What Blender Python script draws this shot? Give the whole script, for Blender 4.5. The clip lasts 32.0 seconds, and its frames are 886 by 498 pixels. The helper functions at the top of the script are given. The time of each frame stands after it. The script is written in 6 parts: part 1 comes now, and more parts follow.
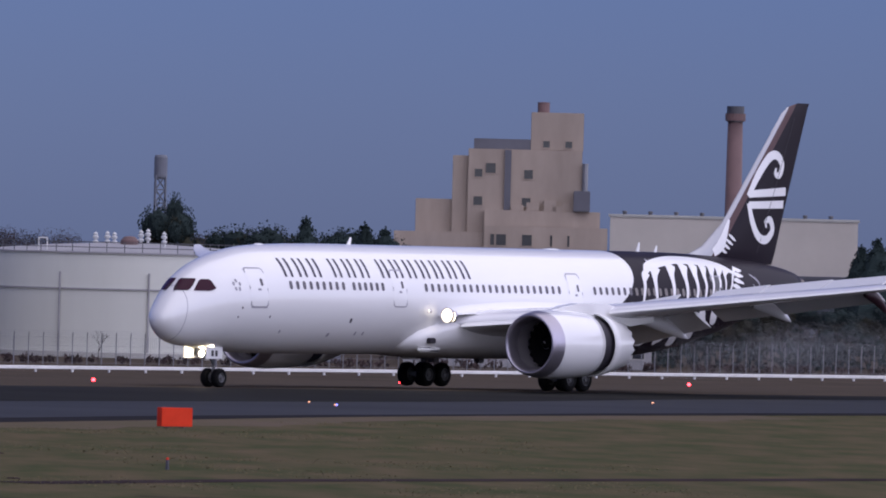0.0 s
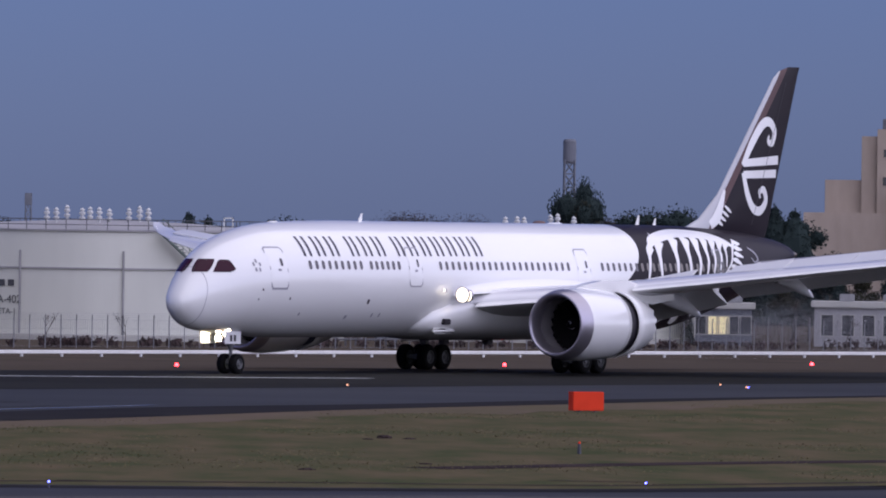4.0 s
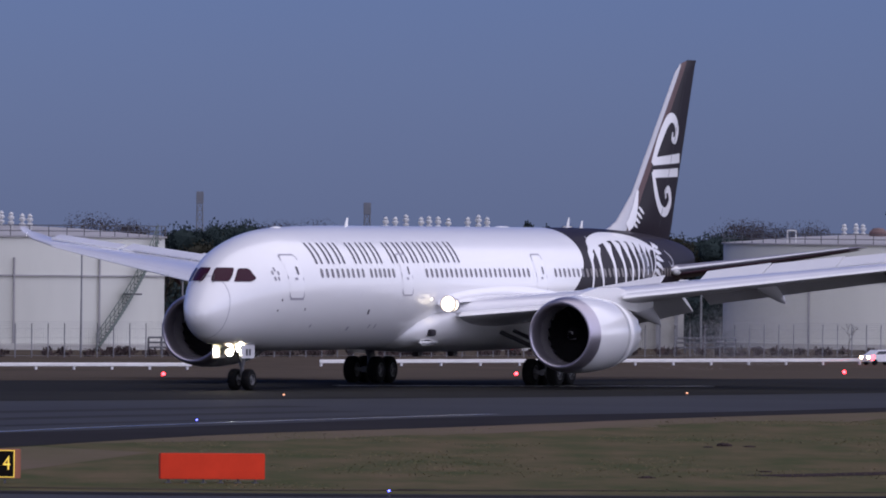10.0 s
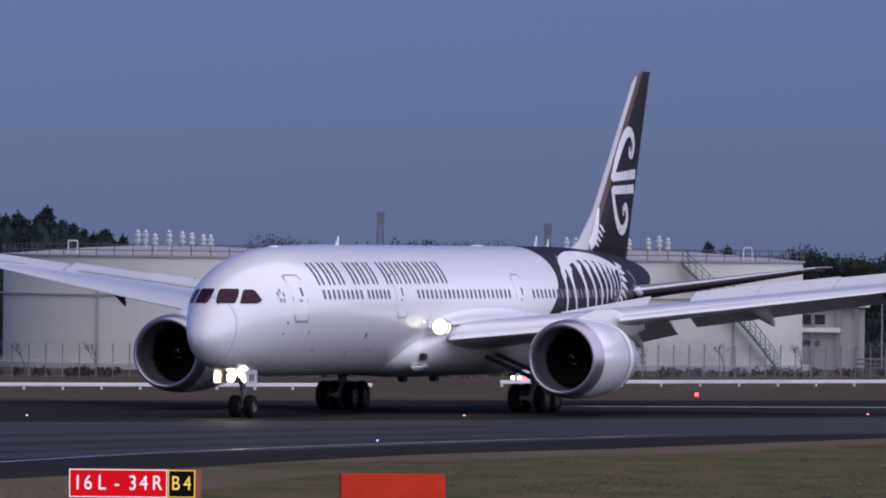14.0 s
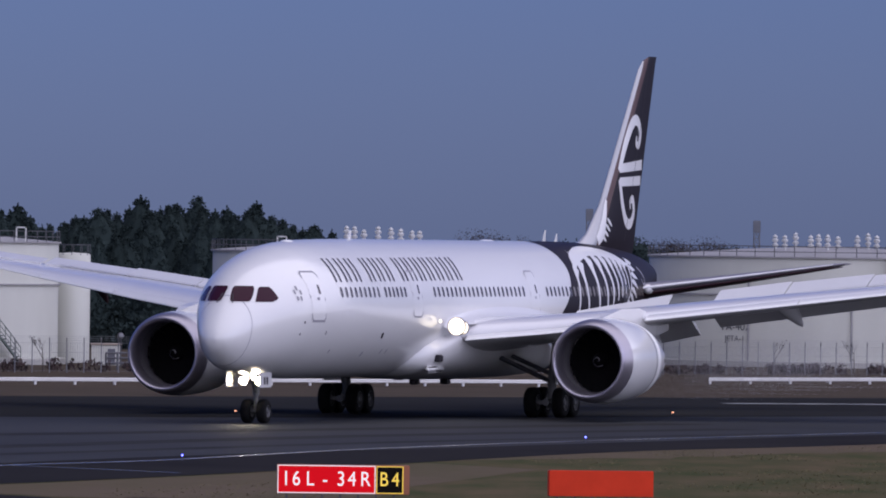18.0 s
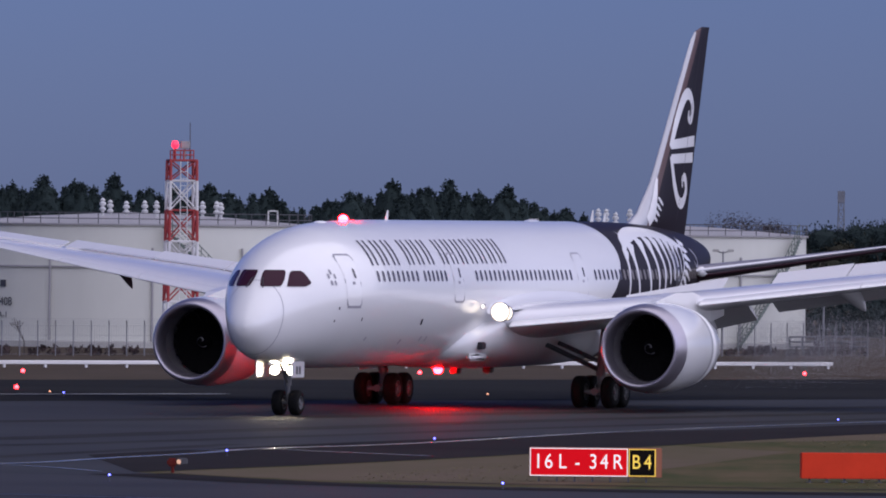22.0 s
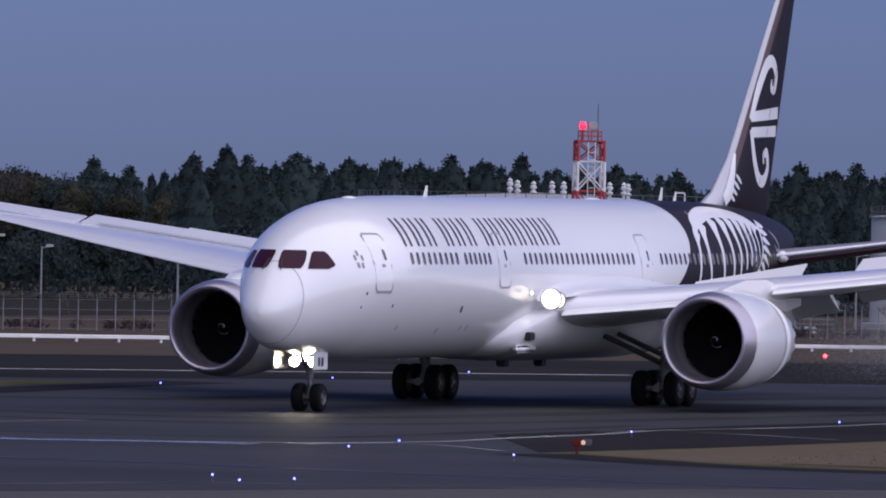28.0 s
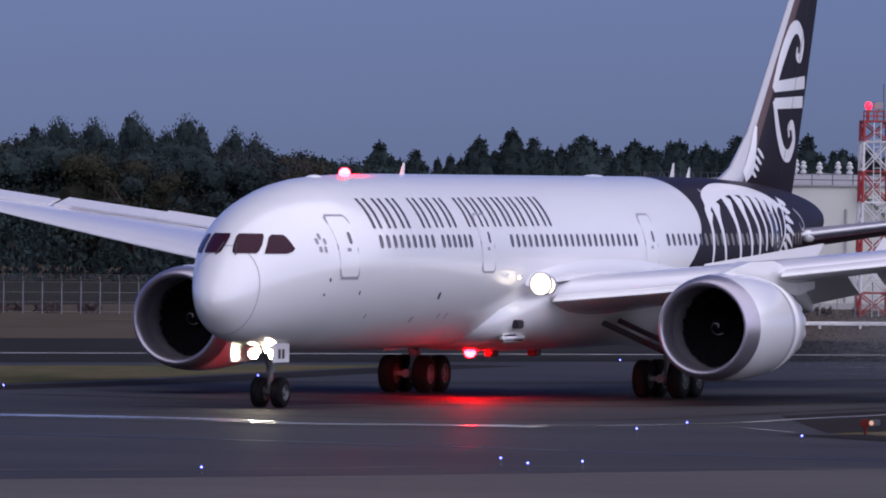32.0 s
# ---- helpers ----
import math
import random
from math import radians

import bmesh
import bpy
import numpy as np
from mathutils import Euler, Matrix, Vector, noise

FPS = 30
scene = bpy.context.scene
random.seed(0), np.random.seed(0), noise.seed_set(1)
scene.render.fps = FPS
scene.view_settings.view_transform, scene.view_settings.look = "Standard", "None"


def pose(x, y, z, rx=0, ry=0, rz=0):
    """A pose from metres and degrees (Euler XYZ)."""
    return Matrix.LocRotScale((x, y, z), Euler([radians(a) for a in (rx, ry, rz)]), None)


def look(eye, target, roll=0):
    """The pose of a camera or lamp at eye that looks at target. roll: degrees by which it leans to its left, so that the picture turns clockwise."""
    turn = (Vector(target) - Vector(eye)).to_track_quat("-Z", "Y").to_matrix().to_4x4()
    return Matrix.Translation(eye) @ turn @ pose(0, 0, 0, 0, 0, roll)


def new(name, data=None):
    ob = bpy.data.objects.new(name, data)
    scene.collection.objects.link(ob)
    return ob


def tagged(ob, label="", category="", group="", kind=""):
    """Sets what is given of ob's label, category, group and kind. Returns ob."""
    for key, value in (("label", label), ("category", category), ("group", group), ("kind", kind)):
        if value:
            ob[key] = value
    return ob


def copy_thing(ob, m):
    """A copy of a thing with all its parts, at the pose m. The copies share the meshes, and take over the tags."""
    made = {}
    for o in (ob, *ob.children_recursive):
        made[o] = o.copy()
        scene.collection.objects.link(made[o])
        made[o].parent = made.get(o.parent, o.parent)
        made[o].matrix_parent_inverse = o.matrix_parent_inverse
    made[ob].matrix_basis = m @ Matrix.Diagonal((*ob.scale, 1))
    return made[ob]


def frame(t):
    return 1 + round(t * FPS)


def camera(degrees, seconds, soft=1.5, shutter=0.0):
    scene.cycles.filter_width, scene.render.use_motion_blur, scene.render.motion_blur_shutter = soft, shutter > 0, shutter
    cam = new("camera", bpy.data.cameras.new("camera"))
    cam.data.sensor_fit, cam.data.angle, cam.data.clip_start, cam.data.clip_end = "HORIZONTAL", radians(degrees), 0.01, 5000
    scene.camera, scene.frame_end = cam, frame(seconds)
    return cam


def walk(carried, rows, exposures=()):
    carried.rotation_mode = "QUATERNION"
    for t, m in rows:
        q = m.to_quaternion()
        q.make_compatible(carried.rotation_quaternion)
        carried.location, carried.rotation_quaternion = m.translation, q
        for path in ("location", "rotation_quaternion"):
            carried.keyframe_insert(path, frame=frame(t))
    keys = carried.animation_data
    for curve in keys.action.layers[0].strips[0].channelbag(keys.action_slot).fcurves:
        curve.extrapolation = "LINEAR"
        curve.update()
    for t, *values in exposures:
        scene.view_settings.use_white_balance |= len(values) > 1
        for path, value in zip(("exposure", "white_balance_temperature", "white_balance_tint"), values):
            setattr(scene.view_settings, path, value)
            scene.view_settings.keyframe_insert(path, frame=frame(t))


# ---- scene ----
# Airliner turning off a runway at dusk, seen from a fixed standpoint through a long lens.
# World: camera at (0, 0, EYE_Z), +y across the runway, metres.

EYE_Z = 8.21
cam = camera(5.13, 32.0, soft=1.9)
# seconds, pan to the left, tilt up, lean to the left (degrees)
CAMERA_ROWS = [
    (0, -5.936, -0.044, 1.47), (0.5, -5.548, -0.127, 1.39), (1, -5.178, -0.169, 1.30), (1.5, -4.866, -0.184, 1.15),
    (2, -4.564, -0.178, 1.08), (2.5, -4.259, -0.177, 1.01), (3, -3.990, -0.191, 1.11), (3.5, -3.762, -0.179, 0.97),
    (5.5, -3.011, -0.217, 0.81), (6, -2.798, -0.199, 0.68), (6.5, -2.588, -0.213, 0.60), (7, -2.416, -0.220, 0.62),
    (7.5, -2.322, -0.204, 0.66), (8, -2.208, -0.206, 0.66), (8.5, -2.035, -0.251, 0.48), (9, -1.827, -0.260, 0.41),
    (9.5, -1.684, -0.220, 0.53), (10, -1.601, -0.164, 0.58), (10.5, -1.503, -0.151, 0.61), (11, -1.351, -0.145, 0.49),
    (11.5, -1.213, -0.160, 0.46), (12, -1.104, -0.119, 0.43), (12.5, -0.992, -0.081, 0.41), (13, -0.843, -0.067, 0.48),
    (13.5, -0.698, -0.059, 0.58), (15.5, -0.137, -0.054, 0.49), (16, -0.000, -0.065, 0.44), (16.5, 0.187, -0.087, 0.51),
    (17, 0.347, -0.110, 0.57), (17.5, 0.498, -0.112, 0.62), (18, 0.656, -0.089, 0.78), (18.5, 0.804, -0.059, 0.90),
    (19, 0.960, 0.001, 1.00), (19.5, 1.145, 0.012, 1.12), (20, 1.342, -0.015, 1.28), (20.5, 1.539, -0.105, 1.04),
    (21, 1.722, -0.189, 0.93), (21.5, 1.924, -0.202, 0.68), (22, 2.113, -0.206, 0.62), (22.5, 2.314, -0.194, 0.66),
    (23, 2.515, -0.204, 0.77), (23.5, 2.703, -0.251, 0.87), (24, 2.888, -0.242, 0.87), (24.5, 3.056, -0.257, 0.77),
    (25, 3.245, -0.258, 0.91), (25.5, 3.473, -0.261, 1.02), (26, 3.706, -0.280, 1.14), (26.5, 3.930, -0.326, 1.14),
    (28.5, 4.643, -0.364, 1.20), (29, 4.835, -0.405, 1.09), (29.5, 5.031, -0.415, 0.96), (30, 5.238, -0.433, 0.77),
    (30.5, 5.444, -0.428, 0.71), (31, 5.665, -0.438, 0.64), (31.5, 5.911, -0.440, 0.62), (32, 6.124, -0.480, 0.75),
]


def aim(pan, tilt, lean):
    p, e = radians(pan), radians(tilt)
    ahead = Vector((-math.sin(p) * math.cos(e), math.cos(p) * math.cos(e), math.sin(e)))
    eye = Vector((0, 0, EYE_Z))
    return look(eye, eye + 100 * ahead, lean)


walk(cam, [(t, aim(p, e, r)) for t, p, e, r in CAMERA_ROWS], exposures=[(0.0, 0.05, 6250.0, 11.0), (5.5, 0.03, 6250.0, 11.0), (12.0, -0.08, 6250.0, 11.0), (20.0, -0.08, 6250.0, 11.0), (26.0, 0.0, 6250.0, 11.0), (32.0, 0.02, 6250.0, 11.0)])

# seconds, x and y of the ground below the nose, heading (degrees from +x, anticlockwise)
TAXI_ROWS = [
    (0, 39.24, 529.74, 227.70), (0.5, 35.72, 525.84, 228.29), (1, 32.38, 521.85, 228.98), (1.5, 29.26, 517.84, 229.70),
    (2, 26.39, 513.98, 230.43), (2.5, 23.79, 510.48, 231.24), (3, 21.40, 507.30, 232.04), (3.5, 19.21, 504.13, 232.88),
    (5.5, 11.96, 491.14, 236.12), (6, 10.41, 488.98, 236.82), (6.5, 8.99, 486.72, 237.63), (7, 7.66, 484.31, 238.57),
    (7.5, 6.43, 481.76, 239.53), (8, 5.27, 479.13, 240.60), (8.5, 4.18, 476.34, 241.68), (9, 3.15, 473.48, 242.76),
    (9.5, 2.14, 470.60, 243.73), (10, 1.12, 467.63, 244.55), (10.5, 0.16, 464.59, 245.48), (11, -0.72, 461.48, 246.36),
    (11.5, -1.76, 458.56, 246.92), (12, -2.79, 455.65, 247.37), (12.5, -3.77, 452.79, 247.94), (13, -4.75, 449.95, 248.46),
    (13.5, -5.78, 447.49, 248.87), (15.5, -9.67, 434.01, 250.56), (16, -10.73, 430.43, 250.74), (16.5, -11.75, 426.77, 250.95),
    (17, -12.70, 423.13, 251.29), (17.5, -13.63, 419.77, 251.67), (18, -14.56, 416.79, 252.05), (18.5, -15.50, 414.06, 252.34),
    (19, -16.51, 411.47, 252.50), (19.5, -17.57, 408.65, 252.59), (20, -18.63, 405.70, 252.63), (20.5, -19.64, 402.52, 252.73),
    (21, -20.64, 399.07, 252.87), (21.5, -21.63, 395.74, 253.09), (22, -22.59, 392.62, 253.28), (22.5, -23.55, 389.69, 253.50),
    (23, -24.50, 386.62, 253.75), (23.5, -25.47, 383.44, 253.93), (24, -26.43, 380.18, 254.10), (24.5, -27.42, 376.79, 254.23),
    (25, -28.42, 373.34, 254.31), (25.5, -29.42, 369.87, 254.37), (26, -30.43, 366.26, 254.42), (26.5, -31.42, 362.60, 254.45),
    (28.5, -35.38, 348.87, 254.63), (29, -36.58, 346.06, 254.64), (29.5, -37.59, 343.01, 254.66), (30, -38.66, 339.64, 254.68),
    (30.5, -39.70, 336.08, 254.73), (31, -40.73, 332.26, 254.76), (31.5, -41.76, 328.50, 254.83), (32, -42.78, 324.72, 254.91),
]

# ---- world and light ----
world = bpy.data.worlds.new("dusk_sky")
scene.world = world
world.use_nodes = True
wn = world.node_tree
wn.nodes.clear()
sky = wn.nodes.new("ShaderNodeTexSky")
sky.sky_type = "NISHITA"
sky.sun_disc = False
SUN_EL, SUN_AZ = 30.0, 122.0
sky.sun_elevation, sky.sun_rotation = radians(SUN_EL), radians(SUN_AZ)
sky.air_density, sky.dust_density, sky.ozone_density = 1.0, 0.3, 1.5
tint = wn.nodes.new("ShaderNodeMix")
tint.data_type, tint.blend_type = "RGBA", "MULTIPLY"
tint.inputs["Factor"].default_value = 1.0
tint.inputs["B"].default_value = (0.295, 0.405, 1.06, 1)
back = wn.nodes.new("ShaderNodeBackground")
back.inputs["Strength"].default_value = 0.0690
wout = wn.nodes.new("ShaderNodeOutputWorld")
wn.links.new(sky.outputs[0], tint.inputs["A"])
wn.links.new(tint.outputs["Result"], back.inputs["Color"])
wn.links.new(back.outputs[0], wout.inputs["Surface"])

sun_data = bpy.data.lights.new("sun", "SUN")
sun_data.energy, sun_data.angle, sun_data.color = 4.1, radians(160), (0.96, 0.895, 0.95)
sun = new("sun", sun_data)
saz, sel = radians(SUN_AZ), radians(SUN_EL)
SUN_DIR = Vector((math.sin(saz) * math.cos(sel), math.cos(saz) * math.cos(sel), math.sin(sel)))
sun.matrix_basis = look(SUN_DIR * 300, (0, 0, 0))


# ---- materials ----
def node(nt, kind, **sets):
    n = nt.nodes.new(kind)
    for k, v in sets.items():
        n.inputs[k.replace("_", " ")].default_value = v
    return n


def material(name, colour, rough=0.6, metal=0.0, vary=0.15, scale=3.0, fine=40.0, bump=0.0, coat=0.0, glow=None, strength=0.0, random_tone=0.0, stretch=None, second=None, sheen=0.5):
    """Principled surface with stains at one scale and grain at another."""
    m = bpy.data.materials.new(name)
    m.use_nodes = True
    nt = m.node_tree
    b = nt.nodes["Principled BSDF"]
    b.inputs["Roughness"].default_value = rough
    b.inputs["Metallic"].default_value = metal
    b.inputs["Specular IOR Level"].default_value = sheen
    b.inputs["Coat Weight"].default_value = coat
    b.inputs["Coat Roughness"].default_value = 0.08
    c = (*colour, 1)
    if glow:
        b.inputs["Base Color"].default_value = c
        b.inputs["Emission Color"].default_value = (*glow, 1)
        b.inputs["Emission Strength"].default_value = strength
        return m
    co = nt.nodes.new("ShaderNodeTexCoord")
    src = co.outputs["Object"]
    if stretch:
        mp = nt.nodes.new("ShaderNodeMapping")
        mp.inputs["Scale"].default_value = stretch
        nt.links.new(src, mp.inputs["Vector"])
        src = mp.outputs["Vector"]
    big = node(nt, "ShaderNodeTexNoise", Scale=1.0 / scale, Detail=5.0, Roughness=0.6)
    small = node(nt, "ShaderNodeTexNoise", Scale=fine, Detail=3.0)
    nt.links.new(src, big.inputs["Vector"])
    nt.links.new(src, small.inputs["Vector"])
    ramp = nt.nodes.new("ShaderNodeValToRGB")
    d = second or tuple(v * (1 - 2.2 * vary) for v in colour)
    ramp.color_ramp.elements[0].position, ramp.color_ramp.elements[1].position = 0.32, 0.68
    ramp.color_ramp.elements[0].color = (*(max(v, 0.0) for v in d), 1)
    ramp.color_ramp.elements[1].color = c
    nt.links.new(big.outputs["Fac"], ramp.inputs["Fac"])
    mix = nt.nodes.new("ShaderNodeMix")
    mix.data_type, mix.blend_type = "RGBA", "MULTIPLY"
    mix.inputs["Factor"].default_value = min(1.0, vary * 2)
    gr = nt.nodes.new("ShaderNodeMapRange")
    gr.inputs["To Min"].default_value, gr.inputs["To Max"].default_value = 0.7, 1.25
    nt.links.new(small.outputs["Fac"], gr.inputs["Value"])
    nt.links.new(ramp.outputs["Color"], mix.inputs["A"])
    nt.links.new(gr.outputs["Result"], mix.inputs["B"])
    out = mix.outputs["Result"]
    if random_tone:
        info = nt.nodes.new("ShaderNodeObjectInfo")
        rr = nt.nodes.new("ShaderNodeMapRange")
        rr.inputs["To Min"].default_value, rr.inputs["To Max"].default_value = 1 - random_tone, 1 + random_tone
        m2 = nt.nodes.new("ShaderNodeMix")
        m2.data_type, m2.blend_type = "RGBA", "MULTIPLY"
        m2.inputs["Factor"].default_value = 1.0
        nt.links.new(info.outputs["Random"], rr.inputs["Value"])
        nt.links.new(out, m2.inputs["A"])
        nt.links.new(rr.outputs["Result"], m2.inputs["B"])
        out = m2.outputs["Result"]
    nt.links.new(out, b.inputs["Base Color"])
    if bump:
        bp = node(nt, "ShaderNodeBump", Strength=bump, Distance=0.03)
        nt.links.new(small.outputs["Fac"], bp.inputs["Height"])
        nt.links.new(bp.outputs["Normal"], b.inputs["Normal"])
    return m


GRASS = material("dry_grass", (0.106, 0.082, 0.047), 0.95, vary=0.16, scale=9.0, fine=0.9, bump=0.03, second=(0.050, 0.058, 0.024), stretch=(3.2, 0.9, 1.0), sheen=0.02)
DRY_GRASS = material("dry_tan_grass", (0.117, 0.089, 0.065), 0.95, vary=0.12, scale=8.0, fine=0.9, bump=0.03, second=(0.094, 0.081, 0.048), stretch=(1.3, 0.4, 1.0), sheen=0.02)
ROUGH_GRASS = material("rough_dark_grass", (0.034, 0.032, 0.026), 0.95, vary=0.2, scale=5.0, fine=1.2, sheen=0.02)
BARE_EARTH = material("bare_dark_earth", (0.052, 0.038, 0.036), 0.95, vary=0.2, scale=3.0, fine=1.5, sheen=0.02)
VERGE = material("brown_verge", (0.0833, 0.0663, 0.0493), 0.95, vary=0.15, scale=7.0, fine=1.5, bump=0.04, sheen=0.02)
BLADES = material("grass_blades", (0.130, 0.122, 0.064), 0.9, vary=0.2, scale=4.0, fine=3.0, second=(0.165, 0.132, 0.080), sheen=0.02)
ASPHALT = material("taxiway_asphalt", (0.043, 0.0435, 0.0445), 0.68, vary=0.15, scale=14.0, fine=2.5, bump=0.015, stretch=(0.5, 1, 1), sheen=0.07)
DARK_ASPHALT = material("rubbered_asphalt", (0.0238, 0.0230, 0.0205), 0.85, vary=0.18, scale=12.0, fine=2.0, bump=0.015, stretch=(0.4, 1, 1), sheen=0.03)
SHOULDER = material("shoulder_asphalt", (0.0204, 0.0179, 0.0161), 0.85, vary=0.2, scale=9.0, fine=2.0, bump=0.02, sheen=0.05)
WHITE_LINE = material("worn_white_marking", (0.62, 0.62, 0.60), 0.7, vary=0.22, scale=2.0, fine=4.0)
YELLOW_LINE = material("worn_yellow_marking", (0.24, 0.20, 0.10), 0.22, vary=0.25, scale=2.0, fine=4.0)
TANK_WHITE = material("tank_paint", (0.60, 0.60, 0.53), 0.55, vary=0.05, scale=7.0, fine=1.2, stretch=(1, 1, 0.25))
TANK_GREY = material("tank_roof_grey", (0.34, 0.33, 0.33), 0.7, vary=0.1, scale=4.0, fine=2.0)
STEEL = material("galvanised_steel", (0.26, 0.26, 0.27), 0.45, 0.6, vary=0.12, scale=1.0, fine=8.0)
STAIR_GREEN = material("dull_green_rail", (0.115, 0.150, 0.125), 0.6, vary=0.12, scale=1.0, fine=8.0)
DARK_STEEL = material("dark_steel", (0.10, 0.10, 0.11), 0.55, 0.4, vary=0.15, scale=1.0, fine=8.0)
VENT_WHITE = material("vent_paint", (0.56, 0.56, 0.55), 0.6, vary=0.08, scale=1.0, fine=4.0)
# marking colour made paler to include the light it reflects
PALE_LINE = material("worn_reflecting_marking", (0.36, 0.35, 0.34), 0.22, vary=0.3, scale=2.5, fine=3.0, sheen=0.35)
BLUE_ASPHALT = material("dark_bluish_asphalt", (0.0450, 0.0432, 0.0414), 0.6, vary=0.14, scale=11.0, fine=2.2, bump=0.015, stretch=(0.5, 1, 1), sheen=0.06)
RUBBER = material("tyre_rubber_streak", (0.034, 0.032, 0.029), 0.7, vary=0.2, scale=5.0, fine=2.0, stretch=(0.4, 1, 1), sheen=0.05)
SEAL = material("smooth_bitumen_joint", (0.045, 0.043, 0.045), 0.32, vary=0.2, scale=2.0, fine=4.0, sheen=0.4)
# paler grey that paints lamp glints onto the asphalt
GLINT_GREY = material("painted_glint_streak", (0.15, 0.14, 0.13), 0.7, vary=0.2, scale=3.0, fine=2.0, sheen=0.1)
BAND = material("brown_grey_asphalt", (0.088, 0.078, 0.071), 0.72, vary=0.14, scale=9.0, fine=2.0, bump=0.015, stretch=(0.4, 1, 1), sheen=0.1)
RAIL_WHITE = material("guard_rail_paint", (0.78, 0.77, 0.74), 0.5, vary=0.07, scale=2.0, fine=3.0)
RED_PAINT = material("tower_red_paint", (0.42, 0.042, 0.040), 0.55, vary=0.12, scale=1.0, fine=5.0)
WHITE_PAINT = material("tower_white_paint", (0.76, 0.75, 0.73), 0.55, vary=0.08, scale=1.0, fine=5.0)
CONCRETE = material("silo_concrete", (0.41, 0.335, 0.27), 0.85, vary=0.12, scale=4.0, fine=1.2, stretch=(1, 1, 0.3))
CONCRETE_DARK = material("silo_shaded_panel", (0.13, 0.13, 0.15), 0.8, vary=0.1, scale=3.0, fine=2.0)
WAREHOUSE = material("warehouse_cladding", (0.52, 0.475, 0.41), 0.7, vary=0.06, scale=6.0, fine=1.0)
GREYWALL = material("grey_blue_wall", (0.16, 0.17, 0.20), 0.75, vary=0.12, scale=3.0, fine=1.0)
CREAM = material("cream_wall", (0.44, 0.43, 0.39), 0.75, vary=0.08, scale=3.0, fine=2.0)
GLASS_DARK = material("dark_window_glass", (0.02, 0.022, 0.028), 0.08, vary=0.05)
WARM_WINDOW = material("lit_window", (0.8, 0.7, 0.4), 0.5, glow=(1.0, 0.82, 0.42), strength=0.5)
GUARD_RED = material("guard_light_red", (0.13, 0.018, 0.014), 0.6, vary=0.1, scale=0.3, fine=8.0, sheen=0.1)
BRICKRED = material("chimney_brown", (0.17, 0.105, 0.10), 0.8, vary=0.12, scale=3.0, fine=2.0)
BARK = material("bark", (0.07, 0.052, 0.04), 0.9, vary=0.2, scale=0.6, fine=6.0)
# needle green lifted and blued, so distance haze is put into the colour
CONIFER = material("hazed_conifer_needles", (0.030, 0.043, 0.042), 0.95, vary=0.12, scale=2.5, fine=2.0, random_tone=0.18, sheen=0.03)
BROADLEAF = material("dull_autumn_leaves", (0.041, 0.035, 0.026), 0.95, vary=0.12, scale=4.0, fine=2.0, random_tone=0.3, sheen=0.03, second=(0.028, 0.031, 0.021))
BARE = material("bare_twigs", (0.085, 0.066, 0.058), 0.9, vary=0.2, scale=2.0, fine=3.0)
TWIGS = material("twig_haze", (0.066, 0.056, 0.060), 0.95, vary=0.15, scale=2.0, fine=3.0, random_tone=0.2, sheen=0.02)
HEDGE = material("winter_hedge", (0.062, 0.036, 0.032), 0.9, vary=0.25, scale=2.0, fine=3.0)
BOARD = material("orange_board", (0.70, 0.052, 0.020), 0.6, vary=0.06, scale=1.0, fine=5.0, sheen=0.08)
SIGN_RED = material("lit_red_sign_face", (0.28, 0.003, 0.006), 0.6, glow=(1.0, 0.006, 0.016), strength=0.5, sheen=0.03)
SIGN_WHITE = material("lit_white_legend", (0.9, 0.88, 0.85), 0.4, glow=(1.0, 0.88, 0.80), strength=0.5)
SIGN_BLACK = material("black_sign_face", (0.010, 0.008, 0.007), 0.7, vary=0.1, sheen=0.04)
SIGN_YELLOW = material("lit_yellow_legend", (0.8, 0.6, 0.08), 0.4, glow=(1.0, 0.62, 0.07), strength=0.6)
SIGN_BODY = material("sign_body_orange", (0.34, 0.12, 0.06), 0.5, vary=0.1)
RED_GLOW = material("red_lamp_glass", (0.6, 0.02, 0.02), 0.3, glow=(1.0, 0.035, 0.045), strength=14.0)
BLUE_GLOW = material("blue_lamp_glass", (0.05, 0.06, 0.6), 0.3, glow=(0.13, 0.14, 1.0), strength=9.0)
AMBER_GLOW = material("amber_lamp_glass", (0.6, 0.3, 0.1), 0.3, glow=(1.0, 0.42, 0.24), strength=1.6)
GUARD_LENS = material("guard_light_lens", (0.6, 0.35, 0.2), 0.3, glow=(1.0, 0.55, 0.38), strength=0.45)
FIXTURE = material("light_fixture_body", (0.05, 0.05, 0.06), 0.5, vary=0.1)
CAR_WHITE = material("car_paint_white", (0.75, 0.75, 0.76), 0.3, coat=0.4, vary=0.03)
TYRE = material("tyre_rubber", (0.008, 0.008, 0.0085), 0.8, vary=0.2, scale=0.5, fine=12.0, sheen=0.1)


# ---- mesh helpers ----
def link(name, bm, mat, parent=None, label="", smooth=False):
    me = bpy.data.meshes.new(name)
    bm.to_mesh(me)
    bm.free()
    for mt in (mat if isinstance(mat, (list, tuple)) else [mat]):
        me.materials.append(mt)
    if smooth:
        for p in me.polygons:
            p.use_smooth = True
    ob = new(name, me)
    if parent:
        ob.parent = parent
    if label:
        ob["label"] = label
    return ob


def part(name, bm, mat, parent, label="", smooth=False):
    return link(name, bm, mat, parent, label, smooth)


def thing(name, label, category, m=None, group="", kind=""):
    ob = new(name)
    if m is not None:
        ob.matrix_basis = m
    return tagged(ob, label, category, group, kind)


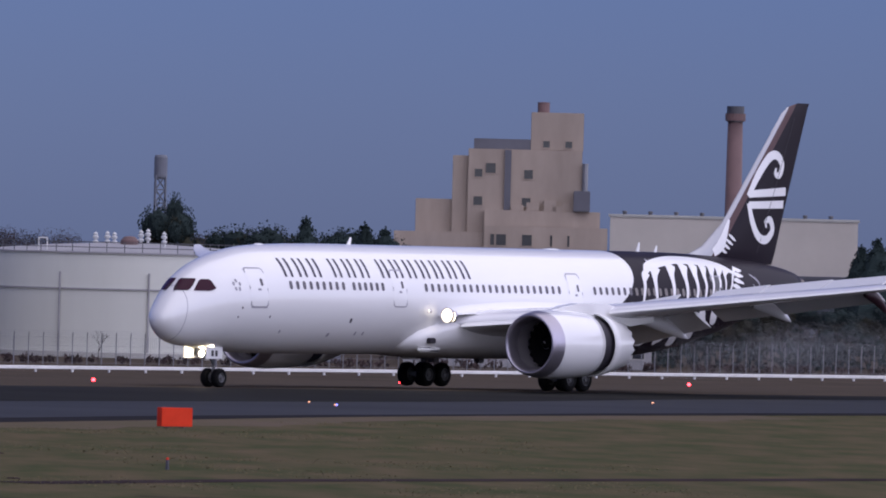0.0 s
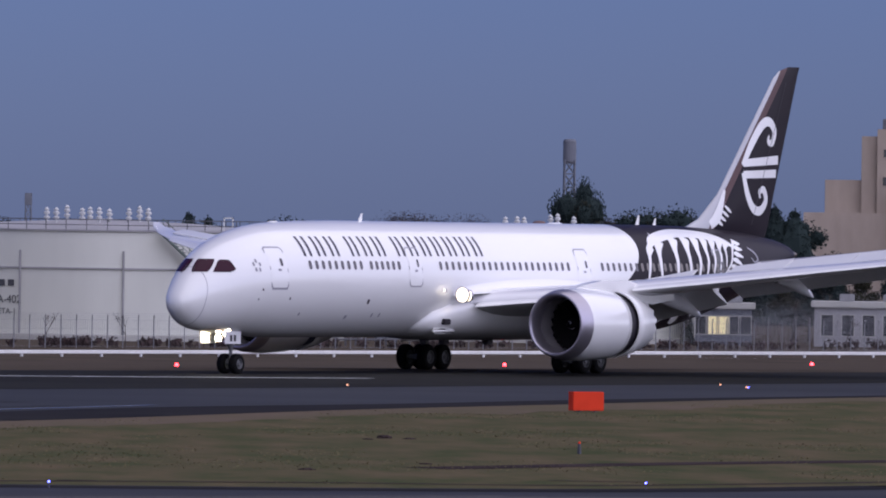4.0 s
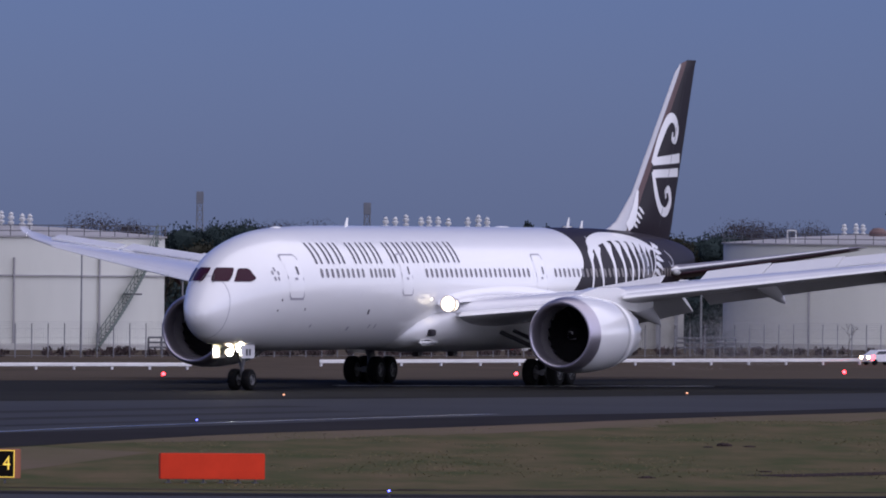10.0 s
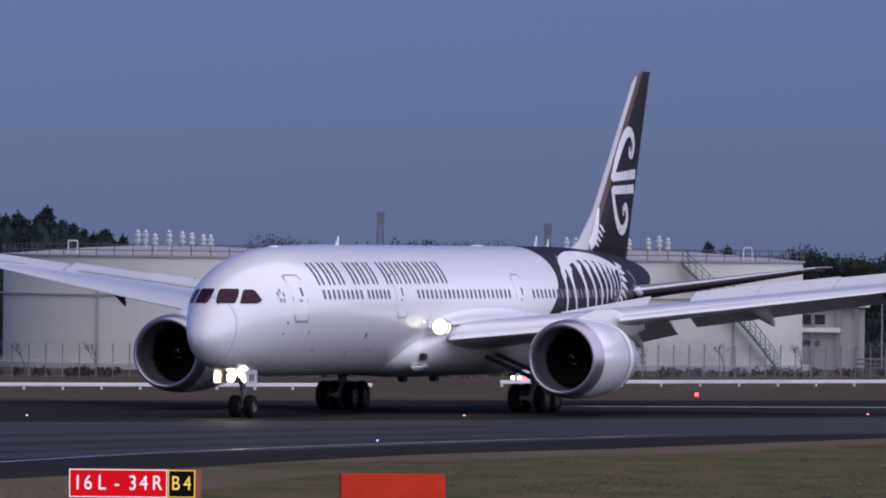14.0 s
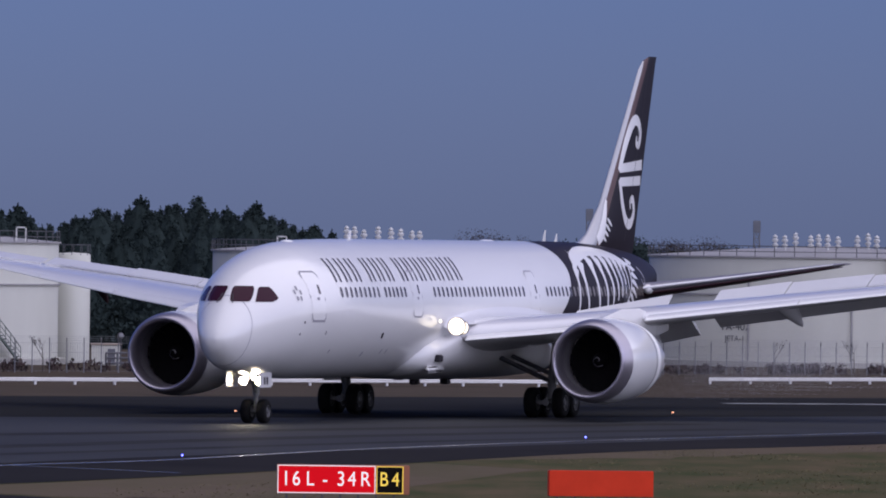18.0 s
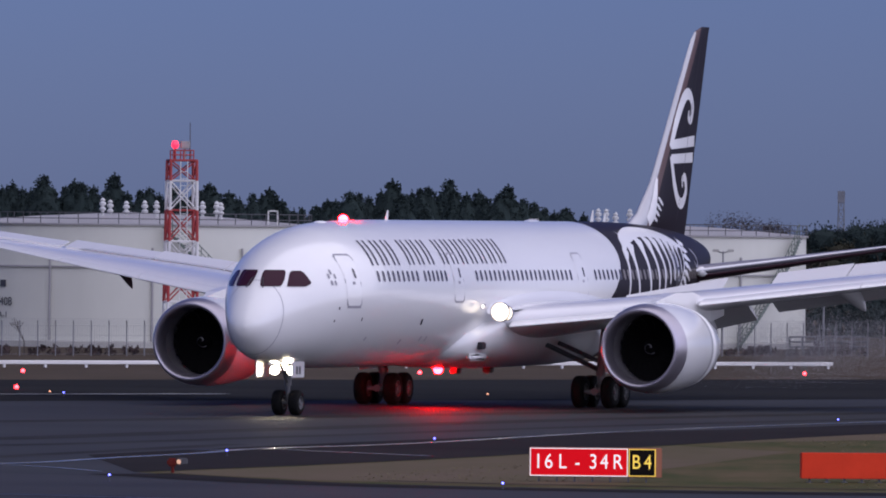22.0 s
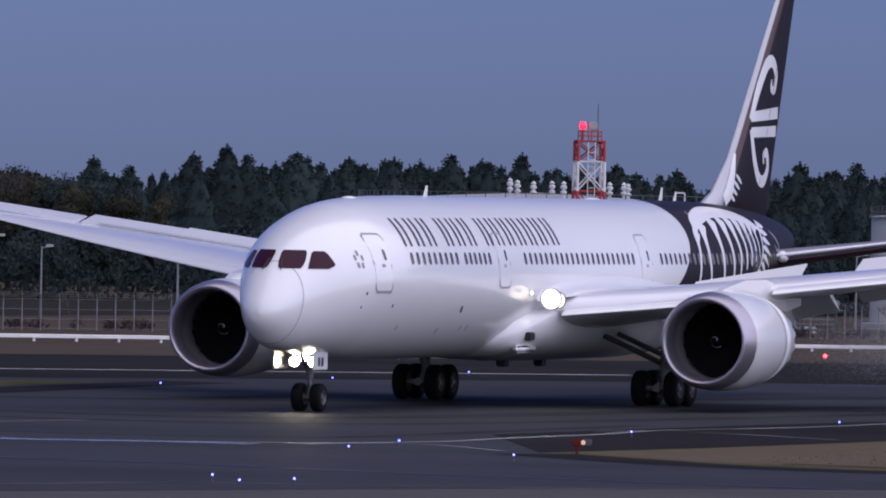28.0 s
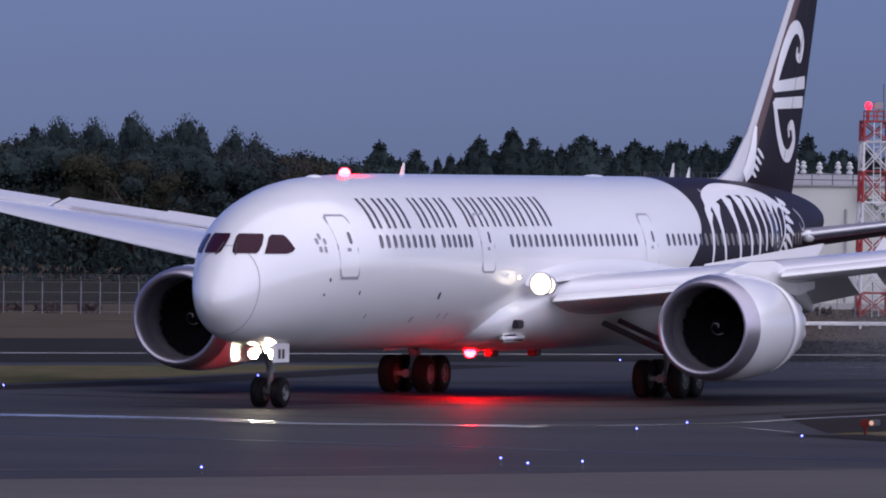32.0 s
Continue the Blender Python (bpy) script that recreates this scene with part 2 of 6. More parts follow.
def box(bm, x0, x1, y0, y1, z0, z1, m=None):
    v = [Vector((x, y, z)) for z in (z0, z1) for x, y in ((x0, y0), (x1, y0), (x1, y1), (x0, y1))]
    if m is not None:
        v = [m @ p for p in v]
    v = [bm.verts.new(p) for p in v]
    for f in ((3, 2, 1, 0), (4, 5, 6, 7), (0, 1, 5, 4), (1, 2, 6, 5), (2, 3, 7, 6), (3, 0, 4, 7)):
        bm.faces.new([v[k] for k in f])
    return bm


def bevel_box(x0, x1, y0, y1, z0, z1, r=0.02):
    bm = box(bmesh.new(), x0, x1, y0, y1, z0, z1)
    bmesh.ops.bevel(bm, geom=bm.edges[:], offset=r, segments=2, affect="EDGES")
    return bm


def tube(bm, a, b, r0, r1=None, n=8, caps=True):
    a, b = Vector(a), Vector(b)
    r1 = r0 if r1 is None else r1
    q = (b - a).to_track_quat("Z", "Y")
    rings = []
    for p, r in ((a, r0), (b, r1)):
        rings.append([bm.verts.new(p + q @ Vector((r * math.cos(k * math.tau / n), r * math.sin(k * math.tau / n), 0))) for k in range(n)])
    for k in range(n):
        bm.faces.new((rings[0][k], rings[0][(k + 1) % n], rings[1][(k + 1) % n], rings[1][k]))
    if caps:
        bm.faces.new(rings[0][::-1])
        bm.faces.new(rings[1])
    return bm


def spin(bm, profile, centre=(0, 0, 0), axis="Z", n=48, a0=0.0, a1=math.tau):
    """Revolve (along, radius) pairs about an axis."""
    full = abs(a1 - a0 - math.tau) < 1e-6
    cnt = n if full else n + 1
    rings = []
    c = Vector(centre)
    for s, r in profile:
        ring = []
        for k in range(cnt):
            t = a0 + (a1 - a0) * k / n
            u, w = r * math.cos(t), r * math.sin(t)
            ring.append(bm.verts.new(c + (Vector((u, w, s)) if axis == "Z" else Vector((s, u, w)) if axis == "X" else Vector((w, s, u)))))
        rings.append(ring)
    for i in range(len(rings) - 1):
        for k in range(cnt if full else cnt - 1):
            j = (k + 1) % cnt
            bm.faces.new((rings[i][k], rings[i][j], rings[i + 1][j], rings[i + 1][k]))
    return bm


def sheet(points, z):
    bm = bmesh.new()
    bm.faces.new([bm.verts.new((x, y, z)) for x, y in points])
    bmesh.ops.recalc_face_normals(bm, faces=bm.faces[:])
    for f in bm.faces:
        if f.normal.z < 0:
            f.normal_flip()
    return bm


def smooth_path(pts, n=8):
    """Catmull-Rom through plan points."""
    out = []
    p = [Vector(q) for q in pts]
    p = [2 * p[0] - p[1]] + p + [2 * p[-1] - p[-2]]
    for i in range(1, len(p) - 2):
        for k in range(n):
            t = k / n
            out.append(0.5 * (2 * p[i] + (p[i + 1] - p[i - 1]) * t + (2 * p[i - 1] - 5 * p[i] + 4 * p[i + 1] - p[i + 2]) * t * t + (3 * p[i] - p[i - 1] - 3 * p[i + 1] + p[i + 2]) * t ** 3))
    out.append(p[-2])
    return [tuple(q) for q in out]


def stripe(path, width, z):
    bm = bmesh.new()
    rows = []
    for i, p in enumerate(path):
        a, b = Vector(path[max(i - 1, 0)]), Vector(path[min(i + 1, len(path) - 1)])
        d = (b - a).normalized()
        nrm = Vector((-d.y, d.x)) * width / 2
        p = Vector(p)
        rows.append((bm.verts.new((*(p + nrm), z)), bm.verts.new((*(p - nrm), z))))
    for r, s in zip(rows, rows[1:]):
        bm.faces.new((r[1], s[1], s[0], r[0]))
    return bm


def structure(ob, label="", category=""):
    return tagged(ob, label, category, kind="structure")


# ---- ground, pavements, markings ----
FAR_SCALE = 1.45  # tank farm placed from the camera's view, scaled about the standpoint, on lower ground
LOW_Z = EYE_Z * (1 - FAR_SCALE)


def far_edge(x):
    return 509 + 0.70 * (x - 12)


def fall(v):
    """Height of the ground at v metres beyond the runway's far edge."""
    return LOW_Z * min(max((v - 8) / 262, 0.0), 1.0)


bm = bmesh.new()
rows = []
for v in (-4500, -1500, -600, -300, -100, -2, 8, 60, 130, 200, 270, 330, 450, 700, 1200, 2500, 5000):
    rows.append([bm.verts.new((x, far_edge(x) + v, fall(v))) for x in (-4500, -1500, -600, -300, -100, 0, 100, 300, 600, 1500, 4500)])
for a, b in zip(rows, rows[1:]):
    for k in range(len(a) - 1):
        bm.faces.new((a[k], a[k + 1], b[k + 1], b[k]))
ground = structure(link("ground", bm, GRASS), "dry winter grass field around the runway", "ground")
NEAR_EDGE = smooth_path([(-21, 309), (-15, 323), (-9, 340), (-4.5, 355), (3, 377), (11, 392), (22, 416), (32, 434), (45, 457), (60, 477), (80, 499), (120, 533), (300, 660)])
TAXI_FAR = smooth_path([(-21, 309), (-15, 300.5), (-8, 297), (2, 295.8), (22, 299), (36, 310), (60, 328), (300, 500)])
pave = [(-300, far_edge(-300)), (300, far_edge(300))] + NEAR_EDGE[::-1] + TAXI_FAR[1:] + [(300, 300), (60, 215), (-300, 215)]
pavement = structure(link("pavement", sheet(pave, 0.006), ASPHALT), "grey asphalt taxiway leaving the runway", "pavement")

DARK_EDGE = smooth_path([(-120, 352), (-60, 398), (-30, 424), (-10, 437), (4, 449), (18, 462), (33, 480), (54, 505), (77, 540), (120, 570), (300, 695)])
runway = structure(link("runway", sheet([(-120, far_edge(-120) - 0.2), (300, far_edge(300) - 0.2)] + DARK_EDGE[::-1], 0.012), DARK_ASPHALT), "dark rubber-stained asphalt runway strip", "runway")

LIGHT_EDGE = smooth_path([(-24, 330), (-20, 342), (-15.6, 354), (-10, 367), (-2.5, 382), (5, 398), (14, 416), (25, 431), (34, 446), (47, 464), (66, 490), (90, 515), (130, 547), (300, 668)])
shoulder = structure(link("shoulder", sheet(LIGHT_EDGE + NEAR_EDGE[::-1], 0.012), SHOULDER), "darker asphalt shoulder along the taxiway edge", "pavement")
bm = bmesh.new()
rows = []
for v in (0.3, 8, 60, 130, 200, 270, 330, 420, 900):
    rows.append([bm.verts.new((x, far_edge(x) + v, fall(v) + 0.004)) for x in (-500, -200, 0, 200, 500)])
for a, b in zip(rows, rows[1:]):
    for k in range(4):
        bm.faces.new((a[k], a[k + 1], b[k + 1], b[k]))
verge = structure(link("verge", bm, VERGE), "brown earth verge falling away beyond the runway", "ground")
island = structure(link("island", sheet(smooth_path([(-44.5, 404), (-46, 398), (-50, 379), (-55, 359), (-70, 325), (-95, 306)], 5) + smooth_path([(-95, 362), (-75, 380), (-60, 391), (-50, 400), (-44.5, 404)], 5)[:-1], 0.014), GRASS), "grass island between runway and taxiway", "ground")
near_shoulder = structure(link("near_shoulder", stripe([(x, y - 2.2) for x, y in TAXI_FAR], 3.0, 0.018), SHOULDER), "dark shoulder strip along the near taxiway", "pavement")

island_edge = structure(link("island_edge", stripe(smooth_path([(-41.5, 406), (-43.6, 398), (-47.6, 378), (-52.6, 357), (-68, 321), (-92, 302)]), 3.4, 0.013), SHOULDER), "dark shoulder strip beside the grass island", "pavement")
taxi_dark = structure(link("taxi_dark", sheet([(-60, 313), (-43, 309), (-38, 305.5), (-33.5, 306.5), (-28, 307.5), (-23, 305), (-19, 299.5), (-15, 296.5), (-8, 293.5), (2, 292.3), (22, 295), (22, 291.2), (-12.8, 276), (-24.2, 266), (-34.9, 255.5), (-60, 233)], 0.010), BLUE_ASPHALT), "darker bluish asphalt lane of the near taxiway", "pavement")
for path, w in (([(-50, 352), (-38, 346), (-30, 350), (-20, 372), (-8, 398), (8, 424)], 2.6), ([(-52, 344), (-38, 338), (-28, 342), (-18, 362), (-6, 388), (10, 416)], 1.6), ([(-60, 368), (-40, 372), (-25, 388), (-10, 410), (6, 434)], 3.0), ([(-70, 322), (-45, 321), (-36, 319), (-29, 321), (-25.5, 330), (-20, 348)], 1.2)):
    structure(link("rubber_streak", stripe(smooth_path(path), w, 0.0095), RUBBER), "dark tyre streak curving along the taxiway", "marking")
near_band = structure(link("near_band", sheet([(-60, 232), (-34.9, 254.5), (-29.5, 259.9), (-24.2, 265.3), (-18.3, 271.2), (-12.8, 275.4), (20, 290), (60, 300), (60, 217), (-60, 217)][::-1], 0.016), BAND), "paler brownish asphalt strip of the near taxiway", "pavement")
for name, path, w, mat, text in (
    ("runway_bar", [(8.4, 488.5), (17, 492), (27.4, 496.5)], 1.1, WHITE_LINE, "short worn white bar painted on the runway"),
    ("runway_edge_line", [(-110, 382.5), (-64, 416.2), (-29, 440.6), (-26, 442.8)], 0.75, WHITE_LINE, "white line painted along the runway"),
    ("taxi_line", smooth_path([(-90, 317), (-60, 315), (-48, 314), (-40, 311), (-33.5, 312), (-28.7, 313.6), (-26.1, 316.7), (-24.5, 320), (-22.9, 326.3), (-20.6, 333.4), (-18.9, 341), (-14, 351.5), (-7.5, 373), (1, 394), (14, 420)]), 0.5, YELLOW_LINE, "faded yellow centre line of the taxiway"),
    ("taxi_line_pale", smooth_path([(-90, 317.6), (-60, 316), (-43, 314.7), (-38.3, 310.6), (-33.5, 311.4), (-30.1, 310.8)]), 2.0, PALE_LINE, "wide worn line beside the centre line, paleness partly painted reflection"),
    ("branch_line", smooth_path([(-28.7, 312.4), (-26.1, 315.4), (-24.3, 314), (-22.1, 309.2)]), 0.28, YELLOW_LINE, "faded yellow branch line"),
    ("hold_line", [(-21, 338), (-18.9, 341), (-15.7, 337.5), (-12.6, 333.5)], 0.3, YELLOW_LINE, "faded pale line across the shoulder"),
    # this streak and the next thin grey one are painted glints
    ("patch_line", [(-46, 331), (-41.5, 330.4), (-38.5, 336.6)], 0.7, GLINT_GREY, "lighter streak on the taxiway, a glint painted as colour"),
    ("near_streak", smooth_path([(-60, 246), (-35, 262), (-29.3, 268), (-27.6, 269.6), (-22.5, 270.5), (-10, 275), (20, 290)]), 0.35, GLINT_GREY, "faint line on the near taxiway, a glint painted as colour"),
    ("near_seam", smooth_path([(-70, 306), (-33.4, 288.9), (-28.4, 286.2), (-25.6, 284.4), (-10, 277)]), 0.35, SEAL, "smooth sealed joint across the near taxiway"),
):
    structure(link(name, stripe(path, w, 0.022), mat), text, "marking")

# tan strip of dry grass along the shoulder with a ragged inner edge, and dark earth-coloured lines
srng = random.Random(8)
src = np.array(NEAR_EDGE)
bm = bmesh.new()
prev = None
x = -3.5
while x < 66:
    y = float(np.interp(x, src[:, 0], src[:, 1]))
    w = 7.5 + 4.5 * noise.noise(Vector((x * 0.13, y * 0.1, 2))) + srng.uniform(-1.2, 1.2)
    w *= min(1.0, (x + 3.6) / 5)
    cur = (bm.verts.new((x, y, 0.0045)), bm.verts.new((x + 0.28 * w, y - w, 0.0045)))
    if prev:
        bm.faces.new((prev[1], cur[1], cur[0], prev[0]))
    prev = cur
    x += 0.9
structure(link("dry_strip", bm, DRY_GRASS), "tan strip of dry grass beside the shoulder", "grass")
structure(link("dry_tip", sheet([(-15.5, 302.8), (-12, 300.8), (-8, 299.5), (-5.5, 304), (-5, 318), (-2.5, 333), (-0.5, 346), (-4.6, 353.5), (-9, 338.5), (-15, 321.5), (-20.3, 309.4)], 0.0046), DRY_GRASS), "tan tip of dry grass between the taxiways", "grass")
for name, path, w, text in (
    ("earth_strip", smooth_path([(19.5, 321.5), (21.1, 323), (25.9, 328.8), (31.4, 334.5), (39.3, 341.5), (60, 360)]), 2.4, "dark strip of bare earth across the grass"),
    ("earth_edge", smooth_path([(-13, 302.5), (-8, 300.2), (2, 299), (8, 300.6), (16, 302.5), (24, 303.5), (36, 314)]), 0.7, "dark ragged grass edge beside the near taxiway"),
    ("cable_trench", [(22.6, 308.4), (25.6, 308.0)], 0.5, "thin dark line leading to a taxiway light"),
    ("cable_trench", [(7.1, 301.4), (8.3, 301.2)], 0.4, "thin dark line leading to a taxiway light"),
):
    structure(link(name, stripe(path, w, 0.011), BARE_EARTH), text, "ground")

# low dark mounds of loose earth in the grass
for x, y, r, h in ((20.6, 364.0, 0.3, 0.12), (21.5, 363.1, 0.24, 0.05), (19.9, 361.8, 0.2, 0.04), (15.5, 317.6, 0.26, 0.06), (19.9, 326.9, 0.24, 0.04)):
    bm = bmesh.new()
    bmesh.ops.create_icosphere(bm, subdivisions=3, radius=1.0)
    bmesh.ops.delete(bm, geom=[v for v in bm.verts if v.co.z < -0.1], context="VERTS")
    for v in bm.verts:
        n = 1 + 0.35 * noise.noise(v.co * 2.3 + Vector((x, y, 0)))
        v.co = Vector((v.co.x * r * n, v.co.y * r * 1.4 * n, max(0.0, v.co.z) * h * n))
    structure(link("earth_mound", bm, BARE_EARTH), "low dark mound of earth and weeds in the grass", "mound").location = (x, y, 0.004)

# tufts of grass, one joined mass of narrow blades
rng = random.Random(4)
bm = bmesh.new()
for k in range(30000):
    x = rng.uniform(-14, 46)
    y = rng.uniform(299, 440)
    if y > float(np.interp(x, src[:, 0], src[:, 1])) - 2 or y < 301 + max(0, x - 22) * 0.75:
        continue
    if noise.noise(Vector((x * 0.16, y * 0.06, 0))) < 0.08:
        continue
    hgt, a = rng.uniform(0.012, 0.034), rng.uniform(0, math.tau)
    c = Vector((x, y, 0.005))
    w = Vector((math.cos(a), math.sin(a), 0)) * rng.uniform(0.015, 0.06)
    top = Vector((rng.uniform(-0.06, 0.06), rng.uniform(-0.06, 0.06), hgt))
    bm.faces.new([bm.verts.new(p) for p in (c - w, c + w, c + top)])
tagged(link("grass_tufts", bm, BLADES), "tufts of dry and green grass on the infield", "grass", kind="stuff")


# ---- airfield lights, boards and signs ----
def field_light(name, glow, r, hgt, label, category):
    ob = thing(name, label, category)
    bm = spin(bmesh.new(), [(0.0, 0.0), (0.0, r * 1.1), (0.03, r * 1.1), (0.05, r * 0.5), (hgt - r, r * 0.45), (hgt - r, 0.0)], n=12)
    part("base", bm, FIXTURE, ob)
    bm = spin(bmesh.new(), [(hgt - r, r * 0.9), (hgt - r * 0.3, r), (hgt + r * 0.4, r * 0.75), (hgt + r * 0.8, 0.0)], n=12)
    part("lens", bm, glow, ob, "glowing glass dome", smooth=True)
    return ob


def repeat(proto, places, group):
    proto["group"] = group
    proto.matrix_basis = pose(*places[0])
    return [proto] + [copy_thing(proto, pose(*p)) for p in places[1:]]


red = field_light("runway_edge_light", RED_GLOW, 0.095, 0.16, "red glowing edge light standing beyond the runway", "airfield light")
repeat(red, [(94.5, 596.5, 0), (75, 579, 0), (56, 560, 0), (37.2, 541.3, 0), (18.6, 524.2, 0), (-0.1, 511.9, 0), (-19.6, 501, 0), (-39.1, 492.6, 0), (-35.8, 447.5, 0), (-58.3, 471.9, 0), (-56.5, 425.7, 0)], "red runway edge lights")
amber = field_light("inset_light", AMBER_GLOW, 0.06, 0.05, "small amber light set in the runway surface", "airfield light")
repeat(amber, [(x, y, 0.012) for x, y in ((44.4, 489.5), (45.1, 483), (64.5, 512.5), (25.0, 473.4), (5.5, 458.4), (-14.4, 447), (84, 534), (-33.8, 441.2))], "amber inset lights")
blue = field_light("taxiway_light", BLUE_GLOW, 0.032, 0.2, "small blue taxiway edge light on a short stem", "airfield light")
repeat(blue, [(x * 0.9785, y * 0.9785, 0.006) for x, y in ((6.8, 299.1), (1.3, 401.8), (-13.5, 359.6), (-19.8, 338), (-21.5, 305.1), (-9.2, 300.8), (-34.8, 264.1), (-28, 276.9), (-26.8, 272.5), (-25.5, 274.9), (-27.1, 310.5), (-26.2, 318.9), (25.5, 306.2), (-33.2, 441.5), (-47.9, 379.9), (-42.8, 401.5), (-54.3, 356.6), (-37.5, 421), (-40, 255), (45.4, 485.2))], "blue taxiway lights")


def marker_board(x0, y0, x1, y1, z0, z1, depth, legs, label):
    d = Vector((x1 - x0, y1 - y0))
    L = d.length
    ob = thing("marker_board", label, "marker board", pose(x0, y0, 0, 0, 0, math.degrees(math.atan2(d.y, d.x))))
    part("panel", bevel_box(0, L, 0, depth, z0, z1, 0.02), BOARD, ob, "plain orange-red panel")
    for k in range(legs):
        x = L * (k + 0.5) / legs
        bm = bmesh.new()
        box(bm, x - 0.03, x + 0.03, depth * 0.3, depth * 0.3 + 0.06, 0, z0 + 0.01)
        box(bm, x - 0.09, x + 0.09, depth * 0.1, depth * 0.9, 0, 0.02)
        part("leg", bm, DARK_STEEL, ob)
    return ob


marker_board(31.7, 418.4, 33.05, 418.9, 0.06, 0.86, 0.5, 2, "small orange-red marker board standing on the grass")
marker_board(-0.12, 306.4, 3.12, 307.0, 0.12, 0.92, 0.3, 6, "long orange-red marker board on short steel legs")

# mandatory sign
def flat_text(body, size, mat, parent, m):
    cu = bpy.data.curves.new("legend", "FONT")
    cu.body, cu.size, cu.align_x, cu.align_y = body, size, "CENTER", "CENTER"
    cu.extrude = 0.006
    tmp = bpy.data.objects.new("legend", cu)
    me = bpy.data.meshes.new_from_object(tmp)
    bpy.data.objects.remove(tmp)
    me.materials.clear()
    me.materials.append(mat)
    ob = new("legend", me)
    ob.parent = parent
    ob.matrix_basis = m
    return ob


sign = thing("runway_sign", "lit red and black runway holding sign on the grass", "airfield sign", pose(-8.47, 303.9, 0, 0, 0, 2.0))
part("cabinet", bevel_box(-0.02, 4.06, 0, 0.26, 0.16, 1.06, 0.02), SIGN_BODY, sign, "orange sign cabinet")
part("red_face", bevel_box(0.03, 2.98, -0.02, -0.002, 0.20, 1.02, 0.006), SIGN_RED, sign, "glowing red panel")
part("black_face", bevel_box(3.04, 3.86, -0.02, -0.002, 0.20, 1.02, 0.006), SIGN_BLACK, sign, "black panel with a yellow edge")
for x0, x1, z0, z1 in ((0.0, 3.01, 0.18, 0.205), (0.0, 3.01, 1.015, 1.04), (0.0, 0.025, 0.2, 1.02), (2.985, 3.01, 0.2, 1.02)):
    part("border", box(bmesh.new(), x0, x1, -0.032, -0.018, z0, z1), SIGN_WHITE, sign)
for x0, x1, z0, z1 in ((3.04, 3.87, 0.19, 0.215), (3.04, 3.87, 1.005, 1.03), (3.04, 3.065, 0.2, 1.02), (3.84, 3.87, 0.2, 1.02)):
    part("border", box(bmesh.new(), x0, x1, -0.032, -0.018, z0, z1), SIGN_YELLOW, sign)
FACE = pose(0, 0, 0, 90)
for ch, x in (("1", 0.26), ("6", 0.58), ("L", 1.0), ("-", 1.46), ("3", 1.95), ("4", 2.29), ("R", 2.70)):
    flat_text(ch, 0.64, SIGN_WHITE, sign, pose(x, -0.034, 0.61) @ FACE @ Matrix.Diagonal((0.84, 1, 1, 1)))
for ch, x in (("B", 3.27), ("4", 3.63)):
    flat_text(ch, 0.62, SIGN_YELLOW, sign, pose(x, -0.034, 0.61) @ FACE @ Matrix.Diagonal((0.8, 1, 1, 1)))
for k in range(7):
    part("leg", box(bmesh.new(), 0.25 + k * 0.55, 0.31 + k * 0.55, 0.08, 0.14, 0, 0.17), DARK_STEEL, sign)

guard = thing("guard_light", "red runway guard light on a low stand", "airfield light", pose(-19.66, 308.5, 0.013))
part("housing", bevel_box(-0.28, 0.05, -0.1, 0.15, 0.2, 0.46, 0.06), GUARD_RED, guard)
part("lens", spin(bmesh.new(), [(-0.13, 0.0), (-0.12, 0.07), (-0.10, 0.08)], (0.1, 0, 0.35), "Y", 12), GUARD_LENS, guard)
part("hood", bevel_box(0.08, 0.36, -0.12, 0.12, 0.26, 0.46, 0.03), DARK_STEEL, guard)
part("post", tube(bmesh.new(), (-0.1, 0, 0), (-0.1, 0, 0.22), 0.05), GUARD_RED, guard)
stub = thing("stub_marker", "short grey post with an orange cap in the grass", "marker", pose(26.3, 344, 0))
part("post", tube(bmesh.new(), (0, 0, 0), (0, 0, 0.36), 0.07, 0.05), FIXTURE, stub)
part("cap", tube(bmesh.new(), (0, 0, 0.36), (0, 0, 0.43), 0.06, 0.03), BOARD, stub)


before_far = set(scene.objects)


# ---- guard rails and perimeter fence ----
def guard_rail(p0, p1, n):
    a, b = Vector(p0), Vector(p1)
    L = (b - a).length
    ob = thing("guard_rail", "long low white guard rail on short posts", "guard rail", pose(a.x, a.y, 0, 0, 0, math.degrees(math.atan2(b.y - a.y, b.x - a.x))), "guard rails", "structure")
    bm = bmesh.new()
    sec = [(-0.04, 0.17), (-0.07, 0.22), (-0.04, 0.27), (-0.07, 0.32), (-0.04, 0.37), (-0.02, 0.37), (-0.02, 0.17)]
    rings = [[bm.verts.new((x, y, z)) for y, z in sec] for x in (0, L)]
    for k in range(len(sec)):
        j = (k + 1) % len(sec)
        bm.faces.new((rings[0][k], rings[0][j], rings[1][j], rings[1][k]))
    bm.faces.new(rings[0]), bm.faces.new(rings[1][::-1])
    part("beam", bm, RAIL_WHITE, ob)
    proto = None
    for k in range(n):
        if proto is None:
            proto = part("post", box(bmesh.new(), 0.1, 0.22, -0.02, 0.08, 0, 0.34), RAIL_WHITE, ob)
            me = proto.data
        else:
            o = new("post", me)
            o.parent = ob
            o.location.x = k * (L - 0.4) / (n - 1)
    return ob


guard_rail((8.6, 553), (112, 640), 46)
guard_rail((-66.0, 495.8), (1.4, 536.4), 34)

